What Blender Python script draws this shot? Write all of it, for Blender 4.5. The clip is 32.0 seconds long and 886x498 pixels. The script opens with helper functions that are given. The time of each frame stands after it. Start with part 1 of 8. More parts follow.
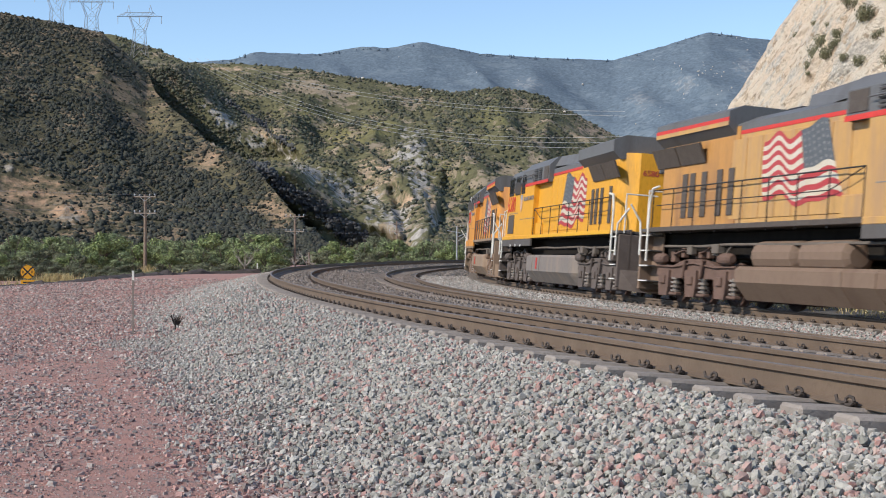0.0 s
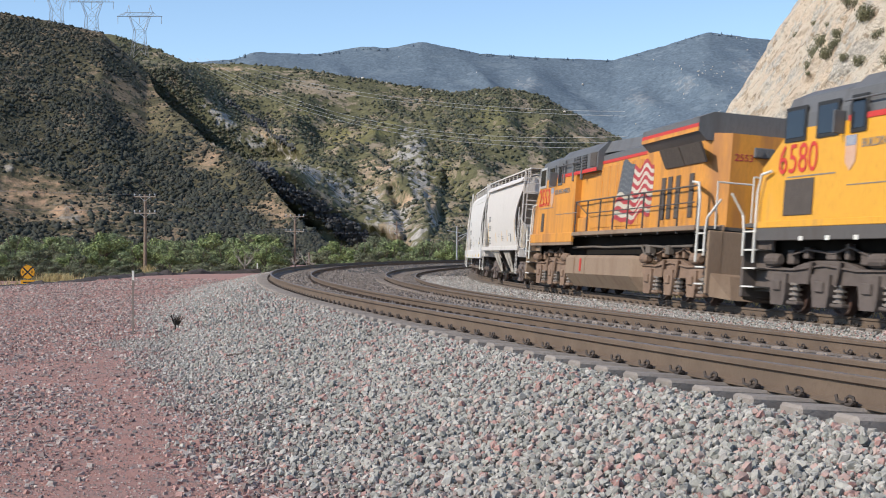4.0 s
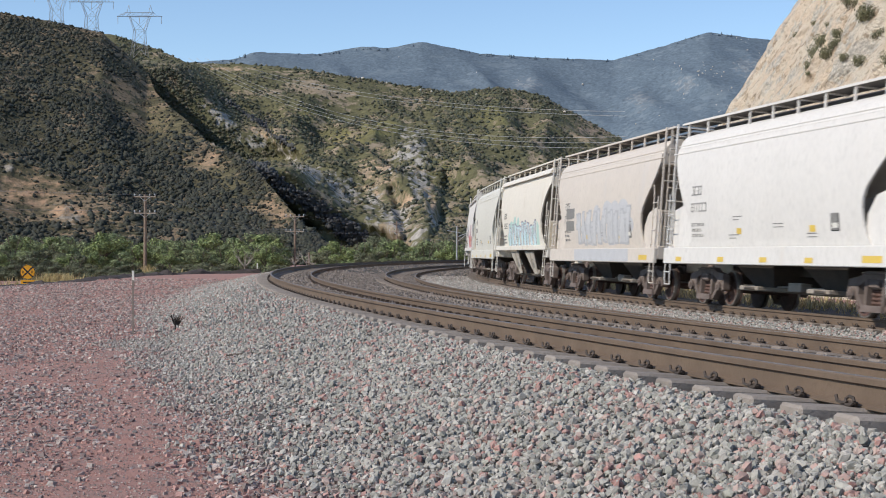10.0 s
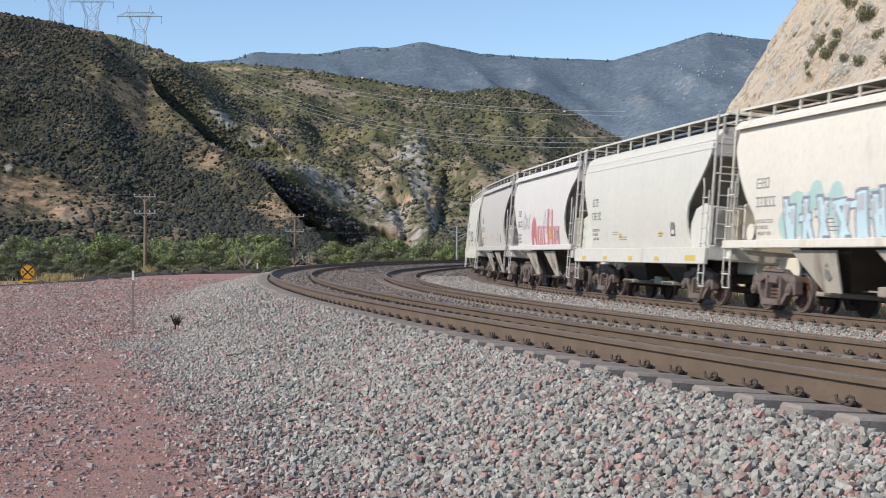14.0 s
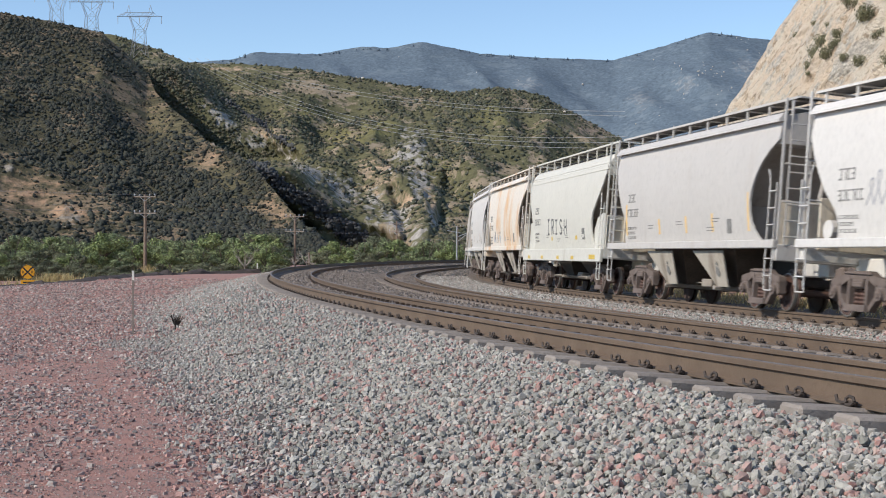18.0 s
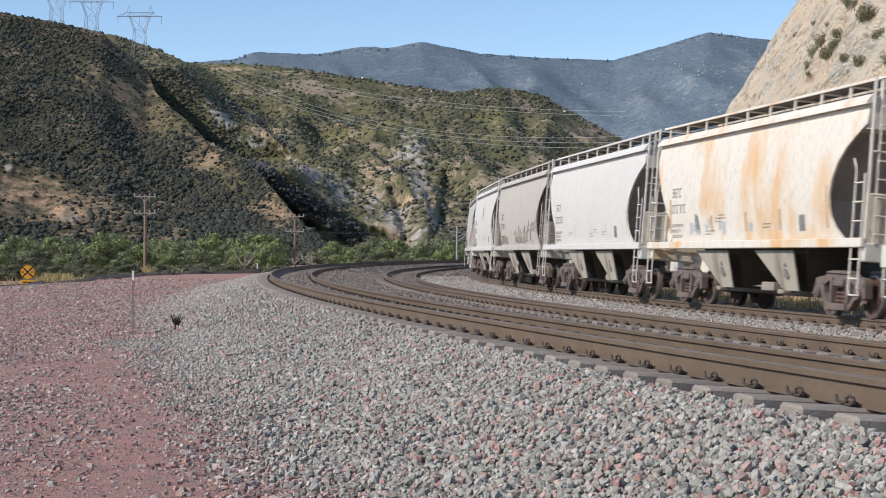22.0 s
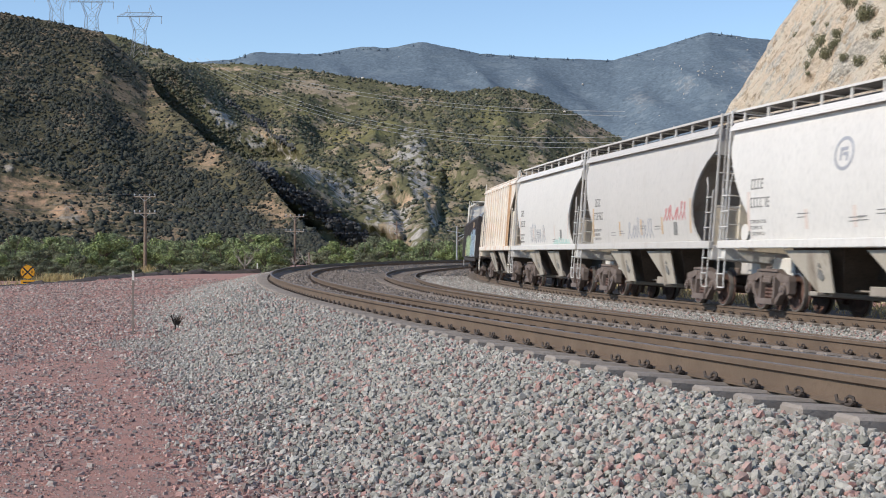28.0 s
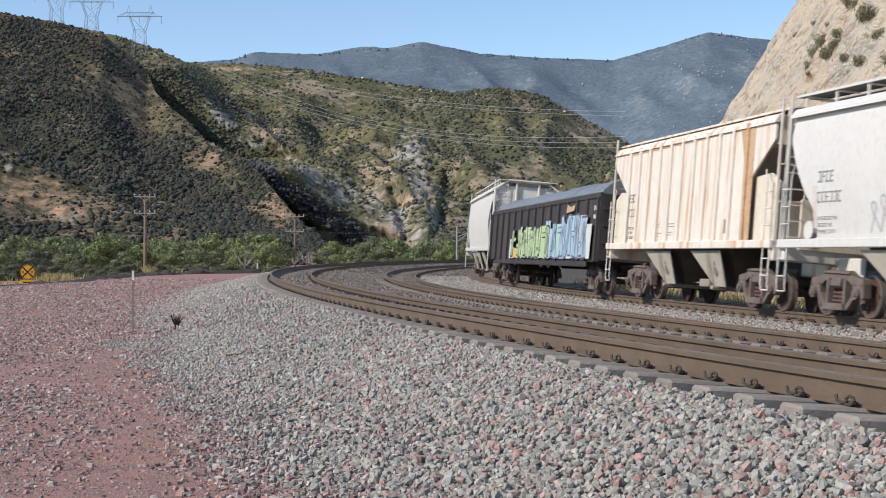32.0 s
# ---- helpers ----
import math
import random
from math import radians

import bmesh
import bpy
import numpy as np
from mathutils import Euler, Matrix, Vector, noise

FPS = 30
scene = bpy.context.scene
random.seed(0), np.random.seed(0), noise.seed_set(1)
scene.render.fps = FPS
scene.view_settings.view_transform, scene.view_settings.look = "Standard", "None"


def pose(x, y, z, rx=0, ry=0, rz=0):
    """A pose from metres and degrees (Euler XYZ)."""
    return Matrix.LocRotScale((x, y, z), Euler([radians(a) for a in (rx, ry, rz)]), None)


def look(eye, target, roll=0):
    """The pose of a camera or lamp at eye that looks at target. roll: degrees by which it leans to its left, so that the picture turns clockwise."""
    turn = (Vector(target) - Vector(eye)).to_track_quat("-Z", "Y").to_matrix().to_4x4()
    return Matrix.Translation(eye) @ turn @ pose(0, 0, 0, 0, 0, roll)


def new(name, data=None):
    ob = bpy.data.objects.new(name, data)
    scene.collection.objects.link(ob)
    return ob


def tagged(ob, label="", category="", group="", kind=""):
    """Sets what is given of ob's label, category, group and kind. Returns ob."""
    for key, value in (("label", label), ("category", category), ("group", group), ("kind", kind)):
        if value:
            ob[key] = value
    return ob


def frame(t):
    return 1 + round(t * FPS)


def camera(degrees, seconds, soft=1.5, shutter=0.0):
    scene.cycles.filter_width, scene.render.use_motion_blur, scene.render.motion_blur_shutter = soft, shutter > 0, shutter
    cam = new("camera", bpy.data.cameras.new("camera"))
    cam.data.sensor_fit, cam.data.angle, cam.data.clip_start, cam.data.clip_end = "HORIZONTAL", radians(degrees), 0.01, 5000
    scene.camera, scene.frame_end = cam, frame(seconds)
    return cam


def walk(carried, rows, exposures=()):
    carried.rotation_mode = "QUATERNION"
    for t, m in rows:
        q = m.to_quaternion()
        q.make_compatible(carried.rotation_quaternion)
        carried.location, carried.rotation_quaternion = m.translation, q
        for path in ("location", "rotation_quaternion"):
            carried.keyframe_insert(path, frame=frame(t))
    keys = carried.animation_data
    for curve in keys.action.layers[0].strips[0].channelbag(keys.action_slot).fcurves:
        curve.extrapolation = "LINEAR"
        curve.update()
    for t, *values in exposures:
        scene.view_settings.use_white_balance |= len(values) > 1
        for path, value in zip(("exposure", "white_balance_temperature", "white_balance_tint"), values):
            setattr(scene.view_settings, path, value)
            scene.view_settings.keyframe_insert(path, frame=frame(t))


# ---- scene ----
cam = camera(33.64, 32.0, soft=1.05, shutter=0.5)
EYE_Z = 1.33
EYE = pose(0, 0, EYE_Z, 90.149, 0, 0)
walk(cam, [(0.0, EYE), (32.0, EYE)], exposures=[(0.0, 0.22), (7.0, 0.22), (8.0, 0.15), (9.0, 0.04), (9.7, 0.05), (11.0, 0.10), (32.0, 0.10)])

# ---------------------------------------------------------------- light
SUN_EL, SUN_AZ = 38.0, 243.0      # degrees; azimuth clockwise from +Y
sun_way = Vector((math.sin(radians(SUN_AZ)) * math.cos(radians(SUN_EL)),
                  math.cos(radians(SUN_AZ)) * math.cos(radians(SUN_EL)), math.sin(radians(SUN_EL))))
world = bpy.data.worlds.new("world")
scene.world = world
world.use_nodes = True
wn = world.node_tree
wn.nodes.clear()
w_out = wn.nodes.new("ShaderNodeOutputWorld")
w_bg = wn.nodes.new("ShaderNodeBackground")
w_sky = wn.nodes.new("ShaderNodeTexSky")
w_sky.sky_type = "NISHITA"
w_sky.sun_disc = False
w_sky.sun_elevation = radians(SUN_EL)
w_sky.sun_rotation = radians(SUN_AZ)
w_sky.altitude = 1500
w_sky.air_density = 1.0
w_sky.dust_density = 0.15
w_sky.ozone_density = 2.5
w_bg.inputs["Strength"].default_value = 0.15
wn.links.new(w_sky.outputs["Color"], w_bg.inputs["Color"])
wn.links.new(w_bg.outputs["Background"], w_out.inputs["Surface"])
sun = new("sun", bpy.data.lights.new("sun", "SUN"))
sun.data.energy, sun.data.angle, sun.data.color = 4.05, radians(0.53), (1.0, 0.92, 0.81)
sun.matrix_basis = look(tuple(sun_way * 60), (0, 0, 0))


# ---------------------------------------------------------------- materials
def mat(name, base, base2=None, rough=0.75, scale=3.0, fine=40.0, bump=0.15, metal=0.0, spread=0.5,
        dirt=None, dirt_amount=0.0, dirt_scale=1.0, stretch=(1, 1, 1), island=0.0, per_object=0.0, spec=0.4):
    """A procedural surface: two tones mixed by coarse and fine noise, optional dirt, and fine relief."""
    m = bpy.data.materials.new(name)
    m.use_nodes = True
    nt = m.node_tree
    nd, lk = nt.nodes, nt.links
    bsdf = nd["Principled BSDF"]
    bsdf.inputs["Roughness"].default_value = rough
    bsdf.inputs["Metallic"].default_value = metal
    bsdf.inputs["Specular IOR Level"].default_value = spec
    co = nd.new("ShaderNodeTexCoord")
    mp = nd.new("ShaderNodeMapping")
    mp.inputs["Scale"].default_value = stretch
    lk.new(co.outputs["Object"], mp.inputs["Vector"])

    def noise_tex(s, detail=4.0):
        n = nd.new("ShaderNodeTexNoise")
        n.inputs["Scale"].default_value = s
        n.inputs["Detail"].default_value = detail
        n.inputs["Roughness"].default_value = 0.6
        lk.new(mp.outputs["Vector"], n.inputs["Vector"])
        return n

    def ramp(src, lo, hi):
        r = nd.new("ShaderNodeMapRange")
        r.inputs["From Min"].default_value = lo
        r.inputs["From Max"].default_value = hi
        lk.new(src, r.inputs["Value"])
        return r.outputs["Result"]

    def mixcol(fac, a, b, kind="MIX"):
        x = nd.new("ShaderNodeMix")
        x.data_type, x.blend_type = "RGBA", kind
        for sock, v in ((x.inputs[0], fac), (x.inputs[6], a), (x.inputs[7], b)):
            if isinstance(v, (int, float)):
                sock.default_value = v
            elif isinstance(v, tuple):
                sock.default_value = (*v, 1.0)
            else:
                lk.new(v, sock)
        return x.outputs[2]

    base2 = base2 or tuple(c * 0.7 for c in base)
    coarse, small = noise_tex(scale), noise_tex(fine, 6.0)
    col = mixcol(ramp(coarse.outputs["Fac"], 0.5 - spread * 0.4, 0.5 + spread * 0.4), base, base2)
    dark = tuple(c * 0.72 for c in base)
    col = mixcol(ramp(small.outputs["Fac"], 0.48, 0.75), col, dark)
    if dirt:
        dn = noise_tex(dirt_scale, 8.0)
        col = mixcol(ramp(dn.outputs["Fac"], 0.72 - dirt_amount * 0.5, 0.80 - dirt_amount * 0.3), col, dirt)
    if island:
        g = nd.new("ShaderNodeNewGeometry")
        v = nd.new("ShaderNodeMapRange")
        v.inputs["To Min"].default_value, v.inputs["To Max"].default_value = 1 - island, 1 + island
        lk.new(g.outputs["Random Per Island"], v.inputs["Value"])
        col = mixcol(1.0, col, v.outputs["Result"], "MULTIPLY")
    if per_object:
        g = nd.new("ShaderNodeObjectInfo")
        v = nd.new("ShaderNodeMapRange")
        v.inputs["To Min"].default_value, v.inputs["To Max"].default_value = 1 - per_object, 1 + per_object
        lk.new(g.outputs["Random"], v.inputs["Value"])
        col = mixcol(1.0, col, v.outputs["Result"], "MULTIPLY")
    lk.new(col, bsdf.inputs["Base Color"])
    if bump:
        b = nd.new("ShaderNodeBump")
        b.inputs["Strength"].default_value = bump
        b.inputs["Distance"].default_value = 0.02
        lk.new(small.outputs["Fac"], b.inputs["Height"])
        lk.new(b.outputs["Normal"], bsdf.inputs["Normal"])
    return m


def palette_mat(name, colours, rough=0.85, fine=60.0, bump=0.3, vary=0.25):
    """Loose pieces: each island takes one colour of a palette, with its own brightness and grain."""
    m = mat(name, colours[0], None, rough=rough, fine=fine, bump=bump, island=vary)
    nd, lk = m.node_tree.nodes, m.node_tree.links
    g = nd.new("ShaderNodeNewGeometry")
    k = nd.new("ShaderNodeMath")
    k.operation = "MULTIPLY"
    k.inputs[1].default_value = 7.31
    f = nd.new("ShaderNodeMath")
    f.operation = "FRACT"
    r = nd.new("ShaderNodeValToRGB")
    r.color_ramp.interpolation = "CONSTANT"
    while len(r.color_ramp.elements) < len(colours):
        r.color_ramp.elements.new(0.5)
    for i, (e, c) in enumerate(zip(r.color_ramp.elements, colours)):
        e.position, e.color = i / len(colours), (*c, 1)
    lk.new(g.outputs["Random Per Island"], k.inputs[0])
    lk.new(k.outputs[0], f.inputs[0])
    lk.new(f.outputs[0], r.inputs["Fac"])
    first = [x for x in nd if x.type == "MIX"][0]
    lk.new(r.outputs["Color"], first.inputs[6])
    lk.new(r.outputs["Color"], first.inputs[7])
    return m


def hill_mat(name, soil, soil2, scrub, rock, cover=0.5, rock_amount=0.3, unit=0.02):
    """Hillside: scrub, bare soil and pale rock in patches at two scales; steep faces show rock."""
    m = bpy.data.materials.new(name)
    m.use_nodes = True
    nd, lk = m.node_tree.nodes, m.node_tree.links
    bsdf = nd["Principled BSDF"]
    bsdf.inputs["Roughness"].default_value = 0.95
    bsdf.inputs["Specular IOR Level"].default_value = 0.1
    co = nd.new("ShaderNodeTexCoord")

    def tex(s, d=6.0):
        n = nd.new("ShaderNodeTexNoise")
        n.inputs["Scale"].default_value, n.inputs["Detail"].default_value = s, d
        n.inputs["Roughness"].default_value = 0.65
        lk.new(co.outputs["Object"], n.inputs["Vector"])
        return n.outputs["Fac"]

    def rng(src, lo, hi):
        r = nd.new("ShaderNodeMapRange")
        r.inputs["From Min"].default_value, r.inputs["From Max"].default_value = lo, hi
        lk.new(src, r.inputs["Value"])
        return r.outputs["Result"]

    def mx(fac, a, b):
        x = nd.new("ShaderNodeMix")
        x.data_type = "RGBA"
        lk.new(fac, x.inputs[0])
        for s, v in ((x.inputs[6], a), (x.inputs[7], b)):
            if isinstance(v, tuple):
                s.default_value = (*v, 1)
            else:
                lk.new(v, s)
        return x.outputs[2]

    c = mx(rng(tex(unit * 0.5), 0.4, 0.6), soil, soil2)
    rk = mx(rng(tex(unit * 9), 0.35, 0.65), rock, tuple(v * 0.55 for v in rock))
    c = mx(rng(tex(unit * 0.9, 3.0), 0.66 - rock_amount * 0.4, 0.72 - rock_amount * 0.4), c, rk)
    sc = mx(rng(tex(unit * 6), 0.35, 0.65), scrub, tuple(v * 0.55 for v in scrub))
    c = mx(rng(tex(unit * 2.2, 8.0), 0.66 - cover * 0.4, 0.70 - cover * 0.4), c, sc)
    lk.new(c, bsdf.inputs["Base Color"])
    b = nd.new("ShaderNodeBump")
    b.inputs["Strength"].default_value, b.inputs["Distance"].default_value = 0.8, 1.0
    lk.new(tex(unit * 8), b.inputs["Height"])
    lk.new(b.outputs["Normal"], bsdf.inputs["Normal"])
    return m


M = {
    "rail": mat("rusty rail steel", (0.162, 0.115, 0.08), (0.115, 0.082, 0.058), rough=0.8, scale=2, fine=30, bump=0.2),
    "rail_top": mat("worn rail head", (0.25, 0.215, 0.185), (0.18, 0.145, 0.115), rough=0.48, metal=0.5, bump=0.05),
    "dark_side": mat("near-black rail side", (0.022, 0.019, 0.017), (0.04, 0.032, 0.027), rough=0.5, scale=2, fine=30, bump=0.1),
    "tie": mat("weathered concrete", (0.30, 0.262, 0.228), (0.22, 0.19, 0.165), rough=0.9, scale=4, fine=60, bump=0.4, per_object=0.15),
    "dustytie": mat("dust-stained concrete", (0.25, 0.21, 0.175), (0.19, 0.155, 0.13), rough=0.9, scale=4, fine=60, bump=0.4, per_object=0.15),
    "clip": mat("dark clip steel", (0.05, 0.042, 0.036), (0.09, 0.06, 0.045), rough=0.7, fine=80),
    # bed colour kept dark: it holds the shade of the gaps between stones
    "bed": mat("ballast bed with gap shade", (0.095, 0.087, 0.078), (0.065, 0.06, 0.054), rough=0.95, scale=1.2, fine=28, bump=1.0),
    "ground": mat("reddish dirt", (0.385, 0.20, 0.16), (0.31, 0.195, 0.17), rough=0.95, scale=0.6, fine=30, bump=1.0,
                  dirt=(0.23, 0.165, 0.145), dirt_amount=0.42, dirt_scale=7.0, spread=0.7),
    "stone": palette_mat("ballast stone", [(0.346, 0.333, 0.298), (0.299, 0.294, 0.256), (0.380, 0.354, 0.315), (0.315, 0.310, 0.266), (0.364, 0.346, 0.306), (0.393, 0.367, 0.328), (0.333, 0.320, 0.288), (0.390, 0.220, 0.191), (0.450, 0.419, 0.378), (0.268, 0.259, 0.235), (0.372, 0.281, 0.245), (0.307, 0.299, 0.264), (0.380, 0.251, 0.218), (0.385, 0.364, 0.325)], vary=0.24),
    "stone_far": palette_mat("paler ballast stone", [(0.388, 0.373, 0.334), (0.335, 0.329, 0.287), (0.426, 0.396, 0.353), (0.353, 0.347, 0.298), (0.408, 0.388, 0.343), (0.440, 0.411, 0.367), (0.373, 0.358, 0.323), (0.437, 0.246, 0.214), (0.504, 0.469, 0.423), (0.300, 0.290, 0.263), (0.417, 0.315, 0.274), (0.344, 0.335, 0.296), (0.426, 0.281, 0.244), (0.431, 0.408, 0.364)], vary=0.24),
    "stone_grey": mat("grey ballast piece", (0.36, 0.345, 0.315), (0.30, 0.295, 0.27), rough=0.85, fine=60, bump=0.3, per_object=0.35),
    "stone_pink": mat("pinkish ballast piece", (0.43, 0.30, 0.265), (0.40, 0.34, 0.30), rough=0.85, fine=60, bump=0.3, per_object=0.3),
    "stone_dark": palette_mat("dark crushed stone", [(0.347, 0.330, 0.297), (0.269, 0.255, 0.230), (0.414, 0.392, 0.353), (0.314, 0.297, 0.269), (0.482, 0.454, 0.409), (0.370, 0.291, 0.258)]),
    "dusty": palette_mat("dusty brown ballast", [(0.22, 0.182, 0.155), (0.175, 0.148, 0.127), (0.265, 0.226, 0.198), (0.20, 0.172, 0.155)]),
    "pebble": palette_mat("gravel stone", [(0.414, 0.241, 0.207), (0.310, 0.282, 0.259), (0.506, 0.437, 0.391), (0.161, 0.132, 0.127), (0.380, 0.230, 0.201), (0.241, 0.201, 0.190), (0.425, 0.368, 0.339)]),
}


# ---------------------------------------------------------------- geometry helpers
class Geo:
    """Vertices and faces gathered into one mesh."""

    def __init__(self):
        self.v, self.f = [], []

    def add(self, verts, faces, m=None):
        k = len(self.v)
        self.v += [tuple(m @ Vector(p)) for p in verts] if m is not None else [tuple(p) for p in verts]
        self.f += [tuple(i + k for i in f) for f in faces]
        return self

    def box(self, x0, x1, y0, y1, z0, z1, c=0.0, m=None):
        if c <= 0:
            vs = [(x, y, z) for x in (x0, x1) for y in (y0, y1) for z in (z0, z1)]
            fs = [(0, 1, 3, 2), (4, 6, 7, 5), (0, 4, 5, 1), (2, 3, 7, 6), (0, 2, 6, 4), (1, 5, 7, 3)]
            return self.add(vs, fs, m)
        vs, ids = [], {}
        for i, x in enumerate((x0, x1)):
            for j, y in enumerate((y0, y1)):
                for k, z in enumerate((z0, z1)):
                    sx, sy, sz = (1 - 2 * i) * c, (1 - 2 * j) * c, (1 - 2 * k) * c
                    ids[i, j, k] = len(vs)
                    vs += [(x, y + sy, z + sz), (x + sx, y, z + sz), (x + sx, y + sy, z)]
        fs = []
        for i in (0, 1):
            q = [ids[i, 0, 0], ids[i, 0, 1], ids[i, 1, 1], ids[i, 1, 0]]
            fs.append(q if i == 0 else q[::-1])
            q = [ids[0, i, 0] + 1, ids[1, i, 0] + 1, ids[1, i, 1] + 1, ids[0, i, 1] + 1]
            fs.append(q if i == 0 else q[::-1])
            q = [ids[0, 0, i] + 2, ids[0, 1, i] + 2, ids[1, 1, i] + 2, ids[1, 0, i] + 2]
            fs.append(q if i == 0 else q[::-1])
            for j in (0, 1):
                fs.append([ids[0, i, j] + 1, ids[1, i, j] + 1, ids[1, i, j] + 2, ids[0, i, j] + 2])
                fs.append([ids[i, 0, j] + 0, ids[i, 1, j] + 0, ids[i, 1, j] + 2, ids[i, 0, j] + 2])
                fs.append([ids[i, j, 0] + 0, ids[i, j, 1] + 0, ids[i, j, 1] + 1, ids[i, j, 0] + 1])
        for q in ids.values():
            fs.append([q, q + 1, q + 2])
        return self.add(vs, fs, m)

    def rod(self, a, b, r, n=8, r2=None, cap=True):
        a, b = Vector(a), Vector(b)
        q = (b - a).to_track_quat("Z", "Y").to_matrix()
        vs, fs = [], []
        for p, rr in ((a, r), (b, r if r2 is None else r2)):
            for i in range(n):
                w = 2 * math.pi * (i + 0.5) / n
                vs.append(p + q @ Vector((rr * math.cos(w), rr * math.sin(w), 0)))
        fs = [(i, (i + 1) % n, n + (i + 1) % n, n + i) for i in range(n)]
        if cap:
            fs += [tuple(range(n))[::-1], tuple(range(n, 2 * n))]
        return self.add(vs, fs)

    def pipe(self, pts, r, n=6):
        for a, b in zip(pts, pts[1:]):
            self.rod(a, b, r, n)
        return self

    def loft(self, rings, cap=True, closed=True):
        n = len(rings[0])
        vs = [p for ring in rings for p in ring]
        fs = []
        for k in range(len(rings) - 1):
            for i in range(n if closed else n - 1):
                j = (i + 1) % n
                fs.append((k * n + i, k * n + j, (k + 1) * n + j, (k + 1) * n + i))
        if cap:
            fs += [tuple(range(n))[::-1], tuple(range((len(rings) - 1) * n, len(rings) * n))]
        return self.add(vs, fs)

    def prism(self, outline, y0, y1):
        """An outline in (x, z), carried from y0 to y1."""
        return self.loft([[(x, y0, z) for x, z in outline], [(x, y1, z) for x, z in outline]])

    def plan(self, outline, z0, z1):
        return self.loft([[(x, y, z0) for x, y in outline], [(x, y, z1) for x, y in outline]])

    def section(self, outline, x0, x1):
        return self.loft([[(x0, y, z) for y, z in outline], [(x1, y, z) for y, z in outline]])

    def mesh(self, name, material, smooth=False):
        me = bpy.data.meshes.new(name)
        me.from_pydata(self.v, [], self.f)
        me.validate()
        bm = bmesh.new()
        bm.from_mesh(me)
        bmesh.ops.recalc_face_normals(bm, faces=bm.faces)
        bm.to_mesh(me)
        bm.free()
        me.materials.append(material)
        if smooth:
            me.shade_smooth()
        return me


meshes = {}


def part(name, geo, material, parent, label="", key=None, at=None, smooth=False):
    """One mesh object under a thing or a part. Meshes are shared through key."""
    k = (key, material.name) if key else None
    if k and k in meshes:
        me = meshes[k]
    else:
        me = (geo() if callable(geo) else geo).mesh(name, material, smooth)
        if k:
            meshes[k] = me
    ob = new(name, me)
    if parent is not None:
        ob.parent = parent
    if at is not None:
        ob.matrix_basis = at
    if label:
        ob["label"] = label
    return ob


def thing(name, label, category, group="", kind="", at=None):
    e = new(name)
    e.empty_display_size = 0.3
    if at is not None:
        e.matrix_basis = at
    return tagged(e, label, category, group, kind)


def solid(name, geo, material, label, category="", group="", kind="", smooth=False):
    return tagged(part(name, geo, material, None, smooth=smooth), label, category, group, kind)


def bulk_mesh(name, verts, faces, material, smooth=False):
    """A mesh from numpy arrays: verts (n, 3), faces (m, 3 or 4)."""
    me = bpy.data.meshes.new(name)
    k = faces.shape[1]
    me.vertices.add(len(verts))
    me.vertices.foreach_set("co", verts.astype(np.float32).ravel())
    me.loops.add(faces.size)
    me.loops.foreach_set("vertex_index", faces.astype(np.int32).ravel())
    me.polygons.add(len(faces))
    me.polygons.foreach_set("loop_start", np.arange(0, faces.size, k, dtype=np.int32))
    me.update(calc_edges=True)
    me.materials.append(material)
    if smooth:
        me.shade_smooth()
    else:
        me.shade_flat()
    return me


def ico():
    g = (1 + 5 ** 0.5) / 2
    v = np.array([(-1, g, 0), (1, g, 0), (-1, -g, 0), (1, -g, 0), (0, -1, g), (0, 1, g), (0, -1, -g), (0, 1, -g),
                  (g, 0, -1), (g, 0, 1), (-g, 0, -1), (-g, 0, 1)], float)
    f = np.array([(0, 11, 5), (0, 5, 1), (0, 1, 7), (0, 7, 10), (0, 10, 11), (1, 5, 9), (5, 11, 4), (11, 10, 2), (10, 7, 6),
                  (7, 1, 8), (3, 9, 4), (3, 4, 2), (3, 2, 6), (3, 6, 8), (3, 8, 9), (4, 9, 5), (2, 4, 11), (6, 2, 10), (8, 6, 7), (9, 8, 1)])
    return v / np.linalg.norm(v[0]), f


def octa():
    v = np.array([(1, 0, 0), (-1, 0, 0), (0, 1, 0), (0, -1, 0), (0, 0, 1), (0, 0, -1)], float)
    f = np.array([(0, 2, 4), (2, 1, 4), (1, 3, 4), (3, 0, 4), (2, 0, 5), (1, 2, 5), (3, 1, 5), (0, 3, 5)])
    return v, f


def rock_base():
    """A block with its corners knocked off: angular, 20 triangles."""
    v = [(x, y, 0) for x in (-1, 1) for y in (-1, 1)] + [(x, 0, z) for x in (-1, 1) for z in (-1, 1)] + [(0, y, z) for y in (-1, 1) for z in (-1, 1)]
    f = []
    for x, y, z in [(x, y, z) for x in (-1, 1) for y in (-1, 1) for z in (-1, 1)]:
        t = [v.index((x, y, 0)), v.index((x, 0, z)), v.index((0, y, z))]
        f.append(t if x * y * z < 0 else t[::-1])
    for ax in range(3):
        for sd in (-1, 1):
            ring = [k for k, p in enumerate(v) if p[ax] == sd]
            p, q = (ax + 1) % 3, (ax + 2) % 3
            ring.sort(key=lambda k: sd * math.atan2(v[k][q], v[k][p]))
            f += [(ring[0], ring[1], ring[2]), (ring[0], ring[2], ring[3])]
    return np.array(v, float) * 0.82, np.array(f)


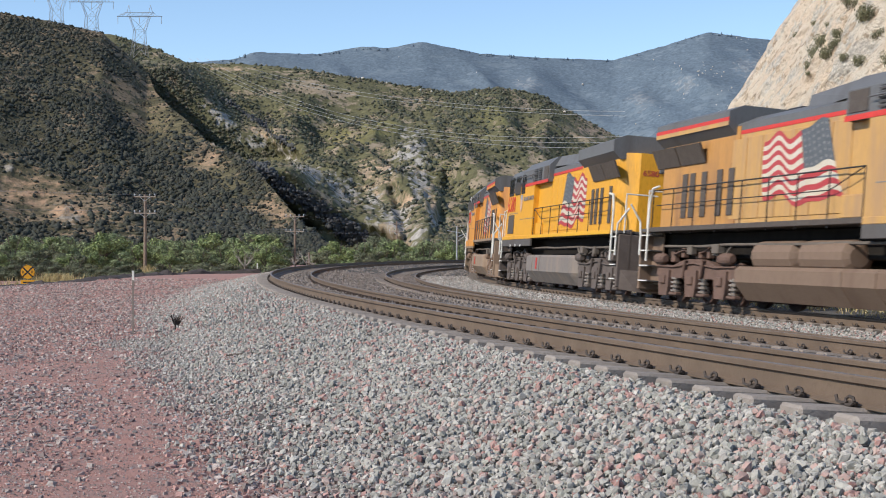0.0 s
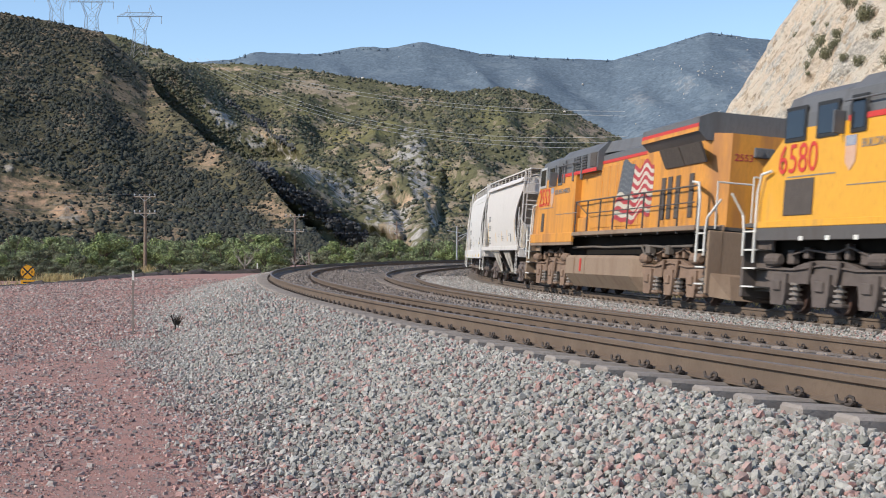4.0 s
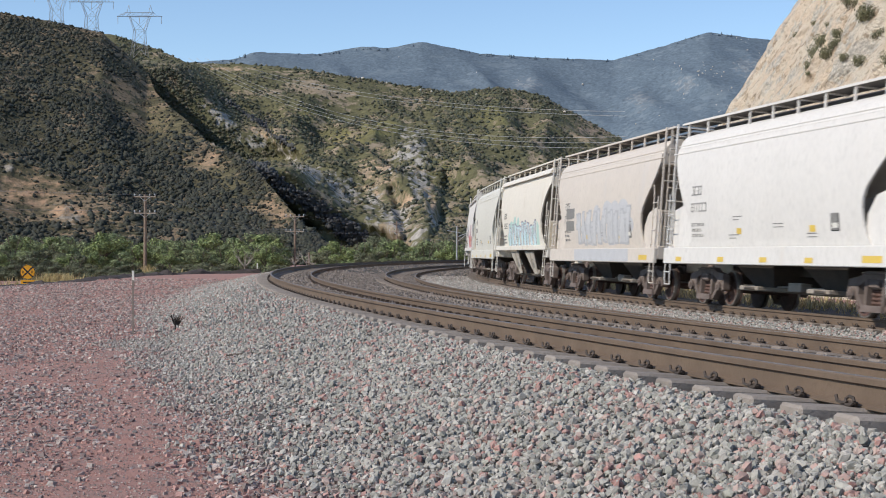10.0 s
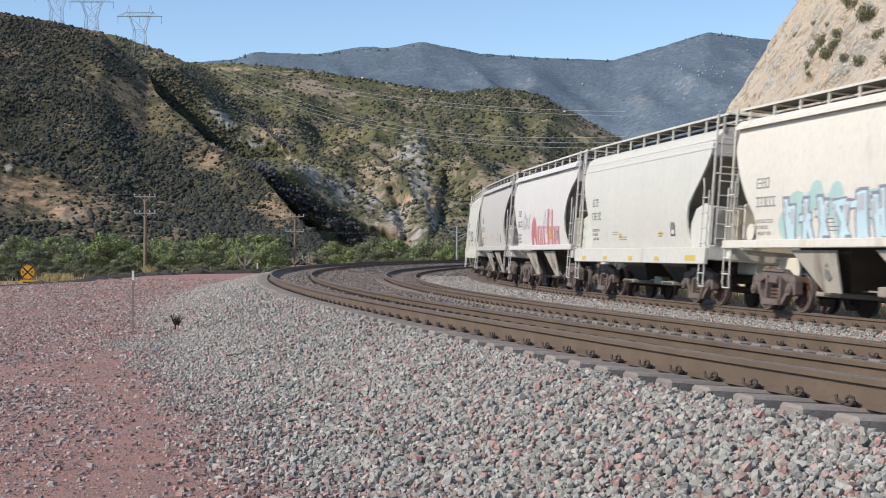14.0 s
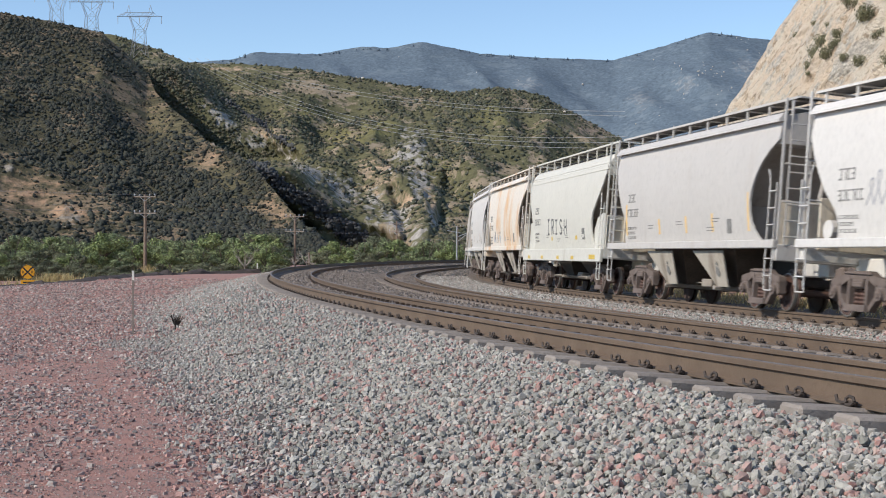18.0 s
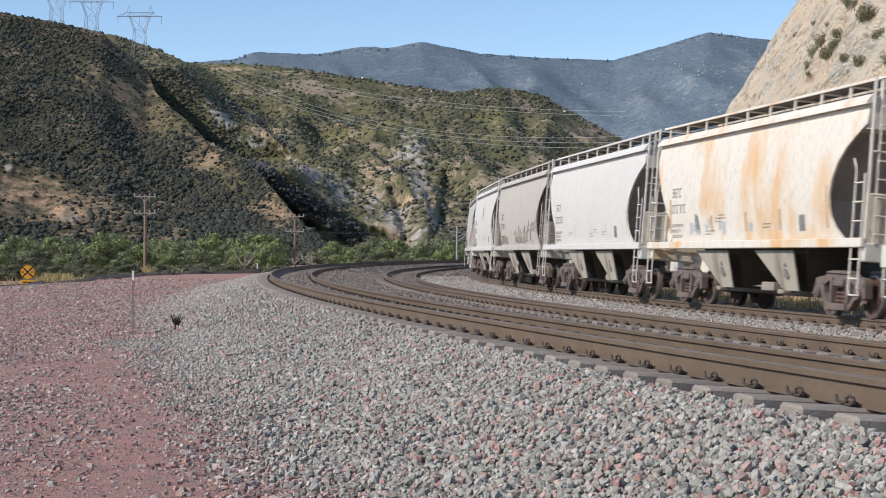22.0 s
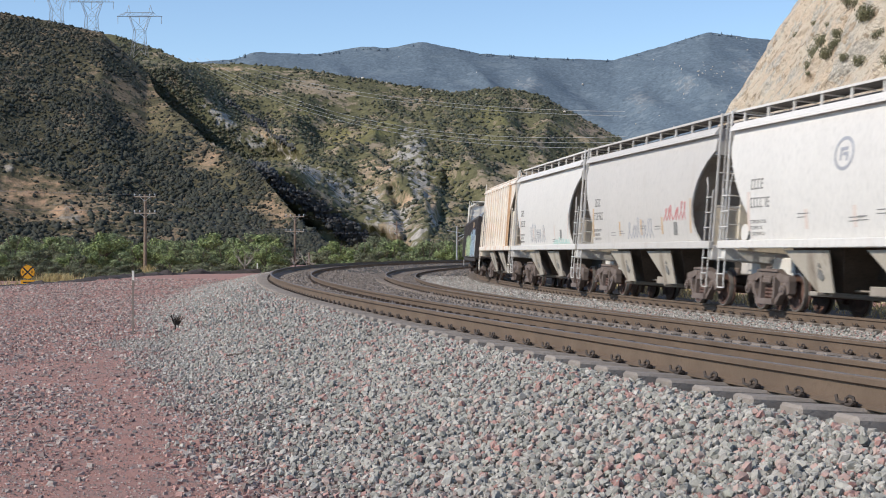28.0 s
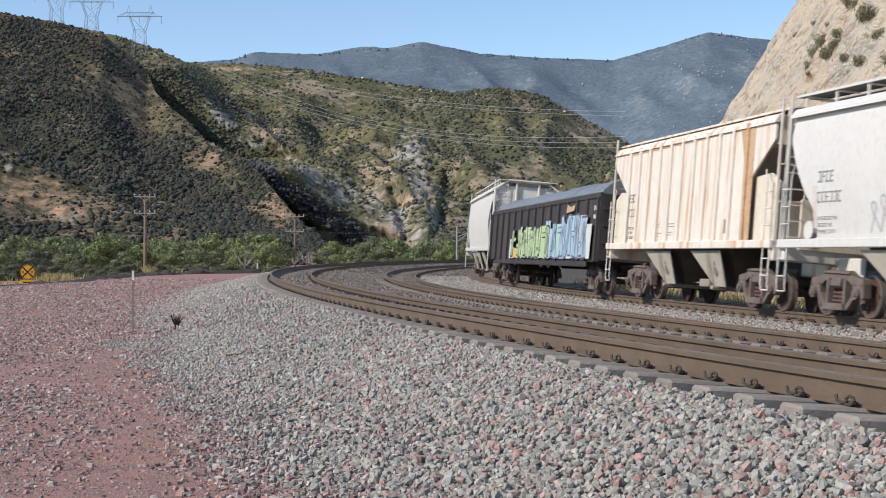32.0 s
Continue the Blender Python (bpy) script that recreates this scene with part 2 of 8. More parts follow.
def chip_base():
    """A six-sided chip, 12 triangles."""
    v = [(x, y, z) for x in (-0.62, 0.62) for y in (-0.62, 0.62) for z in (-0.62, 0.62)]
    f = [(0, 1, 3), (0, 3, 2), (4, 6, 7), (4, 7, 5), (0, 4, 5), (0, 5, 1), (2, 3, 7), (2, 7, 6), (0, 2, 6), (0, 6, 4), (1, 5, 7), (1, 7, 3)]
    return np.array(v, float), np.array(f)


def scatter(name, spots, size, material, rng, flat=0.7, rough=0.35, squash=None, smooth=False, base=None):
    """Many small rough pieces at the spots (n, 3), of the sizes given, in one mesh."""
    v0, f0 = (base or ico)()
    n, k = len(spots), len(v0)
    v = np.repeat(v0[None], n, 0) * (1 + rough * (rng.random((n, k, 1 if base is None else 3)) * 2 - 1))
    ax = rng.random((n, 1, 3)) * 0.6 + 0.7
    ax[:, :, 2] *= flat
    v = v * ax
    a, b = rng.random(n) * 6.283, (rng.random(n) - 0.5) * (1.2 if squash is None else squash)
    ca, sa, cb, sb = np.cos(a), np.sin(a), np.cos(b), np.sin(b)
    x, y, z = v[..., 0].copy(), v[..., 1].copy(), v[..., 2].copy()
    y, z = y * cb[:, None] - z * sb[:, None], y * sb[:, None] + z * cb[:, None]
    x, y = x * ca[:, None] - y * sa[:, None], x * sa[:, None] + y * ca[:, None]
    v = np.stack([x, y, z], -1) * np.asarray(size)[:, None, None] + np.asarray(spots)[:, None, :]
    f = (f0[None] + k * np.arange(n)[:, None, None]).reshape(-1, 3)
    return new(name, bulk_mesh(name, v.reshape(-1, 3), f, material, smooth))


def lerp_table(x, table):
    return np.interp(x, [p[0] for p in table], [p[1] for p in table])


def fbm(x, y, seed=0.0, octaves=4, scale=1.0):
    """Smooth noise of arrays, made of turned sine products; about -1 to 1."""
    out, amp, fr = np.zeros_like(np.asarray(x, float)), 1.0, scale
    for k in range(octaves):
        w = 1.3 * k + seed
        xx = x * math.cos(w) - y * math.sin(w)
        yy = x * math.sin(w) + y * math.cos(w)
        out = out + amp * np.sin(fr * xx + 1.7 * np.sin(fr * 0.63 * yy + w) + w * 3) * np.cos(fr * 0.9 * yy + 1.3 * np.sin(fr * 0.71 * xx) + w * 5)
        amp *= 0.52
        fr *= 1.93
    return out / 1.6


# ---------------------------------------------------------------- plan of the railway
CX, CY, RADIUS = 272.02, 85.62, 269.19          # centre of the curve; the train's track
OFF_NEAR, OFF_MID = 10.18, 5.18                 # the other tracks lie outside it
TRACKS = {"near": (OFF_NEAR, 0.52, 0.11), "mid": (OFF_MID, 0.15, 0.15), "train": (0.0, 0.0, 0.128)}
GAUGE = 1.55                                    # between rail head centres
GROUND = -0.22


def arc(s, off, z=0.0):
    """A point on the curve: s along the train's track, off outwards."""
    w = math.pi + s / RADIUS
    return Vector((CX + (RADIUS + off) * math.cos(w), CY + (RADIUS + off) * math.sin(w), z))


def arc_np(s, off):
    w = math.pi + s / RADIUS
    return CX + (RADIUS + off) * np.cos(w), CY + (RADIUS + off) * np.sin(w)


def arc_pose(s, off=0.0, z=0.0, lean=0.0):
    """x along the line in the way of travel, y to the inside; leaning inwards."""
    p = arc(s, off, z)
    return Matrix.Translation(p) @ pose(0, 0, 0, 0, 0, 180 + math.degrees(s / RADIUS) + 90) @ pose(0, 0, 0, -lean, 0, 0)


def bed_height(o):
    """Height of the ballast over the offset from the train's track."""
    t = [(-9.0, -0.45), (-4.4, -0.42), (-2.0, -0.27), (-1.3, -0.27), (1.3, -0.15), (2.0, -0.14), (3.3, -0.14), (3.9, -0.12), (6.5, 0.03),
         (7.0, 0.06), (8.2, 0.20), (8.9, 0.255), (11.5, 0.345), (11.75, 0.34), (12.6, 0.17), (13.9, GROUND + 0.07), (14.4, GROUND - 0.03), (15.4, GROUND - 0.35)]
    return lerp_table(o, t)


def polar_off(x, y):
    return np.hypot(np.asarray(x) - CX, np.asarray(y) - CY) - RADIUS


def ground_height(x, y):
    """The gravel pad, its edge, and the wash beyond."""
    x, y = np.asarray(x, float), np.asarray(y, float)
    o = polar_off(x, y)
    z = np.full(x.shape, GROUND) + 0.025 * fbm(x, y, 2.0, 3, 0.5)
    out = np.clip(np.maximum((-20.2 - x) / 4.0, (y - 113.0 - 0.15 * x) / 25.0), 0, 1)
    z = z - out * 1.1 - np.clip((np.hypot(x, y) - 130) / 150, 0, 1) * 1.2 * out
    inside = np.clip((-o - 4.0) / 1.0, 0, 1)
    z = z * (1 - inside) + inside * -0.45
    under = (o > -5.0) & (o < 13.9)
    return np.where(under, np.minimum(z, bed_height(np.clip(o, -9, 15.4)) - 0.12), z)


# ---------------------------------------------------------------- ground sheet
def ground_sheet():
    def steps(lo, hi, fine_lo, fine_hi, d):
        mid = list(np.arange(fine_lo, fine_hi + d / 2, d))
        a, x, k = [], fine_lo, d
        while x > lo:
            k *= 1.35
            x -= k
            a.append(max(x, lo))
        b, x, k = [], fine_hi, d
        while x < hi:
            k *= 1.35
            x += k
            b.append(min(x, hi))
        return np.array(a[::-1] + mid + b)
    xs, ys = steps(-4200, 4200, -34, 24, 0.8), steps(-4200, 4400, -6, 130, 0.8)
    gx, gy = np.meshgrid(xs, ys, indexing="ij")
    v = np.stack([gx, gy, ground_height(gx, gy)], -1).reshape(-1, 3)
    n, m = len(xs), len(ys)
    i = (np.arange(n - 1)[:, None] * m + np.arange(m - 1)[None]).ravel()
    f = np.stack([i, i + m, i + m + 1, i + 1], -1)
    ob = new("ground", bulk_mesh("ground", v, f, M["ground"], True))
    tagged(ob, "reddish dirt and gravel ground beside the railway", "ground", kind="structure")


def ballast_bed():
    offs = np.array([-9.0, -4.4, -3, -2.0, -1.3, 0, 1.3, 2.0, 2.6, 3.3, 3.9, 5.2, 6.5, 7.0, 7.6, 8.2, 8.9, 10.2, 11.5, 11.75, 12.1, 12.6, 13.2, 14, 14.8, 15.4])
    ss = np.arange(-260, 331, 1.5)
    s2, o2 = np.meshgrid(ss, offs, indexing="ij")
    x, y = arc_np(s2, o2)
    z = bed_height(o2) + 0.015 * fbm(s2, o2 * 3, 1.0, 3, 0.9)
    v = np.stack([x, y, z], -1).reshape(-1, 3)
    n, m = s2.shape
    i = (np.arange(n - 1)[:, None] * m + np.arange(m - 1)[None]).ravel()
    f = np.stack([i, i + 1, i + m + 1, i + m], -1)
    global BED
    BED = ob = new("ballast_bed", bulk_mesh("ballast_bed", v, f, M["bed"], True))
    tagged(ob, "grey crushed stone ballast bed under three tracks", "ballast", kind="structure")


RAIL = [(-0.075, -0.186), (0.075, -0.186), (0.075, -0.174), (0.014, -0.155), (0.010, -0.055), (0.036, -0.043), (0.036, -0.008),
        (0.026, 0.0), (-0.026, 0.0), (-0.036, -0.008), (-0.036, -0.043), (-0.010, -0.055), (-0.014, -0.155), (-0.075, -0.174)]


def rail_mesh(off, zc, slope, side):
    """A rail swept along the curve; its worn top is a second surface."""
    ss = np.arange(-255, 326, 1.0)
    pr = np.array(RAIL)
    o = off + side * GAUGE / 2
    s2 = np.repeat(ss[:, None], len(pr), 1)
    lat = o + pr[None, :, 0]
    x, y = arc_np(s2, lat)
    z = zc + slope / 1.51 * side * GAUGE / 2 + pr[None, :, 1] + 0 * s2
    v = np.stack([x, y, z], -1).reshape(-1, 3)
    n, m = s2.shape
    i0 = np.arange(n - 1)[:, None] * m
    j = np.arange(m)[None]
    k = (j + 1) % m
    f = np.stack([i0 + j, i0 + k, i0 + m + k, i0 + m + j], -1).reshape(-1, 4)
    me = bulk_mesh("rail", v, f, M["rail"])
    me.materials.append(M["rail_top"])
    me.materials.append(M["dark_side"])
    kinds = np.zeros(m, np.int32)
    kinds[7] = 1
    if side > 0:
        kinds[8:13] = 2      # the outer rail is near black on its gauge side
    idx = np.tile(kinds, n - 1)
    me.polygons.foreach_set("material_index", idx)
    return me


def tie_geo():
    g = Geo()
    # x across the track is local y here; the tie lies along y, sunk at its middle
    for y0, y1, h0 in ((-1.3, -0.5, 0.0), (-0.5, 0.5, -0.03), (0.5, 1.3, 0.0)):
        g.box(-0.13, 0.13, y0, y1, -0.22, h0, 0.02)
    return g


def clip_geo():
    """A bent spring clip on its shoulder, field side of a rail at +y."""
    g = Geo()
    g.box(-0.06, 0.05, 0.0, 0.035, 0.0, 0.04, 0.008)
    g.pipe([(0.03, 0.05, 0.012), (-0.045, 0.055, 0.015), (-0.085, 0.055, 0.04), (-0.06, 0.05, 0.068), (0.0, 0.045, 0.074), (0.045, 0.045, 0.052),
            (0.03, 0.05, 0.026), (0.10, 0.045, 0.02), (0.165, 0.04, 0.028), (0.195, 0.035, 0.066)], 0.0125, 6)
    return g


def railway():
    joined = {"tie": Geo(), "clip": Geo()}
    for name, (off, zc, slope) in TRACKS.items():
        lab = {"near": "rusty rails on concrete ties, beside the gravel pad", "mid": "rusty rails on concrete ties, between two other tracks",
               "train": "rusty rails on concrete ties, under the train"}[name]
        t = thing("railway_track", lab, "track", "railway tracks", "structure")
        for side in (1, -1):
            r = new("rail", rail_mesh(off, zc, slope, side))
            r.parent = t
        lean = math.degrees(math.atan2(slope, 1.51))
        lo, hi = {"near": (8, 92), "mid": (15, 78), "train": (18, 72)}[name]
        k_r = (RADIUS + off) / RADIUS
        step = 0.61 / k_r
        for k in range(int(-120 / step), int(110 / step)):
            s = k * step
            m = arc_pose(s, off, zc - 0.188, lean)
            near = lo <= s <= hi
            if near:
                tie = part("tie", tie_geo, M["tie" if name == "near" else "dustytie"], t, key="tie", at=m)
            elif s > -40:
                joined["tie"].box(-0.13, 0.13, -1.3, 1.3, -0.22, 0, 0.0, m)
            if not (-20 < s < 92):
                continue
            for side in (1, -1):
                base = side * GAUGE / 2
                for q in (1, -1):
                    if near and side == 1 and q == 1:
                        part("rail_clip", clip_geo, M["clip"], tie, key="clip", at=pose(0, -base - 0.085, 0, 0, 0, 180) @ Matrix.Diagonal((0.85, 0.85, 0.85, 1)))
                    elif near and side == -1 and q == 1:
                        joined["clip"].box(-0.05, 0.06, -base - 0.12, -base - 0.04, 0.0, 0.07, 0.0, m)
    t = thing("far_ties", "concrete ties and clips farther along the tracks", "track ties", kind="stuff")
    part("tie_row", joined["tie"], M["dustytie"], t)
    part("clip_row", joined["clip"], M["clip"], t)


LANE = 15.1


def stones():
    rng = np.random.default_rng(4)

    def band(n, s0, s1, o0, o1, lo, hi, name, label, lift=0.9, material="stone", thin=None, base=octa):
        s, o = rng.uniform(s0, s1, n), rng.uniform(o0, o1, n)
        if thin is not None:
            keep = rng.random(n) < thin(s, o)
            s, o = s[keep], o[keep]
            n = len(s)
        x, y = arc_np(s, o)
        size = lo + (hi - lo) * rng.random(n) ** 2
        z = np.maximum(bed_height(o), ground_height(x, y)) if o1 > 13.5 else bed_height(o)
        ob = scatter(name, np.stack([x, y, z + size * lift * (rng.random(n) * 1.7 - 0.5)], -1), size, M[material], rng, rough=0.5 if base is octa else 0.4, base=base, flat=0.95, squash=2.4)
        tagged(ob, label, "ballast", kind="stuff")

    edge = lambda s, o: np.clip(1.15 - (o - 13.75 + 0.35 * np.clip((s - 60) / 9, 0, 1) - 0.6 * fbm(s, o, 3.0, 3, 0.8)) / 0.95, 0, 1) * np.where(s > 57, 1, 0.8)
    body = lambda s, o: edge(s, o) * np.clip((14.5 + 0.6 * fbm(s, o, 7.0, 3, 0.7) - o) / 1.1, 0.15, 1)
    band(54000, 57, 80, 11.45, 15.6, 0.011, 0.025, "ballast_stones", "loose grey and pinkish crushed ballast stones", thin=body, base=rock_base, lift=1.5)
    band(15000, 57, 80, 11.45, 15.6, 0.012, 0.026, "ballast_stones", "sharp grey crushed ballast stones on the shoulder", thin=body, base=rock_base, lift=1.25)
    band(16000, 66, 80, 11.45, 13.3, 0.013, 0.027, "ballast_stones", "close-packed grey and pinkish ballast stones beside the ties", base=rock_base, lift=0.8)
    band(52000, 57, 80, 12.9, 15.7, 0.012, 0.024, "ballast_stones", "small dark grey crushed stones at the foot of the shoulder", thin=lambda s, o: edge(s, o) * np.clip((o - 13.0) / 0.6, 0, 1), base=chip_base, lift=1.5, material="stone_dark")
    band(52000, 5, 57, 11.45, 15.6, 0.018, 0.038, "ballast_stones", "loose grey crushed ballast stones along the curve", thin=edge, material="stone_far")
    band(22000, 40, 82, 1.35, 4.1, 0.021, 0.036, "ballast_stones", "pale grey ballast stones between the tracks", lift=0.5)
    band(10000, -5, 46, 1.35, 4.1, 0.029, 0.05, "ballast_stones", "grey ballast stones between the far tracks", lift=0.5, material="stone_dark")
    band(10000, 0, 84, -2.4, 1.4, 0.025, 0.045, "ballast_stones", "grey ballast stones between the ties under the train", lift=0.3)
    band(19000, 0, 84, 4.2, 11.3, 0.028, 0.05, "ballast_stones", "dusty brown ballast stones inside the tracks", lift=0.5, material="dusty")
    band(4000, -60, 10, -2.6, 15.0, 0.05, 0.09, "ballast_stones", "ballast stones at the far side of the curve", lift=0.2, material="dusty")
    band(30000, 80, 110, 11.45, 15.0, 0.022, 0.044, "ballast_stones", "loose grey ballast stones farther along the shoulder", thin=edge)
    # the stones at the foot of the shoulder that lie nearest, one by one
    shapes = []
    v0, f0 = rock_base()
    for k in range(9):
        v = v0 * (1 + 0.34 * (rng.random(v0.shape) * 2 - 1)) * (rng.random(3) * 0.6 + 0.7)
        shapes.append(bulk_mesh("stone", v, f0, M[("stone_grey", "stone_pink", "stone_grey")[k % 3]]))
    for k in range(300):
        s, o = rng.uniform(70.5, 76.5), rng.uniform(12.3, 14.2)
        x, y = arc_np(s, o)
        size = rng.uniform(0.016, 0.03)
        p = new("stone", shapes[k % 9])
        p.parent = BED
        p.matrix_basis = pose(float(x), float(y), float(bed_height(o)) + 0.03, *(rng.random(3) * 360)) @ Matrix.Diagonal((size, size, size, 1))
    # gravel on the dirt pad
    n = 150000
    y = 6.0 + 80 * rng.random(n) ** 1.75
    x = -y * 0.34 + rng.random(n) * (y * 0.34 + 4)
    o = polar_off(x, y)
    x, y = np.concatenate([x, rng.uniform(-9, 5, 9000)]), np.concatenate([y, rng.uniform(-9, 6, 9000)])
    n = len(x)
    o = polar_off(x, y)
    dens = np.clip(0.60 + 1.1 * fbm(x * 1.6, y * 0.7, 6.0, 4, 0.45) + np.clip((15.0 - o) / 0.9, 0, 0.6), 0.12, 1)
    dens = dens * (1 - 0.8 * np.exp(-((o - LANE - 0.35 * fbm(x, y, 4.0, 2, 0.3)) / 0.45) ** 2) * (y < 24))      # a bare wheel lane beside the shoulder
    keep = (o > 13.4) & (rng.random(n) < dens)
    x, y, o = x[keep], y[keep], o[keep]
    size = 0.009 + 0.022 * rng.random(len(x)) ** 3.2 + 0.00036 * np.abs(y)
    ob = scatter("loose_gravel", np.stack([x, y, np.where(o < 14.4, np.maximum(bed_height(np.clip(o, 12, 15.4)), ground_height(x, y)), ground_height(x, y)) + size * 0.2], -1), size, M["pebble"], rng, rough=0.4, base=chip_base, squash=1.2, flat=0.75)
    tagged(ob, "loose gravel scattered over the reddish dirt", "gravel", kind="stuff")
    n = 60000
    y = 7.5 + 34 * rng.random(n) ** 1.7
    x = -y * 0.32 + rng.random(n) * (y * 0.32 + 2)
    keep = polar_off(x, y) > 14.2
    x, y = x[keep], y[keep]
    size = 0.0035 + 0.0035 * rng.random(len(x)) ** 2 + 0.0002 * y
    ob = scatter("grit", np.stack([x, y, ground_height(x, y) + 0.3 * size], -1), size, M["pebble"], rng, rough=0.4, base=octa, flat=0.8)
    tagged(ob, "fine grit strewn over the reddish dirt", "gravel", kind="stuff")


# ---------------------------------------------------------------- hills and distance
PX = 2593.0     # azimuths and elevations of the land are given as tangents times this


def blob(a, e, spots):
    """How far each (azimuth, elevation) lies inside one of the patches (azimuth, elevation, half width, half height)."""
    out = np.zeros_like(a)
    for x, y, w, h, tilt in spots:
        dx, dy = a - x, e - y
        dx = dx - tilt * dy
        out = np.maximum(out, np.clip(1.35 - np.sqrt((dx / w) ** 2 + (dy / h) ** 2), 0, 1))
    return out * 0.5


def ridge_sheet(name, ridge, foot_y, ridge_y, material, label, u_range, relief, seed, nu=200, nv=90, back=0.35, foot_z=-2.4, concave=1.15,
                rock=(), bare=(), grass=(), drop=0.8, ribs=0.5, walls=(), cuts=(), fold=0.03):
    """A hillside whose crest follows a line of (azimuth, elevation) pairs at a depth that changes with azimuth."""
    u = np.linspace(u_range[0], u_range[1], nu)
    p = np.linspace(0, 1 + back, nv)
    uu, pp = np.meshgrid(u, p, indexing="ij")
    yf, yr = lerp_table(uu, foot_y), lerp_table(uu, ridge_y)
    el = lerp_table(uu, ridge)
    y = yf + (yr - yf) * pp
    zr = np.maximum(EYE_Z + el / PX * yr, foot_z)
    up = np.clip(pp, 0, 1) ** concave
    down = 1 - drop * np.clip((pp - 1) / back, 0, 1) ** 1.3
    x = (uu / PX) * y
    gully = -np.abs(fbm(x + 0.25 * y, y * 0.35, seed, 3, fold)) + 0.35
    r = gully + ribs * 0.5 * fbm(x, y * 0.6, seed + 2, 3, 0.09)
    wob = np.clip(np.minimum(pp, 1 - pp) * 4, 0, 1)
    fine = 0.03 * fbm(x, y, seed + 5, 3, 0.12)
    z = foot_z + (zr - foot_z) * up * down
    tall = np.clip((zr - foot_z) / 60, 0, 1)
    z = z + relief * (r * wob + fine) * tall
    a, e = PX * x / y, PX * (z - EYE_Z) / y
    for line, wide, near, far in walls:          # steep walls along a falling line, their depth changing from its upper to its lower end
        es = sorted((q[1], q[0]) for q in line)
        lo, hi = es[0][0], es[-1][0]
        q = np.abs(a - lerp_table(e, es)) / wide
        to = far + (near - far) * np.clip((e - lo) / (hi - lo), 0, 1)
        wt = np.clip(1.6 * (1 - q), 0, 1) * np.clip((e - lo) / 18, 0, 1) * np.clip((hi - e) / 18, 0, 1)
        wt = wt * wt * (3 - 2 * wt)
        k = 1 + wt * (to / y - 1)
        x, y, z = x * k, y * k, EYE_Z + (z - EYE_Z) * k
    calm = np.ones_like(x)
    for line, depth, wl, wr in cuts:             # clefts: a shaded wall on the one side, an open one on the other
        es = sorted((q[1], q[0]) for q in line)
        q = a - lerp_table(e, es) + 4.0 * fbm(e, e * 0.3, seed, 3, 0.09)
        lo, hi = es[0][0], es[-1][0]
        fade = np.clip((e - lo) / 20, 0, 1) * np.clip((hi - e) / 20, 0, 1)
        k = 1 + depth / y * fade * np.where(q < 0, np.clip(1 + q / wl, 0, 1), np.clip(1 - q / wr, 0, 1))
        x, y, z = x * k, y * k, EYE_Z + (z - EYE_Z) * k
        calm = np.minimum(calm, np.clip(1.5 - 6 * (k - 1) * y / depth, 0, 1))
    rk, br, gr = blob(a, e, rock), blob(a, e, bare), blob(a, e, grass)
    crag = np.abs(fbm(x, 0.25 * (y * 0.3 + z), seed + 9, 4, 0.5))
    z = z + np.clip(rk * 4, 0, 1) * (crag - 0.3) * 1.7 * calm
    v = np.stack([x, y, z], -1).reshape(-1, 3)
    i = (np.arange(nu - 1)[:, None] * nv + np.arange(nv - 1)[None]).ravel()
    f = np.stack([i, i + nv, i + nv + 1, i + 1], -1)
    me = bulk_mesh(name, v, f, material, True)
    for key, val in (("rock", rk), ("bare", br), ("grass", gr)):
        at = me.attributes.new(key, "FLOAT", "POINT")
        at.data.foreach_set("value", val.astype(np.float32).ravel())
    ob = new(name, me)
    tagged(ob, label, "hill", kind="structure")
    return x, y, z, pp, np.clip(2 * np.maximum(rk, 0.9 * br), 0, 1)


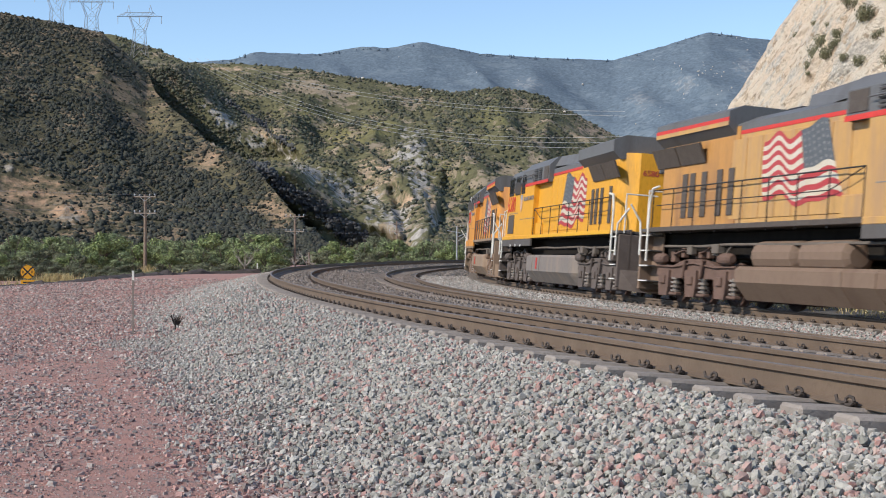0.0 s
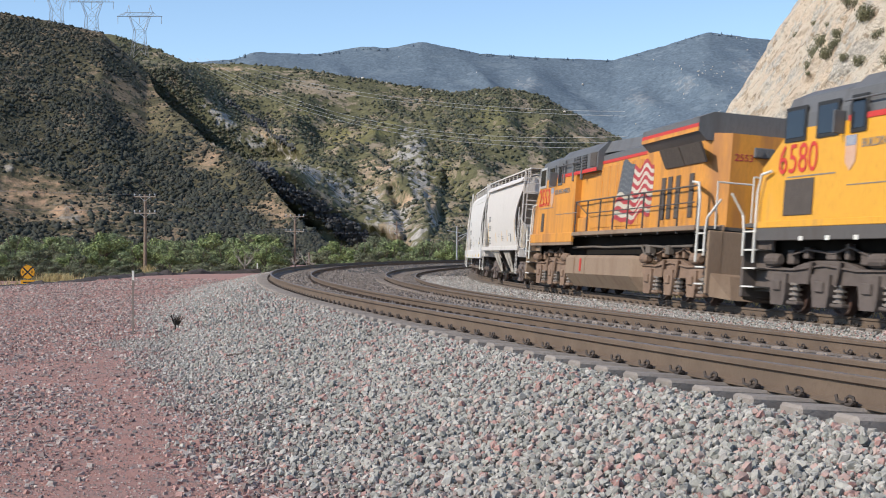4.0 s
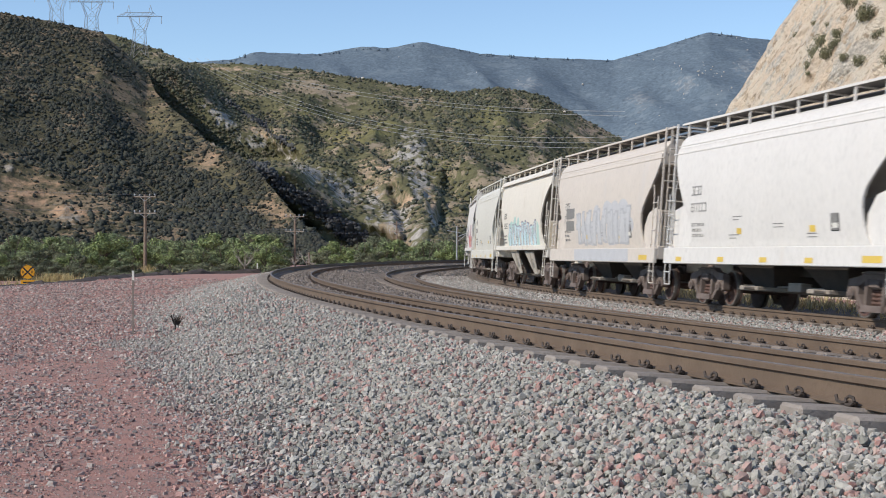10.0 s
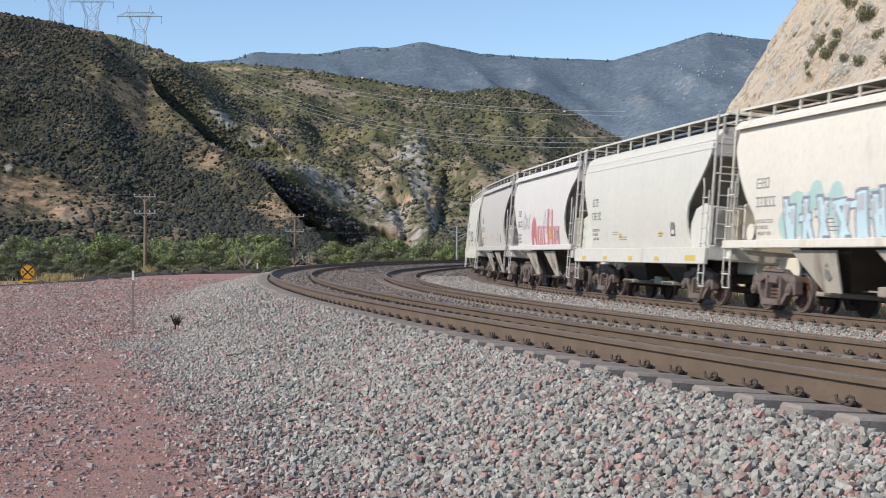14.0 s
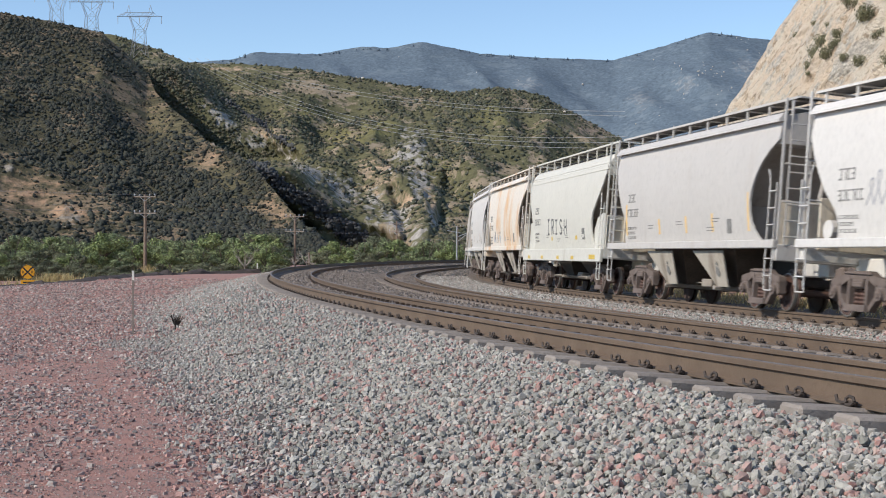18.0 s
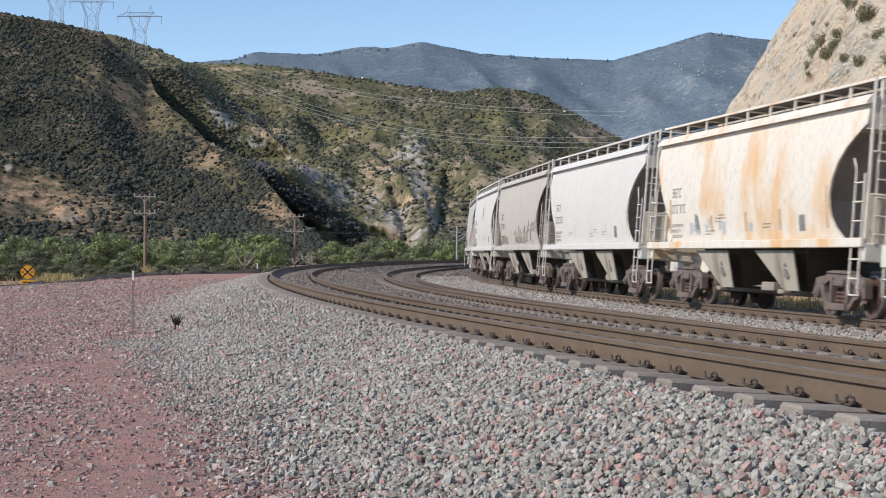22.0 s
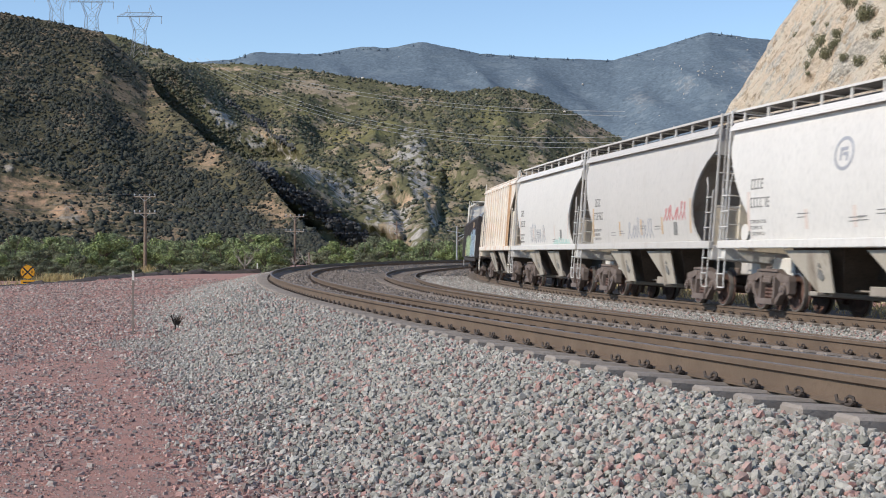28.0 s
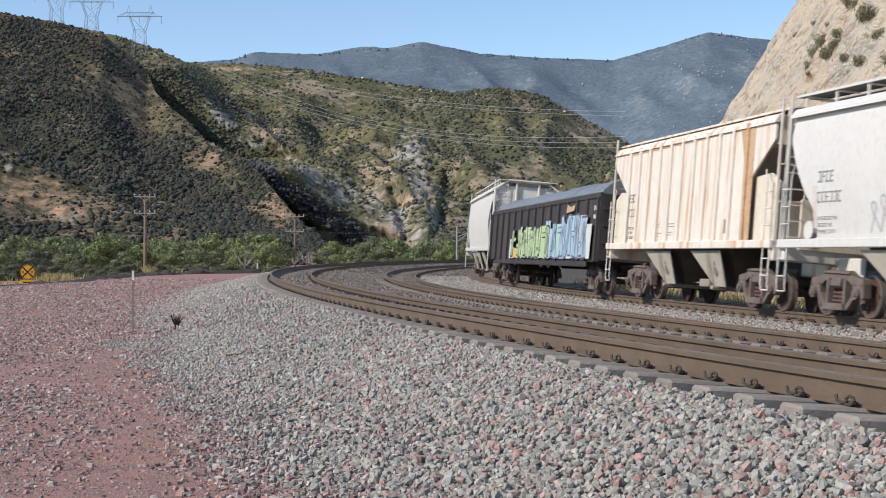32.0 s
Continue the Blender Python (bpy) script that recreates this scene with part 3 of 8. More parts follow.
def land_mat(name, soil, scrub, rock, grass, cover=0.5, unit=0.03, relief=0.8, mottle=1.0):
    """Hillside: scrub with bare soil, pale rock and dry grass where they lie, in patches at two scales."""
    m = bpy.data.materials.new(name)
    m.use_nodes = True
    nd, lk = m.node_tree.nodes, m.node_tree.links
    bsdf = nd["Principled BSDF"]
    bsdf.inputs["Roughness"].default_value = 0.95
    bsdf.inputs["Specular IOR Level"].default_value = 0.1
    co = nd.new("ShaderNodeTexCoord")

    def tex(s, d=6.0, stretch=None):
        n = nd.new("ShaderNodeTexNoise")
        n.inputs["Scale"].default_value, n.inputs["Detail"].default_value = s, d
        n.inputs["Roughness"].default_value = 0.65
        if stretch:
            mp = nd.new("ShaderNodeMapping")
            mp.inputs["Scale"].default_value = stretch
            lk.new(co.outputs["Object"], mp.inputs["Vector"])
            lk.new(mp.outputs["Vector"], n.inputs["Vector"])
        else:
            lk.new(co.outputs["Object"], n.inputs["Vector"])
        return n.outputs["Fac"]

    def rng(src, lo, hi):
        r = nd.new("ShaderNodeMapRange")
        r.inputs["From Min"].default_value, r.inputs["From Max"].default_value = lo, hi
        lk.new(src, r.inputs["Value"])
        return r.outputs["Result"]

    def mth(op, a, b):
        k = nd.new("ShaderNodeMath")
        k.operation = op
        for s, v in zip(k.inputs, (a, b)):
            if isinstance(v, (int, float)):
                s.default_value = v
            else:
                lk.new(v, s)
        return k.outputs[0]

    def mx(fac, a, b):
        x = nd.new("ShaderNodeMix")
        x.data_type = "RGBA"
        lk.new(fac, x.inputs[0])
        for s, v in ((x.inputs[6], a), (x.inputs[7], b)):
            if isinstance(v, tuple):
                s.default_value = (*v, 1)
            else:
                lk.new(v, s)
        return x.outputs[2]

    def attr(key):
        n = nd.new("ShaderNodeAttribute")
        n.attribute_name = key
        return n.outputs["Fac"]

    def half(c, k=0.6):
        return tuple(v * (1 - mottle * (1 - k)) for v in c)

    grain, patch = tex(unit * 5, 8.0), tex(unit, 6.0)
    ground = mx(rng(grain, 0.35, 0.65), soil, half(soil, 0.7))
    sc = mx(rng(tex(unit * 12, 6.0), 0.35, 0.65), scrub, half(scrub, 0.5))
    green = mx(rng(mth("ADD", patch, mth("MULTIPLY", grain, 0.6)), 0.98 - cover * 0.4, 1.02 - cover * 0.4), ground, sc)
    gmask = rng(mth("ADD", attr("grass"), mth("MULTIPLY", grain, 1.3)), 1.0, 1.3)
    c = mx(gmask, green, mx(rng(tex(unit * 9), 0.4, 0.6), grass, half(grass, 0.65)))
    bmask = rng(mth("ADD", attr("bare"), mth("MULTIPLY", grain, 1.5)), 1.1, 1.35)
    c = mx(bmask, c, mx(rng(tex(unit * 7), 0.4, 0.6), tuple(v * k for v, k in zip(soil, (1.75, 1.5, 1.45))), soil))
    streak = tex(unit * 14, 6.0, (1.0, 0.4, 0.25))
    rmask = rng(mth("ADD", attr("rock"), mth("MULTIPLY", tex(unit * 6, 8.0), 2.2)), 1.45, 1.65)
    c = mx(rmask, c, mx(rng(streak, 0.38, 0.62), rock, half(rock, 0.58)))
    lk.new(c, bsdf.inputs["Base Color"])
    b = nd.new("ShaderNodeBump")
    b.inputs["Strength"].default_value, b.inputs["Distance"].default_value = relief, 1.2
    lk.new(tex(unit * 10), b.inputs["Height"])
    lk.new(b.outputs["Normal"], bsdf.inputs["Normal"])
    return m


def shrubs_on(grid, n, size, material, name, label, rng, cover, seed, east=0.0, streak=0.0, on_bare=0.1, thin=(), reach=(-840, 840)):
    x, y, z, pp, open_ground = grid
    nu, nv = x.shape
    a, b = rng.random(n) * (nu - 1.001), rng.random(n) ** 0.8 * (nv - 1.001)
    i, j = a.astype(int), b.astype(int)
    fa, fb = a - i, b - j

    def at(g):
        return (g[i, j] * (1 - fa) + g[i + 1, j] * fa) * (1 - fb) + (g[i, j + 1] * (1 - fa) + g[i + 1, j + 1] * fa) * fb
    px, py, pz, q, o = at(x), at(y), at(z), at(pp), at(open_ground)
    sa, se = PX * px / py, PX * (pz - EYE_Z) / py
    ribs = fbm(0.62 * sa + 0.78 * se, 0.22 * (0.78 * sa - 0.62 * se), seed, 4, 0.07)     # stands run down the slope
    keep = (q < 1.03) & (sa > reach[0]) & (sa < reach[1]) & (rng.random(n) < np.clip(cover + streak * ribs + east * np.clip((PX * px / py + 60) / 120, 0, 1) + 0.8 * fbm(px, py, seed, 5, 0.022), 0.2, 1) * (1 - (1 - on_bare) * np.clip(o * 1.6, 0, 1)) * (1 - blob(sa, se, thin)))
    px, py, pz = px[keep], py[keep], pz[keep]
    s = size * (0.3 + 1.5 * rng.random(len(px)) ** 3.0)
    ob = scatter(name, np.stack([px, py, pz + 0.25 * s], -1), s, material, rng, flat=0.75, rough=0.42, squash=1.2, base=octa, smooth=True)
    tagged(ob, label, "shrubs", kind="stuff")


def hills():
    rng = np.random.default_rng(9)
    left_ridge = [(-1500, 380), (-1100, 440), (-784, 426), (-684, 408), (-604, 390), (-560, 352), (-524, 322), (-508, 284), (-480, 256), (-454, 236), (-420, 199), (-390, 184), (-366, 174), (-344, 158), (-330, 144), (-300, 112), (-270, 76), (-244, 48), (-214, 18), (-160, 0), (-60, -6)]
    left = ridge_sheet("hillside", left_ridge, [(-1500, 410), (-784, 445), (-334, 455), (-60, 455)],
                       [(-1500, 790), (-784, 835), (-640, 848), (-524, 850), (-508, 782), (-480, 727), (-454, 695), (-420, 648), (-390, 625), (-366, 610), (-344, 592), (-300, 548), (-270, 518), (-244, 497), (-214, 482), (-60, 476)],
                       M["hill_left"], "steep hillside of dark green chaparral and bare soil", (-1500, -60), 9, 1.0, nu=460, nv=170, back=0.25, drop=1.0,
                       bare=[(-745, 105, 125, 58, 0), (-665, 70, 60, 36, 0), (-415, 165, 50, 30, -0.4), (-300, 75, 50, 24, -0.5)],
                       rock=[(-660, 65, 26, 22, 0), (-770, 150, 20, 14, 0), (-400, 195, 14, 10, 0)], grass=[(-560, 330, 120, 18, -0.5), (-520, 120, 60, 30, 0), (-490, 225, 90, 80, -0.7), (-410, 130, 80, 70, -0.7), (-660, 300, 120, 30, -0.5)])
    mid_ridge = [(-900, 400), (-684, 400), (-584, 387), (-504, 360), (-454, 338), (-384, 336), (-304, 332), (-134, 308), (16, 283), (66, 289), (106, 293), (176, 278), (236, 245), (306, 207), (420, 130), (560, 60), (800, 30)]
    mid = ridge_sheet("hillside", mid_ridge, [(-900, 700), (-560, 650), (-434, 630), (-380, 610), (-330, 570), (-270, 550), (-200, 535), (0, 520), (300, 535), (800, 560)], [(-900, 1085), (-560, 1060), (-434, 1045), (-330, 1030), (0, 990), (300, 1020), (800, 1000)],
                      M["hill_mid"], "green and tan chaparral hillside with pale rock outcrops", (-900, 800), 17, 3.4, nu=600, nv=180, concave=1.25, walls=[([(-530, 345), (-470, 285), (-420, 230), (-350, 190), (-310, 150)], 95, 850, 836), ([(-330, 165), (-277, 118), (-207, 64), (-153, 29), (-120, -5)], 95, 598, 615)],
                      cuts=[([(-388, 276), (-330, 235), (-258, 172)], 10, 9, 34), ([(-95, 130), (-75, 60), (-60, 6)], 16, 12, 30), ([(10, 150), (0, 80), (-20, 20)], 14, 12, 40)],
                      rock=[(-56, 172, 46, 60, 0.15), (-40, 120, 30, 50, 0.1), (-84, 60, 50, 34, 0), (-130, 95, 30, 24, 0), (-20, 60, 24, 24, 0), (-372, 222, 24, 56, -1.0), (-262, 160, 16, 34, -1.0), (-196, 124, 18, 28, -0.8), (-45, 30, 18, 24, 0), (-128, 44, 22, 24, -0.3), (-172, 112, 38, 34, -0.3), (-225, 140, 28, 24, -0.5), (-335, 200, 36, 20, -0.8), (-400, 240, 20, 30, -0.9)],
                      bare=[(-118, 140, 56, 56, 0.1), (-22, 100, 24, 40, 0), (-60, 90, 50, 26, 0), (-330, 215, 40, 18, -0.8), (262, 218, 60, 26, -0.8), (-370, 325, 60, 6, 0)],
                      grass=[(-170, 200, 60, 34, 0), (-110, 220, 60, 26, 0), (0, 150, 25, 45, 0), (90, 245, 70, 35, 0), (-230, 240, 60, 26, -0.3), (-20, 115, 20, 50, 0)])
    far_ridge = [(-1800, 330), (-900, 330), (-480, 335), (-369, 343), (-334, 356), (-224, 352), (-144, 366), (-94, 363), (-39, 374), (66, 353), (176, 346), (301, 341), (396, 368), (466, 391), (581, 377), (700, 360), (900, 340), (1800, 330)]
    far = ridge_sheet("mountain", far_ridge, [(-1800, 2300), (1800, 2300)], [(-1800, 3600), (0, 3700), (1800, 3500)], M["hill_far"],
                "distant forested mountain range, blue from haze put into its colour", (-1800, 1800), 62, 7.0, nu=460, nv=120, foot_z=-3, ribs=0.06, fold=0.0075,
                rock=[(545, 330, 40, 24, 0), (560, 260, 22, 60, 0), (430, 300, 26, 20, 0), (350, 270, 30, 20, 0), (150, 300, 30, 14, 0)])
    far_rocks(far)
    boulders(mid)
    shade_shrubs(mid)
    clumps(left)
    shrubs_on(left, 130000, 0.70, M["scrub_dark"], "chaparral", "dark green chaparral shrubs covering the hillside", rng, 0.55, 4.0, streak=1.1, thin=[(-480, 215, 90, 110, -0.7), (-390, 120, 70, 60, -0.7), (-620, 330, 120, 40, -0.5)], on_bare=0.3)
    shrubs_on(mid, 175000, 0.95, M["scrub"], "chaparral", "olive green chaparral shrubs with bare patches between", rng, 0.52, 8.0, 0.2, streak=0.3, on_bare=0.4, reach=(-580, 370), thin=[(110, 130, 110, 90, 0.0)])


def shade_shrubs(grid):
    """Dark shrubs added along the ravines in place of the shade that lies there."""
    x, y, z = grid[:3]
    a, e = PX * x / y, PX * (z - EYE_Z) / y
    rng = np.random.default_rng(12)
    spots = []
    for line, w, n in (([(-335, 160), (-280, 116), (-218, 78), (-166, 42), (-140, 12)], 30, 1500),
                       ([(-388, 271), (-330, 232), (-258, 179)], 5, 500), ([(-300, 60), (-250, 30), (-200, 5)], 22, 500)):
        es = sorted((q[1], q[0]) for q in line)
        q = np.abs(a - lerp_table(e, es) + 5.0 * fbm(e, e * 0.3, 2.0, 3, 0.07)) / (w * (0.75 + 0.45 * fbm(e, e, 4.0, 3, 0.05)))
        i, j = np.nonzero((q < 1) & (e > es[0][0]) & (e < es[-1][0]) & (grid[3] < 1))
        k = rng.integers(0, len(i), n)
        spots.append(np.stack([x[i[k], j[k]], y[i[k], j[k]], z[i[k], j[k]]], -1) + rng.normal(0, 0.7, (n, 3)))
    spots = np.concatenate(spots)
    ob = scatter("oak_thicket", spots, rng.uniform(0.6, 1.5, len(spots)), M["shade_shrubs"], rng, flat=0.9, rough=0.42, squash=1.4, base=octa, smooth=True)
    tagged(ob, "dark shrubs that stand in for shade in the ravines", "shrubs", kind="stuff")


def clumps(grid):
    """Darker stands of chamise in patches on the near hill, thickest on its middle slopes."""
    x, y, z, pp = grid[:4]
    a, e = PX * x / y, PX * (z - EYE_Z) / y
    rng = np.random.default_rng(31)
    f = fbm(x, y + 0.6 * z, 5.0, 4, 0.018)
    want = np.clip(0.05 + 1.7 * f, 0, 1) + 1.4 * blob(a, e, [(-760, 375, 160, 45, 0.0), (-590, 345, 90, 34, -0.8), (-720, 250, 130, 70, -0.3), (-600, 190, 90, 60, -0.5), (-500, 120, 110, 60, -0.5), (-560, 50, 90, 40, 0.0), (-430, 75, 110, 50, -0.4), (-590, 110, 80, 50, -0.3)])
    want = want * (pp < 0.97) * (pp > 0.03) * (a > -900) * (1 - grid[4])
    i, j = np.nonzero(rng.random(x.shape) < 0.34 * want)
    spots = np.stack([x[i, j], y[i, j], z[i, j]], -1) + rng.normal(0, 0.8, (len(i), 3)) * np.array([1, 1, 0.2])
    ob = scatter("chamise", spots, rng.uniform(0.6, 1.7, len(spots)), M["chamise"], rng, flat=0.9, rough=0.42, squash=1.6, base=octa, smooth=True)
    tagged(ob, "darker stands of chamise scrub on the hillside", "shrubs", kind="stuff")


def far_rocks(grid):
    """Pale rocks and slides dotted over the far mountain, most of them towards its bare end."""
    x, y, z, pp = grid[:4]
    a = PX * x / y
    e = PX * (z - EYE_Z) / y
    rng = np.random.default_rng(44)
    want = (0.15 + np.clip((a - 250) / 250, 0, 1) + 0.9 * (a > 480)) * np.clip(0.35 + fbm(x, y, 3.0, 4, 0.006), 0, 1) * (pp < 0.97) * (e > 150) * (np.abs(a) < 800)
    want = 0.5 * want + 9.0 * blob(a, e, [(552, 352, 34, 34, 0), (575, 300, 22, 60, 0), (470, 320, 60, 18, 0.5), (520, 230, 40, 30, 0), (150, 300, 20, 14, 0)]) * np.clip(0.5 + 1.2 * fbm(x, y, 6.0, 4, 0.02), 0, 1)
    i, j = np.nonzero(rng.random(x.shape) < 0.09 * want)
    spots = np.stack([x[i, j], y[i, j], z[i, j]], -1) + rng.normal(0, 4.0, (len(i), 3)) * np.array([1, 1, 0.3])
    ob = scatter("far_rocks", spots, rng.uniform(0.8, 2.4, len(spots)), M["boulder"], rng, flat=1.2, rough=0.4, base=octa)
    tagged(ob, "pale rocks dotted over the distant mountain", "rocks", kind="stuff")
    j = int(np.argmin(np.abs(pp[0] - 0.99)))
    i = np.nonzero((np.abs(a[:, j]) < 800))[0]
    i = np.repeat(i, 3)
    i = i[rng.random(len(i)) < np.clip(0.3 + 0.6 * fbm(a[i, j], a[i, j] * 0.3, 2.0, 3, 0.05), 0, 1)]
    spots = np.stack([x[i, j], y[i, j], z[i, j]], -1) + rng.normal(0, 6.0, (len(i), 3)) * np.array([1, 1, 0.1])
    # the crest trees share the slope's colour, painted haze included
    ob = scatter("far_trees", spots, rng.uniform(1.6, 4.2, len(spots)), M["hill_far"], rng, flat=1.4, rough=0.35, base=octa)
    tagged(ob, "distant trees along the mountain crest", "trees", kind="stuff")


def boulders(grid):
    """Pale boulders that stand out on the slope."""
    x, y, z = grid[:3]
    a, e = PX * x / y, PX * (z - EYE_Z) / y
    rng = np.random.default_rng(2)
    v0, f0 = ico()
    for u, w, s in ((109, 254, 1.0), (214, 248, 1.1), (-142, 309, 1.2), (-152, 318, 0.9), (-40, 288, 0.9), (-20, 284, 0.8), (-320, 330, 1.1), (60, 280, 0.8), (-100, 300, 0.8)):
        d = (a - u) ** 2 + (e - w) ** 2
        i, j = np.unravel_index(np.argmin(d), d.shape)
        v = v0 * (1 + 0.25 * (rng.random((12, 1)) - 0.5)) * s + np.array([x[i, j], y[i, j], z[i, j] + 0.5 * s])
        ob = new("boulder", bulk_mesh("boulder", v, f0, M["boulder"]))
        tagged(ob, "pale boulder standing out on the scrubby slope", "boulder", "hillside boulders")


def cliff():
    """The pale cut face on the inside of the curve."""
    nu, nv = 420, 150
    s = np.linspace(-190, 60, nu)
    q = np.linspace(0, 1, nv)
    ss, qq = np.meshgrid(s, q, indexing="ij")
    h = 75 * qq
    rel = fbm(ss * 1.0, h * 0.5, 2.0, 5, 0.16) * 1.3 + 0.9 * np.abs(fbm(ss - 0.4 * h, h * 0.12, 5.0, 4, 0.7)) + 0.22 * fbm(ss, h, 8.0, 3, 2.2)
    o = -CLIFF_FOOT - h / 1.62 - np.clip(h - 45, 0, 40) * 1.4 + rel * np.clip(h / 5, 0, 1)
    x, y = arc_np(ss, o)
    z = -0.6 + h
    v = np.stack([x, y, z], -1).reshape(-1, 3)
    i = (np.arange(nu - 1)[:, None] * nv + np.arange(nv - 1)[None]).ravel()
    f = np.stack([i, i + nv, i + nv + 1, i + 1], -1)
    ob = new("cliff", bulk_mesh("cliff", v, f, M["cliff"], False))
    tagged(ob, "steep pale tan rock cutting beside the curve", "cliff", kind="structure")
    return x, y, z


CLIFF_FOOT = 10.5
M["hill_left"] = land_mat("dark chaparral slope", (0.235, 0.178, 0.118), (0.098, 0.09, 0.056), (0.36, 0.32, 0.27), (0.19, 0.165, 0.095), cover=0.62)
M["hill_mid"] = land_mat("olive chaparral slope", (0.30, 0.245, 0.175), (0.165, 0.158, 0.088), (0.43, 0.405, 0.37), (0.25, 0.23, 0.10), cover=0.68)
# aerial haze is mixed into these base colours as blue
M["hill_far"] = land_mat("far forest slope in haze blue", (0.168, 0.212, 0.25), (0.15, 0.196, 0.242), (0.235, 0.265, 0.29), (0.16, 0.205, 0.225), cover=0.72, unit=0.011, relief=0.09, mottle=0.85)
M["cliff"] = hill_mat("pale cut rock", (0.76, 0.62, 0.47), (0.76, 0.67, 0.54), (0.68, 0.54, 0.39), (0.80, 0.73, 0.62), cover=0.3, rock_amount=0.3, unit=0.45)
M["boulder"] = mat("pale boulder", (0.62, 0.58, 0.52), (0.5, 0.46, 0.4), rough=0.9, scale=1, fine=8, bump=0.3)
# the ravines' blue-dark shade is put into these leaf colours
M["shade_shrubs"] = palette_mat("shrub colour of ravine shade", [(0.07, 0.073, 0.078), (0.085, 0.088, 0.088), (0.058, 0.06, 0.066)], fine=3.0)
M["chamise"] = palette_mat("chamise leaves", [(0.038, 0.042, 0.032), (0.03, 0.033, 0.027), (0.048, 0.05, 0.036)], fine=3.0)
M["scrub_dark"] = palette_mat("dark scrub leaves", [(0.042, 0.046, 0.032), (0.030, 0.033, 0.025), (0.051, 0.052, 0.036), (0.069, 0.063, 0.045), (0.037, 0.04, 0.03), (0.082, 0.072, 0.052)], fine=3.0, vary=0.4)
M["scrub"] = palette_mat("olive scrub leaves", [(0.075, 0.082, 0.053), (0.098, 0.10, 0.06), (0.062, 0.068, 0.048), (0.135, 0.12, 0.083)], fine=3.0)
ground_sheet()
ballast_bed()
railway()
stones()
hills()
cliff_face = cliff()


# ---------------------------------------------------------------- paints
def paint(name, base, grime=(0.30, 0.25, 0.20), amount=0.35, rough=0.5, streak=True):
    return mat(name, base, tuple(c * 0.9 for c in base), rough=rough, scale=0.8, fine=18, bump=0.04, dirt=grime, dirt_amount=amount,
               dirt_scale=0.9, stretch=(1.6, 1.6, 0.3) if streak else (1, 1, 1), spread=0.9)


WHITE = paint("white car paint", (0.70, 0.672, 0.632), (0.62, 0.58, 0.53), 0.22)
DULL = paint("dull beige-grey car paint", (0.665, 0.62, 0.57), (0.52, 0.46, 0.40), 0.3)
CREAM = paint("cream car paint", (0.74, 0.69, 0.60), (0.56, 0.48, 0.38), 0.3)
BEIGE = paint("beige car paint", (0.63, 0.565, 0.495), (0.55, 0.51, 0.47), 0.35)
PALE_GREEN = paint("pale grey-green car paint", (0.665, 0.645, 0.575), (0.52, 0.49, 0.42), 0.25)
LIGHT_GREY = paint("light grey car paint", (0.57, 0.54, 0.505), (0.47, 0.43, 0.39), 0.3)
WARM_GREY = paint("warm grey car paint", (0.55, 0.505, 0.45), (0.42, 0.38, 0.33), 0.35)
STAINED = mat("cream paint with rust stains", (0.74, 0.695, 0.625), (0.72, 0.64, 0.54), rough=0.55, scale=0.7, fine=18, bump=0.04, dirt=(0.66, 0.39, 0.17), dirt_amount=0.42, dirt_scale=0.9, stretch=(0.8, 0.8, 0.32), spread=0.7)
RUSTY = mat("cream paint streaked with rust", (0.78, 0.73, 0.66), (0.74, 0.66, 0.56), rough=0.6, scale=1.2, fine=18, bump=0.05, dirt=(0.58, 0.32, 0.15), dirt_amount=0.45, dirt_scale=1.5, stretch=(2.2, 2.2, 0.18), spread=0.9)
RUSTDEEP = mat("orange-brown rust over cream paint", (0.46, 0.25, 0.115), (0.66, 0.50, 0.36), rough=0.85, scale=1.6, fine=22, bump=0.2, spread=0.9)
# brown darkened to hold the shade on the bays' unlit sloped faces
BAYDARK = mat("brown hopper bay darkened for shade", (0.075, 0.055, 0.042), (0.12, 0.088, 0.065), rough=0.85, scale=2, fine=25, bump=0.2)
ENDBEIGE = paint("dust-stained end paint", (0.74, 0.66, 0.54), (0.50, 0.40, 0.29), 0.3, 0.7)
UNDER = mat("dusty underframe", (0.17, 0.14, 0.115), (0.10, 0.085, 0.07), rough=0.85, scale=2, fine=25, bump=0.2)
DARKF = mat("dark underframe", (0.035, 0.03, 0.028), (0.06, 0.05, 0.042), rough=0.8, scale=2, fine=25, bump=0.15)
TRUCKM = mat("dusty truck casting", (0.20, 0.157, 0.138), (0.115, 0.09, 0.078), rough=0.85, scale=3, fine=30, bump=0.3)
WHEELM = mat("wheel steel", (0.135, 0.072, 0.055), (0.07, 0.05, 0.043), rough=0.6, scale=3, fine=30, bump=0.1)
TREAD = mat("polished tread", (0.42, 0.39, 0.36), (0.3, 0.27, 0.24), rough=0.4, metal=0.7, bump=0.02)
DECKYELLOW = paint("bright deck edge paint", (0.80, 0.43, 0.03), (0.6, 0.32, 0.05), 0.2, 0.4)
YELLOW = paint("yellow engine paint", (0.76, 0.37, 0.03), (0.52, 0.27, 0.05), 0.25, 0.4)
OLDYELLOW = paint("faded yellow engine paint", (0.54, 0.31, 0.10), (0.38, 0.23, 0.115), 0.5, 0.5)
SOOTYELLOW = paint("soot-stained yellow engine paint", (0.50, 0.25, 0.07), (0.30, 0.15, 0.06), 0.5, 0.55)
DIRTYELLOW = paint("dusty yellow engine paint", (0.70, 0.30, 0.045), (0.42, 0.18, 0.05), 0.5, 0.5)
GREY = paint("grey engine roof paint", (0.135, 0.135, 0.135), (0.10, 0.095, 0.09), 0.4, 0.55)
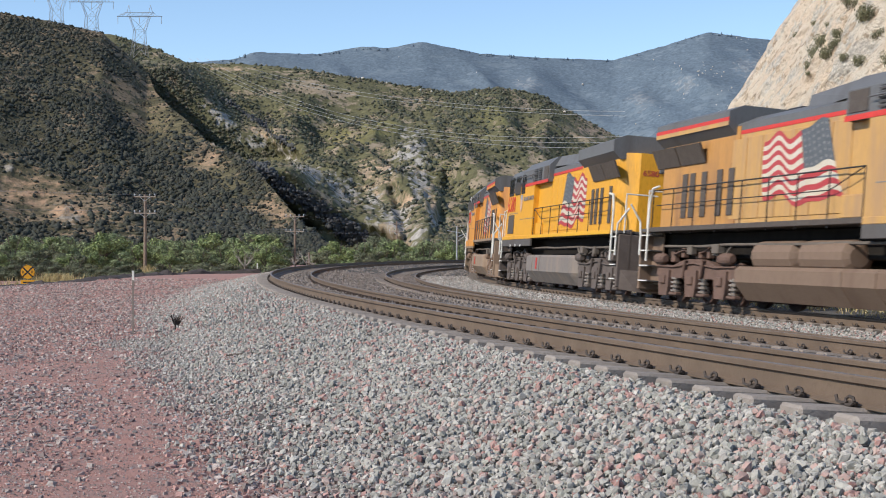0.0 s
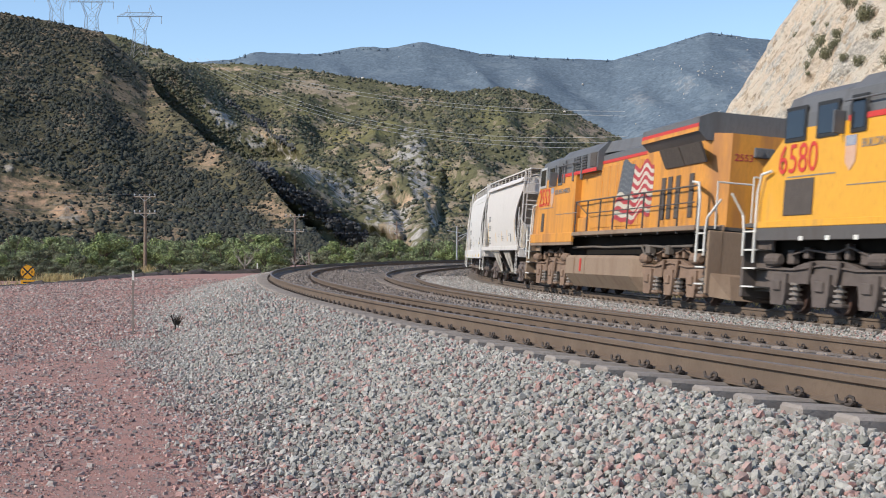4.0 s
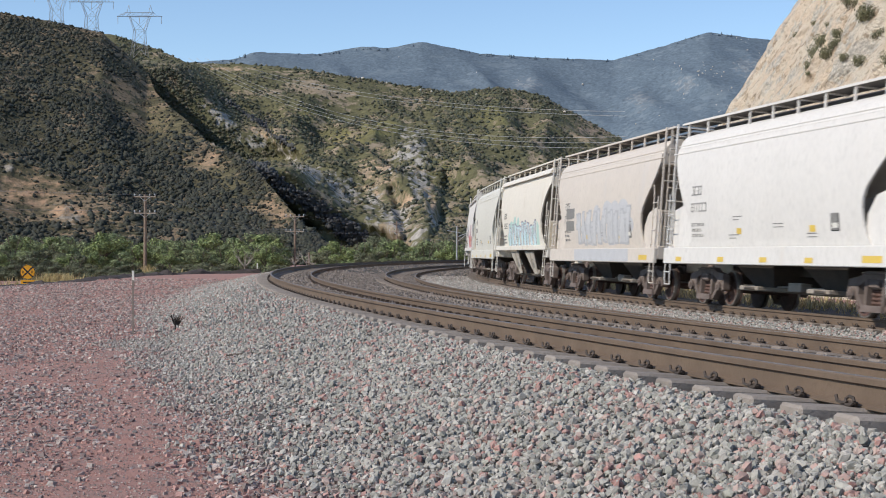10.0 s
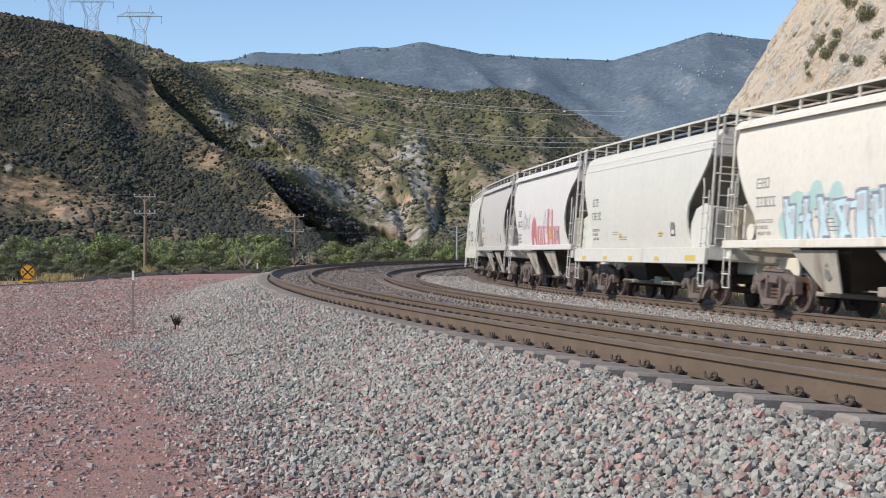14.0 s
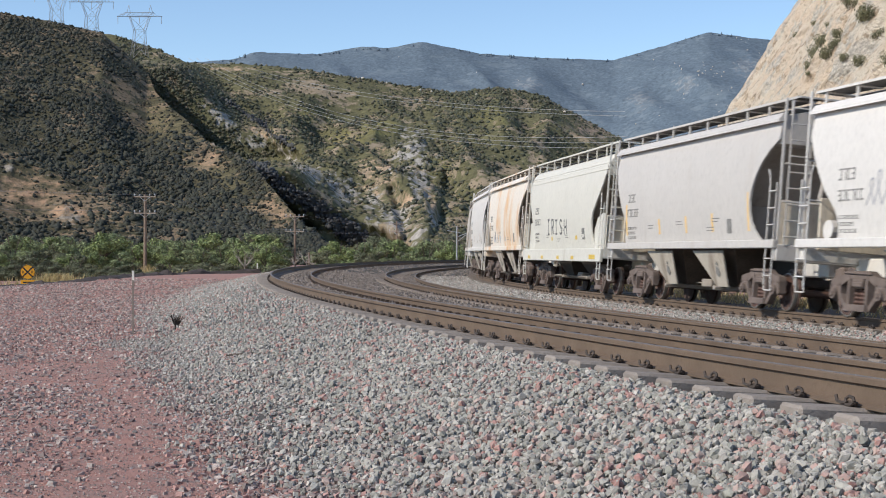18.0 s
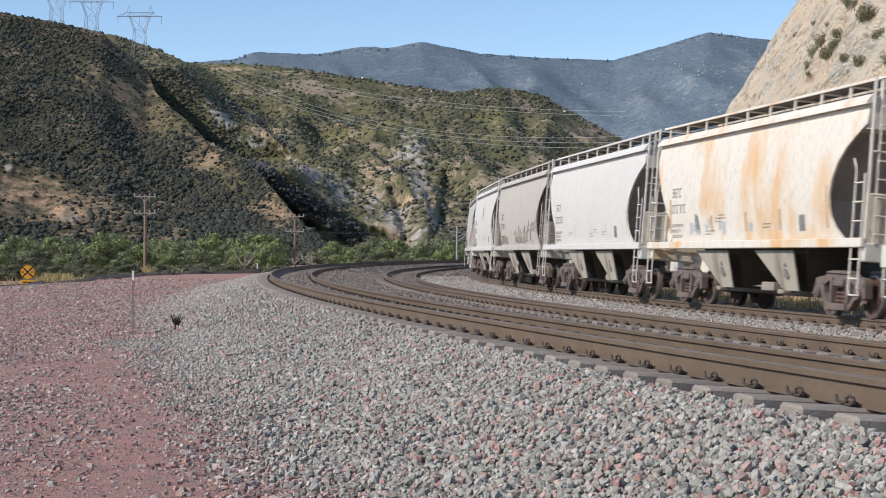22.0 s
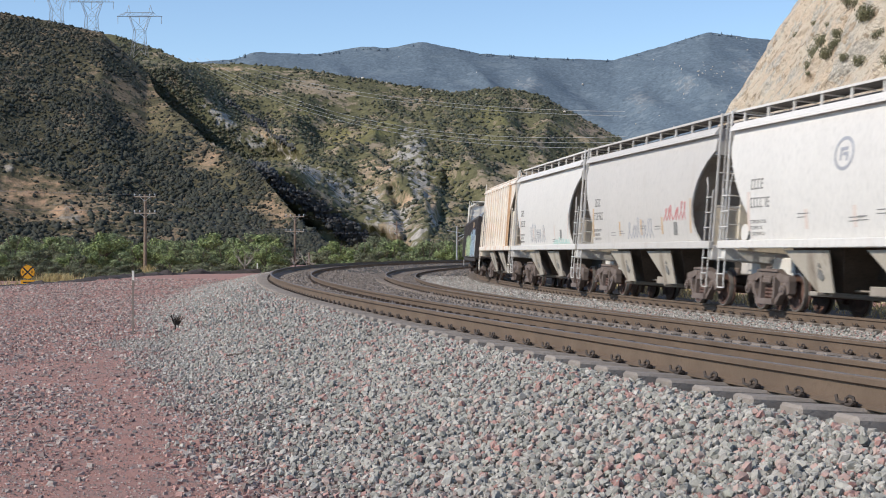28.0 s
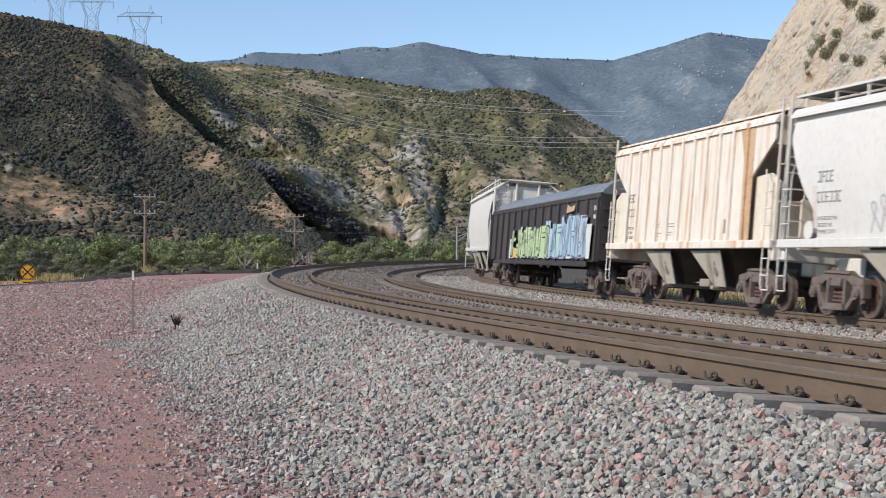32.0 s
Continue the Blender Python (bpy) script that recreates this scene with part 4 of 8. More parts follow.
SILL = paint("dusty grey sill paint", (0.105, 0.095, 0.088), (0.08, 0.066, 0.056), 0.4, 0.7)
TANKM = paint("dusty grey tank paint", (0.21, 0.18, 0.16), (0.27, 0.21, 0.165), 0.45, 0.7)
BROWNTANK = paint("brown dusty tank paint", (0.29, 0.205, 0.14), (0.215, 0.14, 0.092), 0.45, 0.75)
BROWNTRUCK = mat("brown dusty truck", (0.27, 0.178, 0.122), (0.18, 0.118, 0.082), rough=0.85, scale=3, fine=30, bump=0.3)
ENGTRUCK = mat("grimy engine truck", (0.135, 0.108, 0.094), (0.09, 0.07, 0.06), rough=0.85, scale=3, fine=30, bump=0.3)
PALEFRAME = mat("pale grey window frame", (0.50, 0.49, 0.47), (0.40, 0.39, 0.37), rough=0.5, bump=0.03)
# paler than the truck: the sunlit coil edges are put into the colour
COILM = mat("pale spring steel with lit edges", (0.30, 0.255, 0.22), (0.17, 0.135, 0.11), rough=0.6, metal=0.3, bump=0.05)
PALEDUST = mat("pale dusty rigging", (0.36, 0.32, 0.275), (0.24, 0.205, 0.175), rough=0.85, scale=2, fine=25, bump=0.2)
RUSTTANK = paint("rust-brown tank paint", (0.20, 0.135, 0.095), (0.15, 0.095, 0.065), 0.45, 0.75)
RUSTTRUCK = mat("rust-brown truck", (0.165, 0.10, 0.075), (0.105, 0.065, 0.05), rough=0.85, scale=3, fine=30, bump=0.3)
RED = mat("red paint", (0.62, 0.045, 0.03), (0.5, 0.04, 0.03), rough=0.5, bump=0.02)
EMBLEM = mat("faded emblem red", (0.58, 0.32, 0.22), (0.6, 0.4, 0.26), rough=0.5, bump=0.02)
EMBLUE = mat("faded emblem blue", (0.22, 0.26, 0.36), (0.4, 0.38, 0.36), rough=0.5, scale=8, bump=0.02)
FLAGRED = mat("flag red", (0.42, 0.045, 0.05), (0.42, 0.06, 0.06), rough=0.5, bump=0.02)
FLAGWHITE = mat("flag white", (0.55, 0.47, 0.34), (0.6, 0.56, 0.48), rough=0.5, bump=0.02)
STARS = mat("faded flag stars", (0.24, 0.24, 0.23), (0.18, 0.18, 0.18), rough=0.5, bump=0.02)
FLAGBLUE = mat("flag blue", (0.075, 0.085, 0.095), (0.13, 0.135, 0.14), rough=0.5, scale=9, bump=0.02)
RAILWHITE = mat("white handrail paint", (0.75, 0.73, 0.68), (0.6, 0.57, 0.5), rough=0.5, bump=0.03)
BLACK = mat("black paint", (0.02, 0.02, 0.02), (0.035, 0.033, 0.03), rough=0.6, bump=0.03)
# near-black frame: the shade under the deck is put into the colour
FRAMESHADE = mat("black frame with under-deck shade", (0.014, 0.012, 0.011), (0.022, 0.019, 0.016), rough=0.95, bump=0.1, spec=0.1)
GLASS = mat("dark window glass", (0.015, 0.017, 0.02), (0.02, 0.022, 0.025), rough=0.08, bump=0.0, spec=0.6)
GRILLE = mat("brown-grey grille", (0.10, 0.08, 0.065), (0.07, 0.056, 0.047), rough=0.7, scale=4, fine=40, bump=0.5)
TAGINK = mat("black marker ink", (0.10, 0.10, 0.10), (0.16, 0.16, 0.155), rough=0.6, scale=9, bump=0.02)
MARK = mat("faded dark lettering", (0.17, 0.165, 0.155), (0.28, 0.27, 0.255), rough=0.6, scale=9, bump=0.02)
FADED = mat("faded orange paint", (0.76, 0.49, 0.16), (0.70, 0.53, 0.32), rough=0.5, scale=5, bump=0.02)
RUSTBAR = mat("brown-orange paint", (0.50, 0.32, 0.17), (0.58, 0.45, 0.32), rough=0.5, scale=5, bump=0.02)
PALEBAR = mat("faint pinkish paint", (0.64, 0.52, 0.46), (0.68, 0.6, 0.54), rough=0.5, scale=5, bump=0.02)
PATCHY = mat("yellow marker film", (0.72, 0.50, 0.08), (0.62, 0.44, 0.10), rough=0.4, bump=0.02)
ORANGE = mat("orange marker film", (0.72, 0.36, 0.05), (0.62, 0.33, 0.08), rough=0.4, bump=0.02)
TARP = mat("dark grey tarpaulin", (0.24, 0.255, 0.27), (0.15, 0.16, 0.17), rough=0.45, scale=1.5, fine=12, bump=0.5)
GONDM = paint("black gondola paint", (0.05, 0.042, 0.042), (0.085, 0.065, 0.055), 0.4, 0.6)
SPRAY = {k: mat(k + " spray paint", c, tuple(v * 0.85 for v in c), rough=0.5, bump=0.01) for k, c in {
    "blue": (0.42, 0.58, 0.70), "teal": (0.45, 0.62, 0.57), "lime": (0.50, 0.62, 0.36), "pink": (0.62, 0.40, 0.44), "red": (0.56, 0.20, 0.20),
    "violet": (0.15, 0.125, 0.19), "white": (0.70, 0.72, 0.70), "grey": (0.50, 0.51, 0.54), "slate": (0.38, 0.385, 0.415), "mist": (0.53, 0.53, 0.54), "yellow": (0.70, 0.48, 0.14), "ice": (0.58, 0.74, 0.78), "ash": (0.27, 0.26, 0.31), "silver": (0.55, 0.55, 0.555), "lead": (0.44, 0.44, 0.455), "black": (0.05, 0.05, 0.055)}.items()}

BAYM = paint("dusty bay paint", (0.47, 0.42, 0.35), (0.22, 0.175, 0.135), 0.45, 0.85)
HATCHM = mat("dark trough hatch", (0.085, 0.08, 0.075), (0.13, 0.12, 0.11), rough=0.8, scale=3, fine=40, bump=0.4)
# grime, plus part of the end recess's shade, in one darker paint
ENDM = paint("grimy end paint with recess shade", (0.44, 0.40, 0.36), (0.28, 0.24, 0.20), 0.4, 0.8)
LEAN = 4.6
train = []          # thing, place of its middle along the train at 16 s, half length
wheels = []         # wheelset, place along the train, radius


# ---------------------------------------------------------------- running gear
def wheelset_geo(r):
    def make():
        g = Geo()
        n = 20
        for sd in (1, -1):
            prof = [(0.66, 0.05), (0.68, r * 0.72), (0.665, r * 0.80), (0.66, r + 0.028), (0.69, r + 0.028), (0.70, r), (0.795, r - 0.006),
                    (0.80, r - 0.05), (0.77, r - 0.08), (0.745, r * 0.55), (0.79, 0.14), (0.80, 0.05)]
            rings = []
            for k in range(n + 1):
                w = 2 * math.pi * k / n
                rings.append([(q * math.cos(w), sd * y, q * math.sin(w)) for y, q in prof])
            g.loft(rings, cap=False, closed=False)
            for k in range(3):
                w = 2.094 * k
                g.rod((0.25 * math.cos(w), sd * 0.80, 0.25 * math.sin(w)), (0.25 * math.cos(w), sd * 0.735, 0.25 * math.sin(w)), 0.05, 6)
        g.rod((0, -1.0, 0), (0, 1.0, 0), 0.08, 10)
        return g
    return make


def rim_geo(r):
    """The worn outer edge of one wheel, at +y."""
    rings = []
    for k in range(25):
        w = 2 * math.pi * k / 24
        rings.append([(q * math.cos(w), y, q * math.sin(w)) for y, q in ((0.72, r + 0.003), (0.799, r - 0.003), (0.803, r - 0.03), (0.79, r - 0.032))])
    return Geo().loft(rings, cap=False, closed=False)


def freight_frame_geo():
    """One cast side frame: top chord, pedestals, columns, spring seat and the sloped tension members."""
    g = Geo()
    g.prism([(-1.08, 0.58), (-1.04, 0.74), (-0.62, 0.80), (-0.40, 0.90), (0.40, 0.90), (0.62, 0.80), (1.04, 0.74), (1.08, 0.58), (0.62, 0.62), (0.36, 0.74), (-0.36, 0.74), (-0.62, 0.62)], -0.08, 0.08)
    g.prism([(-0.42, 0.12), (0.42, 0.12), (0.40, 0.25), (-0.40, 0.25)], -0.15, 0.12)
    for q in (-1, 1):
        g.prism([(q * 0.32, 0.13), (q * 0.44, 0.12), (q * 0.79, 0.44), (q * 0.71, 0.50)], -0.075, 0.075)
        g.prism([(q * 0.29, 0.24), (q * 0.38, 0.24), (q * 0.38, 0.80), (q * 0.29, 0.80)], -0.09, 0.09)
        g.prism([(q * 0.66, 0.34), (q * 0.74, 0.34), (q * 0.76, 0.64), (q * 0.66, 0.64)], -0.08, 0.08)
        g.prism([(q * 0.98, 0.34), (q * 1.08, 0.38), (q * 1.08, 0.64), (q * 0.97, 0.64)], -0.08, 0.08)
        g.box(q * 0.865 - 0.11, q * 0.865 + 0.11, -0.10, 0.09, 0.40, 0.60, 0.02)
        g.rod((q * 0.865, -0.15, 0.45), (q * 0.865, 0.0, 0.45), 0.115, 12)
        g.rod((q * 0.865, -0.18, 0.45), (q * 0.865, -0.15, 0.45), 0.06, 6)
    g.box(-0.2, 0.2, -0.13, 0.1, 0.57, 0.70, 0.03)
    g.rod((-0.5, -0.1, 0.86), (0.55, -0.1, 0.84), 0.022, 6)
    return g


def freight_truck(parent, x):
    for sd in (1, -1):
        part("side_frame", freight_frame_geo, TRUCKM, parent, key="side_frame", at=pose(x, sd * 1.0, 0, 0, 0, 0 if sd < 0 else 180))
        part("spring_nest", spring_geo, WHEELM, parent, key="springs", at=pose(x, sd * 0.94, 0))
    part("bolster", lambda: Geo().box(-0.2, 0.2, -1.12, 1.12, 0.56, 0.74, 0.03).box(-0.3, 0.3, -0.3, 0.3, 0.72, 0.95, 0.04), TRUCKM, parent, key="bolster", at=pose(x, 0, 0))
    for dx in (-0.865, 0.865):
        w = part("wheelset", wheelset_geo(0.42), WHEELM, parent, key="wheelset", at=pose(x + dx, 0, 0.42))
        for turn in (0, 180):
            part("wheel_rim", lambda: rim_geo(0.42), TREAD, w, "bright worn wheel rim", key="wheel_rim", at=pose(0, 0, 0, 0, 0, turn))
        wheels.append((w, parent, x + dx, 0.42))


def spring_geo():
    g = Geo()
    n = 10
    for x in (-0.2, 0.0, 0.2):
        rings = []
        for k in range(9):
            r = 0.09 if k % 2 else 0.06
            rings.append([(x + r * math.cos(2 * math.pi * i / n), r * math.sin(2 * math.pi * i / n), 0.25 + 0.04 * k) for i in range(n)])
        g.loft(rings)
    return g


def coupler_geo():
    g = Geo()
    g.box(-0.1, 0.55, -0.1, 0.1, 0.78, 0.98, 0.02)
    g.box(0.45, 0.72, -0.16, 0.16, 0.74, 1.02, 0.04)
    g.pipe([(0.1, 0.25, 0.9), (0.3, 0.28, 0.62), (0.55, 0.2, 0.48), (0.72, 0.12, 0.55)], 0.03, 6)
    return g


def ladder_geo(h0, h1, w, rungs, stile=0.03):
    """A ladder in the plane x-z: stiles at +-w/2."""
    def make():
        g = Geo()
        for sd in (-1, 1):
            g.box(sd * w / 2 - stile, sd * w / 2 + stile, -0.012, 0.012, h0, h1, 0.0)
        for k in range(rungs):
            z = h0 + (h1 - h0) * (k + 0.5) / rungs
            g.rod((-w / 2, -0.02, z), (w / 2, -0.02, z), 0.016, 6)
        return g
    return make


# ---------------------------------------------------------------- covered hopper cars
HALF = 5.95
SIDE = 1.52
car_kind = {}
INSET = 0.2          # the walls and the roof end short of the platforms


def hopper_side_curve(kind):
    """Half length of the tank over the height: the ends are cut in below the roof."""
    if kind == "ribbed":
        return [(1.45, 4.3), (2.66, 4.34), (3.6, 5.85), (3.66, 5.9), (4.06, 5.9)]
    if kind == "deep":
        return [(1.30, 5.0), (1.38, 4.78), (1.55, 4.62), (1.8, 4.52), (2.05, 4.5), (2.25, 4.55), (2.45, 4.68), (2.7, 5.0), (3.0, 5.4), (3.3, 5.7), (3.58, 5.88), (4.06, 5.9)]
    return [(1.45, 5.25), (1.55, 5.1), (1.7, 4.88), (1.9, 4.70), (2.1, 4.62), (2.35, 4.62), (2.65, 4.72), (2.95, 4.92), (3.2, 5.18), (3.42, 5.5), (3.55, 5.75), (3.63, 5.9), (4.06, 5.9)]


def hopper_tail_curve(kind):
    """The same for the trailing end, which is cut in lower down."""
    if kind == "ribbed":
        return hopper_side_curve(kind)
    return [(1.30, 5.1), (1.45, 4.78), (1.55, 4.62), (1.75, 4.57), (2.0, 4.65), (2.2, 4.85), (2.4, 5.08), (2.8, 5.4), (3.15, 5.65), (3.4, 5.8), (3.6, 5.9), (4.06, 5.9)]


def wall_y(kind, z):
    """How far the side wall stands out at a height: the sides bow outwards, but for the ribbed car's."""
    return SIDE if kind == "ribbed" else SIDE - 0.09 + 0.13 * (1 - ((z - 2.75) / 1.35) ** 2)


def hopper_body_geo(kind, half):
    """Roof, flat upper ends and the sloped sheets, which stand back from the edges of the side walls."""
    def make():
        g = Geo()
        rings = []
        for z, lx, w in [(1.45, 3.9, 1.33), (2.3, 3.9, 1.43), (3.66, 5.3, 1.41)]:
            lx = lx - INSET + half - HALF
            c = 0.06
            rings.append([(-lx + c, -w, z), (lx - c, -w, z), (lx, -w + c, z), (lx, w - c, z), (lx - c, w, z), (-lx + c, w, z), (-lx, w - c, z), (-lx, -w + c, z)])
        g.loft(rings)
        return g
    return make


def hopper_roof_geo(half, kind):
    """The upper band with its flat ends, and the roof: rounded on the deep cars, low pitched on the others."""
    def make():
        if kind == "deep":
            profile = [(3.55, 5.88, 1.45), (3.83, 5.89, 1.44), (3.842, 5.9, 1.478), (4.02, 5.9, 1.42), (4.16, 5.9, 1.30), (4.25, 5.9, 1.1), (4.3, 5.9, 0.8)]
        else:
            profile = [(3.55, 5.88, 1.455), (4.06, 5.9, 1.41), (4.16, 5.9, 1.38), (4.28, 5.9, 0.85)]
        rings = []
        for z, lx, w in profile:
            lx, c = lx - INSET + half - HALF, 0.06
            rings.append([(-lx + c, -w, z), (lx - c, -w, z), (lx, -w + c, z), (lx, w - c, z), (lx - c, w, z), (-lx + c, w, z), (-lx, w - c, z), (-lx, -w + c, z)])
        return Geo().loft(rings)
    return make


def hopper_wall_geo(kind, half, sd):
    """One side wall; its ends are cut in by a curve."""
    def make():
        tab = [(z, lx - INSET + half - HALF) for z, lx in hopper_side_curve(kind)]
        tail = [(z, lx - INSET + half - HALF) for z, lx in hopper_tail_curve(kind)]
        g = Geo()
        rings = []
        top = 3.84 if kind == "deep" else 4.06
        levels = sorted({z for z, _ in tab if z < top} | {1.45 + 0.15 * k for k in range(18) if tab[0][0] < 1.45 + 0.15 * k < top} | {top})
        for z in levels:
            lx = float(lerp_table(z, tab))
            y = wall_y(kind, z)
            lt = float(lerp_table(z, tail))
            rings.append([(-lt, sd * y, z), (lx, sd * y, z), (lx, sd * (y - 0.05), z), (-lt, sd * (y - 0.05), z)])
        g.loft(rings)
        return g
    return make


def hopper_car(u, kind, colour, label, half=HALF, chutes=2):
    car = thing("hopper_car", label, "hopper car", "freight train cars")
    car_kind[car.name] = kind
    part("roof", hopper_roof_geo(half, kind), colour, car, key=("roof", half, kind))
    part("slope_sheet", hopper_body_geo(kind, half), ENDM, car, "grimy sloped end sheets, recess shade in their colour", key=("body", kind, half))
    tx = half - 1.75
    dz = -0.2 if kind == "ribbed" else 0.0      # its roof walk lies lower
    z0, z1 = (0.94, 1.34) if kind == "deep" else (1.31, 1.49)
    for sd in (-1, 1):
        part("side_wall", hopper_wall_geo(kind, half, sd), colour, car, key=("wall", kind, half, sd))
        y = sd * (SIDE + 0.02)
        part("side_sill", lambda: Geo().box(-half, half, -0.05, 0.05, z0, z1, 0.015), colour, car, key=("sill", kind, half), at=pose(0, y, 0))
        if kind != "deep":       # the sloped edge of the roof, which overhangs the wall
            edge = [(-0.10, 4.0), (-0.085, 4.06), (0.02, 4.2), (0.10, 4.22), (0.10, 4.03)]
            part("eave_rail", lambda: Geo().section(edge, INSET - half, half - INSET), colour, car, key=("eave", half), at=pose(0, sd * 1.47, 0, 0, 0, 0 if sd < 0 else 180))
        else:
            part("eave_seam", lambda: Geo().section([(-0.012, 0), (-0.012, 0.02), (0.01, 0.02), (0.01, 0)], INSET - half, half - INSET), colour, car, key=("eave_seam", half), at=pose(0, sd * 1.458, 3.90))
        # roof walk on its brackets
        part("running_board", lambda: Geo().box(-half - 0.1, half + 0.1, -0.27, 0.27, 4.50, 4.53), HATCHM, car, "dark steel grating walkway",
             key=("walk", half), at=pose(0, sd * 1.0, dz))
        part("walk_edge", lambda: Geo().box(-half - 0.1, half + 0.1, -0.015, 0.015, 4.49, 4.54), colour, car, key=("walk_edge", half), at=pose(0, sd * 1.285, dz))
        n = 10
        for k in range(n):
            x = -half + 0.25 + (2 * half - 0.5) * k / (n - 1)
            part("bracket", lambda: Geo().box(-0.028, 0.028, -0.02, 0.02, 4.12, 4.52).box(-0.03, 0.03, -0.02, 0.5, 4.47, 4.50), colour, car, key="bracket", at=pose(x, sd * 1.24, dz, 0, 0, 0 if sd < 0 else 180))
    part("roof_hatch", lambda: Geo().box(-half + 0.4, half - 0.4, -0.66, 0.66, 4.22, 4.49, 0.04), HATCHM, car, key=("hatch", half), at=pose(0, 0, dz))
    for en in (-1, 1):
        rot = 0 if en > 0 else 180
        part("end_walk", lambda: Geo().box(-0.12, 0.16, -1.27, 1.27, 4.50, 4.53), colour, car, key="end_walk", at=pose(en * half, 0, dz, 0, 0, rot))
        part("end_sill", lambda: Geo().box(-0.22, 0.0, -1.5, 1.5, 1.05, 1.40, 0.02).box(-1.3, -0.1, -0.25, 0.25, 0.78, 1.2, 0.03), colour, car, key="end_sill", at=pose(en * half, 0, 0, 0, 0, rot))
        # upright bulkhead under the slope, with its stays
        part("end_panel", lambda: Geo().box(-0.26, -0.2, -1.42, 1.2, 1.3, 2.35, 0.01).box(-0.2, -0.13, -0.06, 0.06, 1.3, 2.4).box(-0.2, -0.15, -0.75, -0.68, 1.3, 2.33).box(-0.2, -0.15, 0.68, 0.75, 1.3, 2.33),
             ENDBEIGE, car, key="end_panel", at=pose(en * half, 0, 0, 0, 0, rot))
        part("slope_stay", lambda: Geo().rod((-0.12, 0.35, 3.6), (-0.95, 0.35, 1.4), 0.05, 6).rod((-0.12, -0.35, 3.6), (-0.95, -0.35, 1.4), 0.05, 6), colour, car, key="stay", at=pose(en * half, 0, 0, 0, 0, rot))
        for sd in (-1, 1):
            if kind == "deep":
                part("corner_panel", lambda: Geo().prism([(-1.55, 1.34), (0.0, 1.34), (0.0, 2.3), (-0.6, 2.42), (-1.2, 2.3), (-1.5, 1.95)], -0.02, 0.02), colour, car, key="corner_panel",
                     at=pose(en * (half - 0.12), sd * 1.38, 0, 0, 0, rot) if en > 0 else pose(-half + 0.12, sd * 1.38, 0, 0, 0, 180))
            elif kind == "ribbed":
                part("corner_panel", lambda: Geo().prism([(-1.32, 1.42), (0.0, 1.42), (0.0, 2.75), (-0.45, 2.95), (-1.32, 2.9)], -0.02, 0.02), ENDBEIGE, car, "dust-stained beige panel", key="tall_corner_panel",
                     at=pose(en * (half - 0.12), sd * 1.38, 0, 0, 0, rot) if en > 0 else pose(-half + 0.12, sd * 1.38, 0, 0, 0, 180))
            part("corner_post", lambda: Geo().box(-0.025, 0.025, -0.025, 0.025, 1.3, 4.5, 0.006), colour, car, key="post", at=pose(en * (half - 0.06), sd * (SIDE - 0.05), 0))
            part("side_ladder", ladder_geo(0.55, 2.7, 0.36, 6, 0.016), colour, car, key="side_ladder", at=pose(en * (half - 0.25), sd * (SIDE + 0.03), 0, 0, 0, 0 if sd < 0 else 180))
            part("step", lambda: Geo().pipe([(-0.18, 0, 0.56), (-0.18, 0.02, 0.42), (0.18, 0.02, 0.42), (0.18, 0, 0.56)], 0.016, 6),
                 colour, car, key="step", at=pose(en * (half - 0.25), sd * (SIDE + 0.03), 0))
            part("grab_rail", lambda: Geo().pipe([(0, 0, 2.7), (-0.02, 0, 2.82), (-0.16, 0.02, 3.0), (-0.2, 0.05, 3.0)], 0.016, 6), colour, car, key="grab_rail",
                 at=pose(en * (half - 0.43), sd * (SIDE + 0.03), 0, 0, 0, 0 if en > 0 else 180))
        part("end_ladder", ladder_geo(1.4, 4.45, 0.46, 9, 0.017), colour, car, key="end_ladder", at=pose(en * (half + 0.02), -en * 1.12, 0, 0, 0, 90 if en > 0 else -90))
        part("crossbar", lambda: Geo().rod((0.02, -1.45, 2.3), (0.02, 1.45, 2.3), 0.02, 6).rod((0.02, -1.45, 3.1), (0.02, 1.45, 3.1), 0.02, 6), colour, car, key="crossbar", at=pose(en * half, 0, 0))
        part("coupler", coupler_geo, TRUCKM, car, key="coupler", at=pose(en * (half - 0.3), 0, 0, 0, 0, rot))
        freight_truck(car, en * tx)
    part("brake_reservoir", lambda: Geo().rod((-0.5, 0, 1.75), (0.5, 0, 1.75), 0.2, 12), colour, car, key="reservoir", at=pose(-half + 0.62, -0.7, -0.05, 0, 0, 90))
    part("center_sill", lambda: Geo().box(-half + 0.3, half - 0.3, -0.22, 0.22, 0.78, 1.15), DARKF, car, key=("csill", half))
    # discharge bays: funnels with sloped ends and an outlet gate
    n = chutes
    top, low = (1.1, 0.5) if kind == "deep" else (1.42, 0.46)
    for k in range(n):
        x = (k - (n - 1) / 2) * (3.5 if n == 2 else 3.3)
        h = 1.2

        def funnel(h=h):
            g = Geo()
            wl = 1.22 if kind != "deep" else 1.0
            ring = lambda a, w, z: [(-a, -w, z), (a, -w, z), (a, w, z), (-a, w, z)]
            g.loft([ring(h * 0.98, wl, top), ring(0.5, wl * 0.64, low)])
            return g
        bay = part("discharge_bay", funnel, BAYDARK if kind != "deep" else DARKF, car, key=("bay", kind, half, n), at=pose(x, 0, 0))
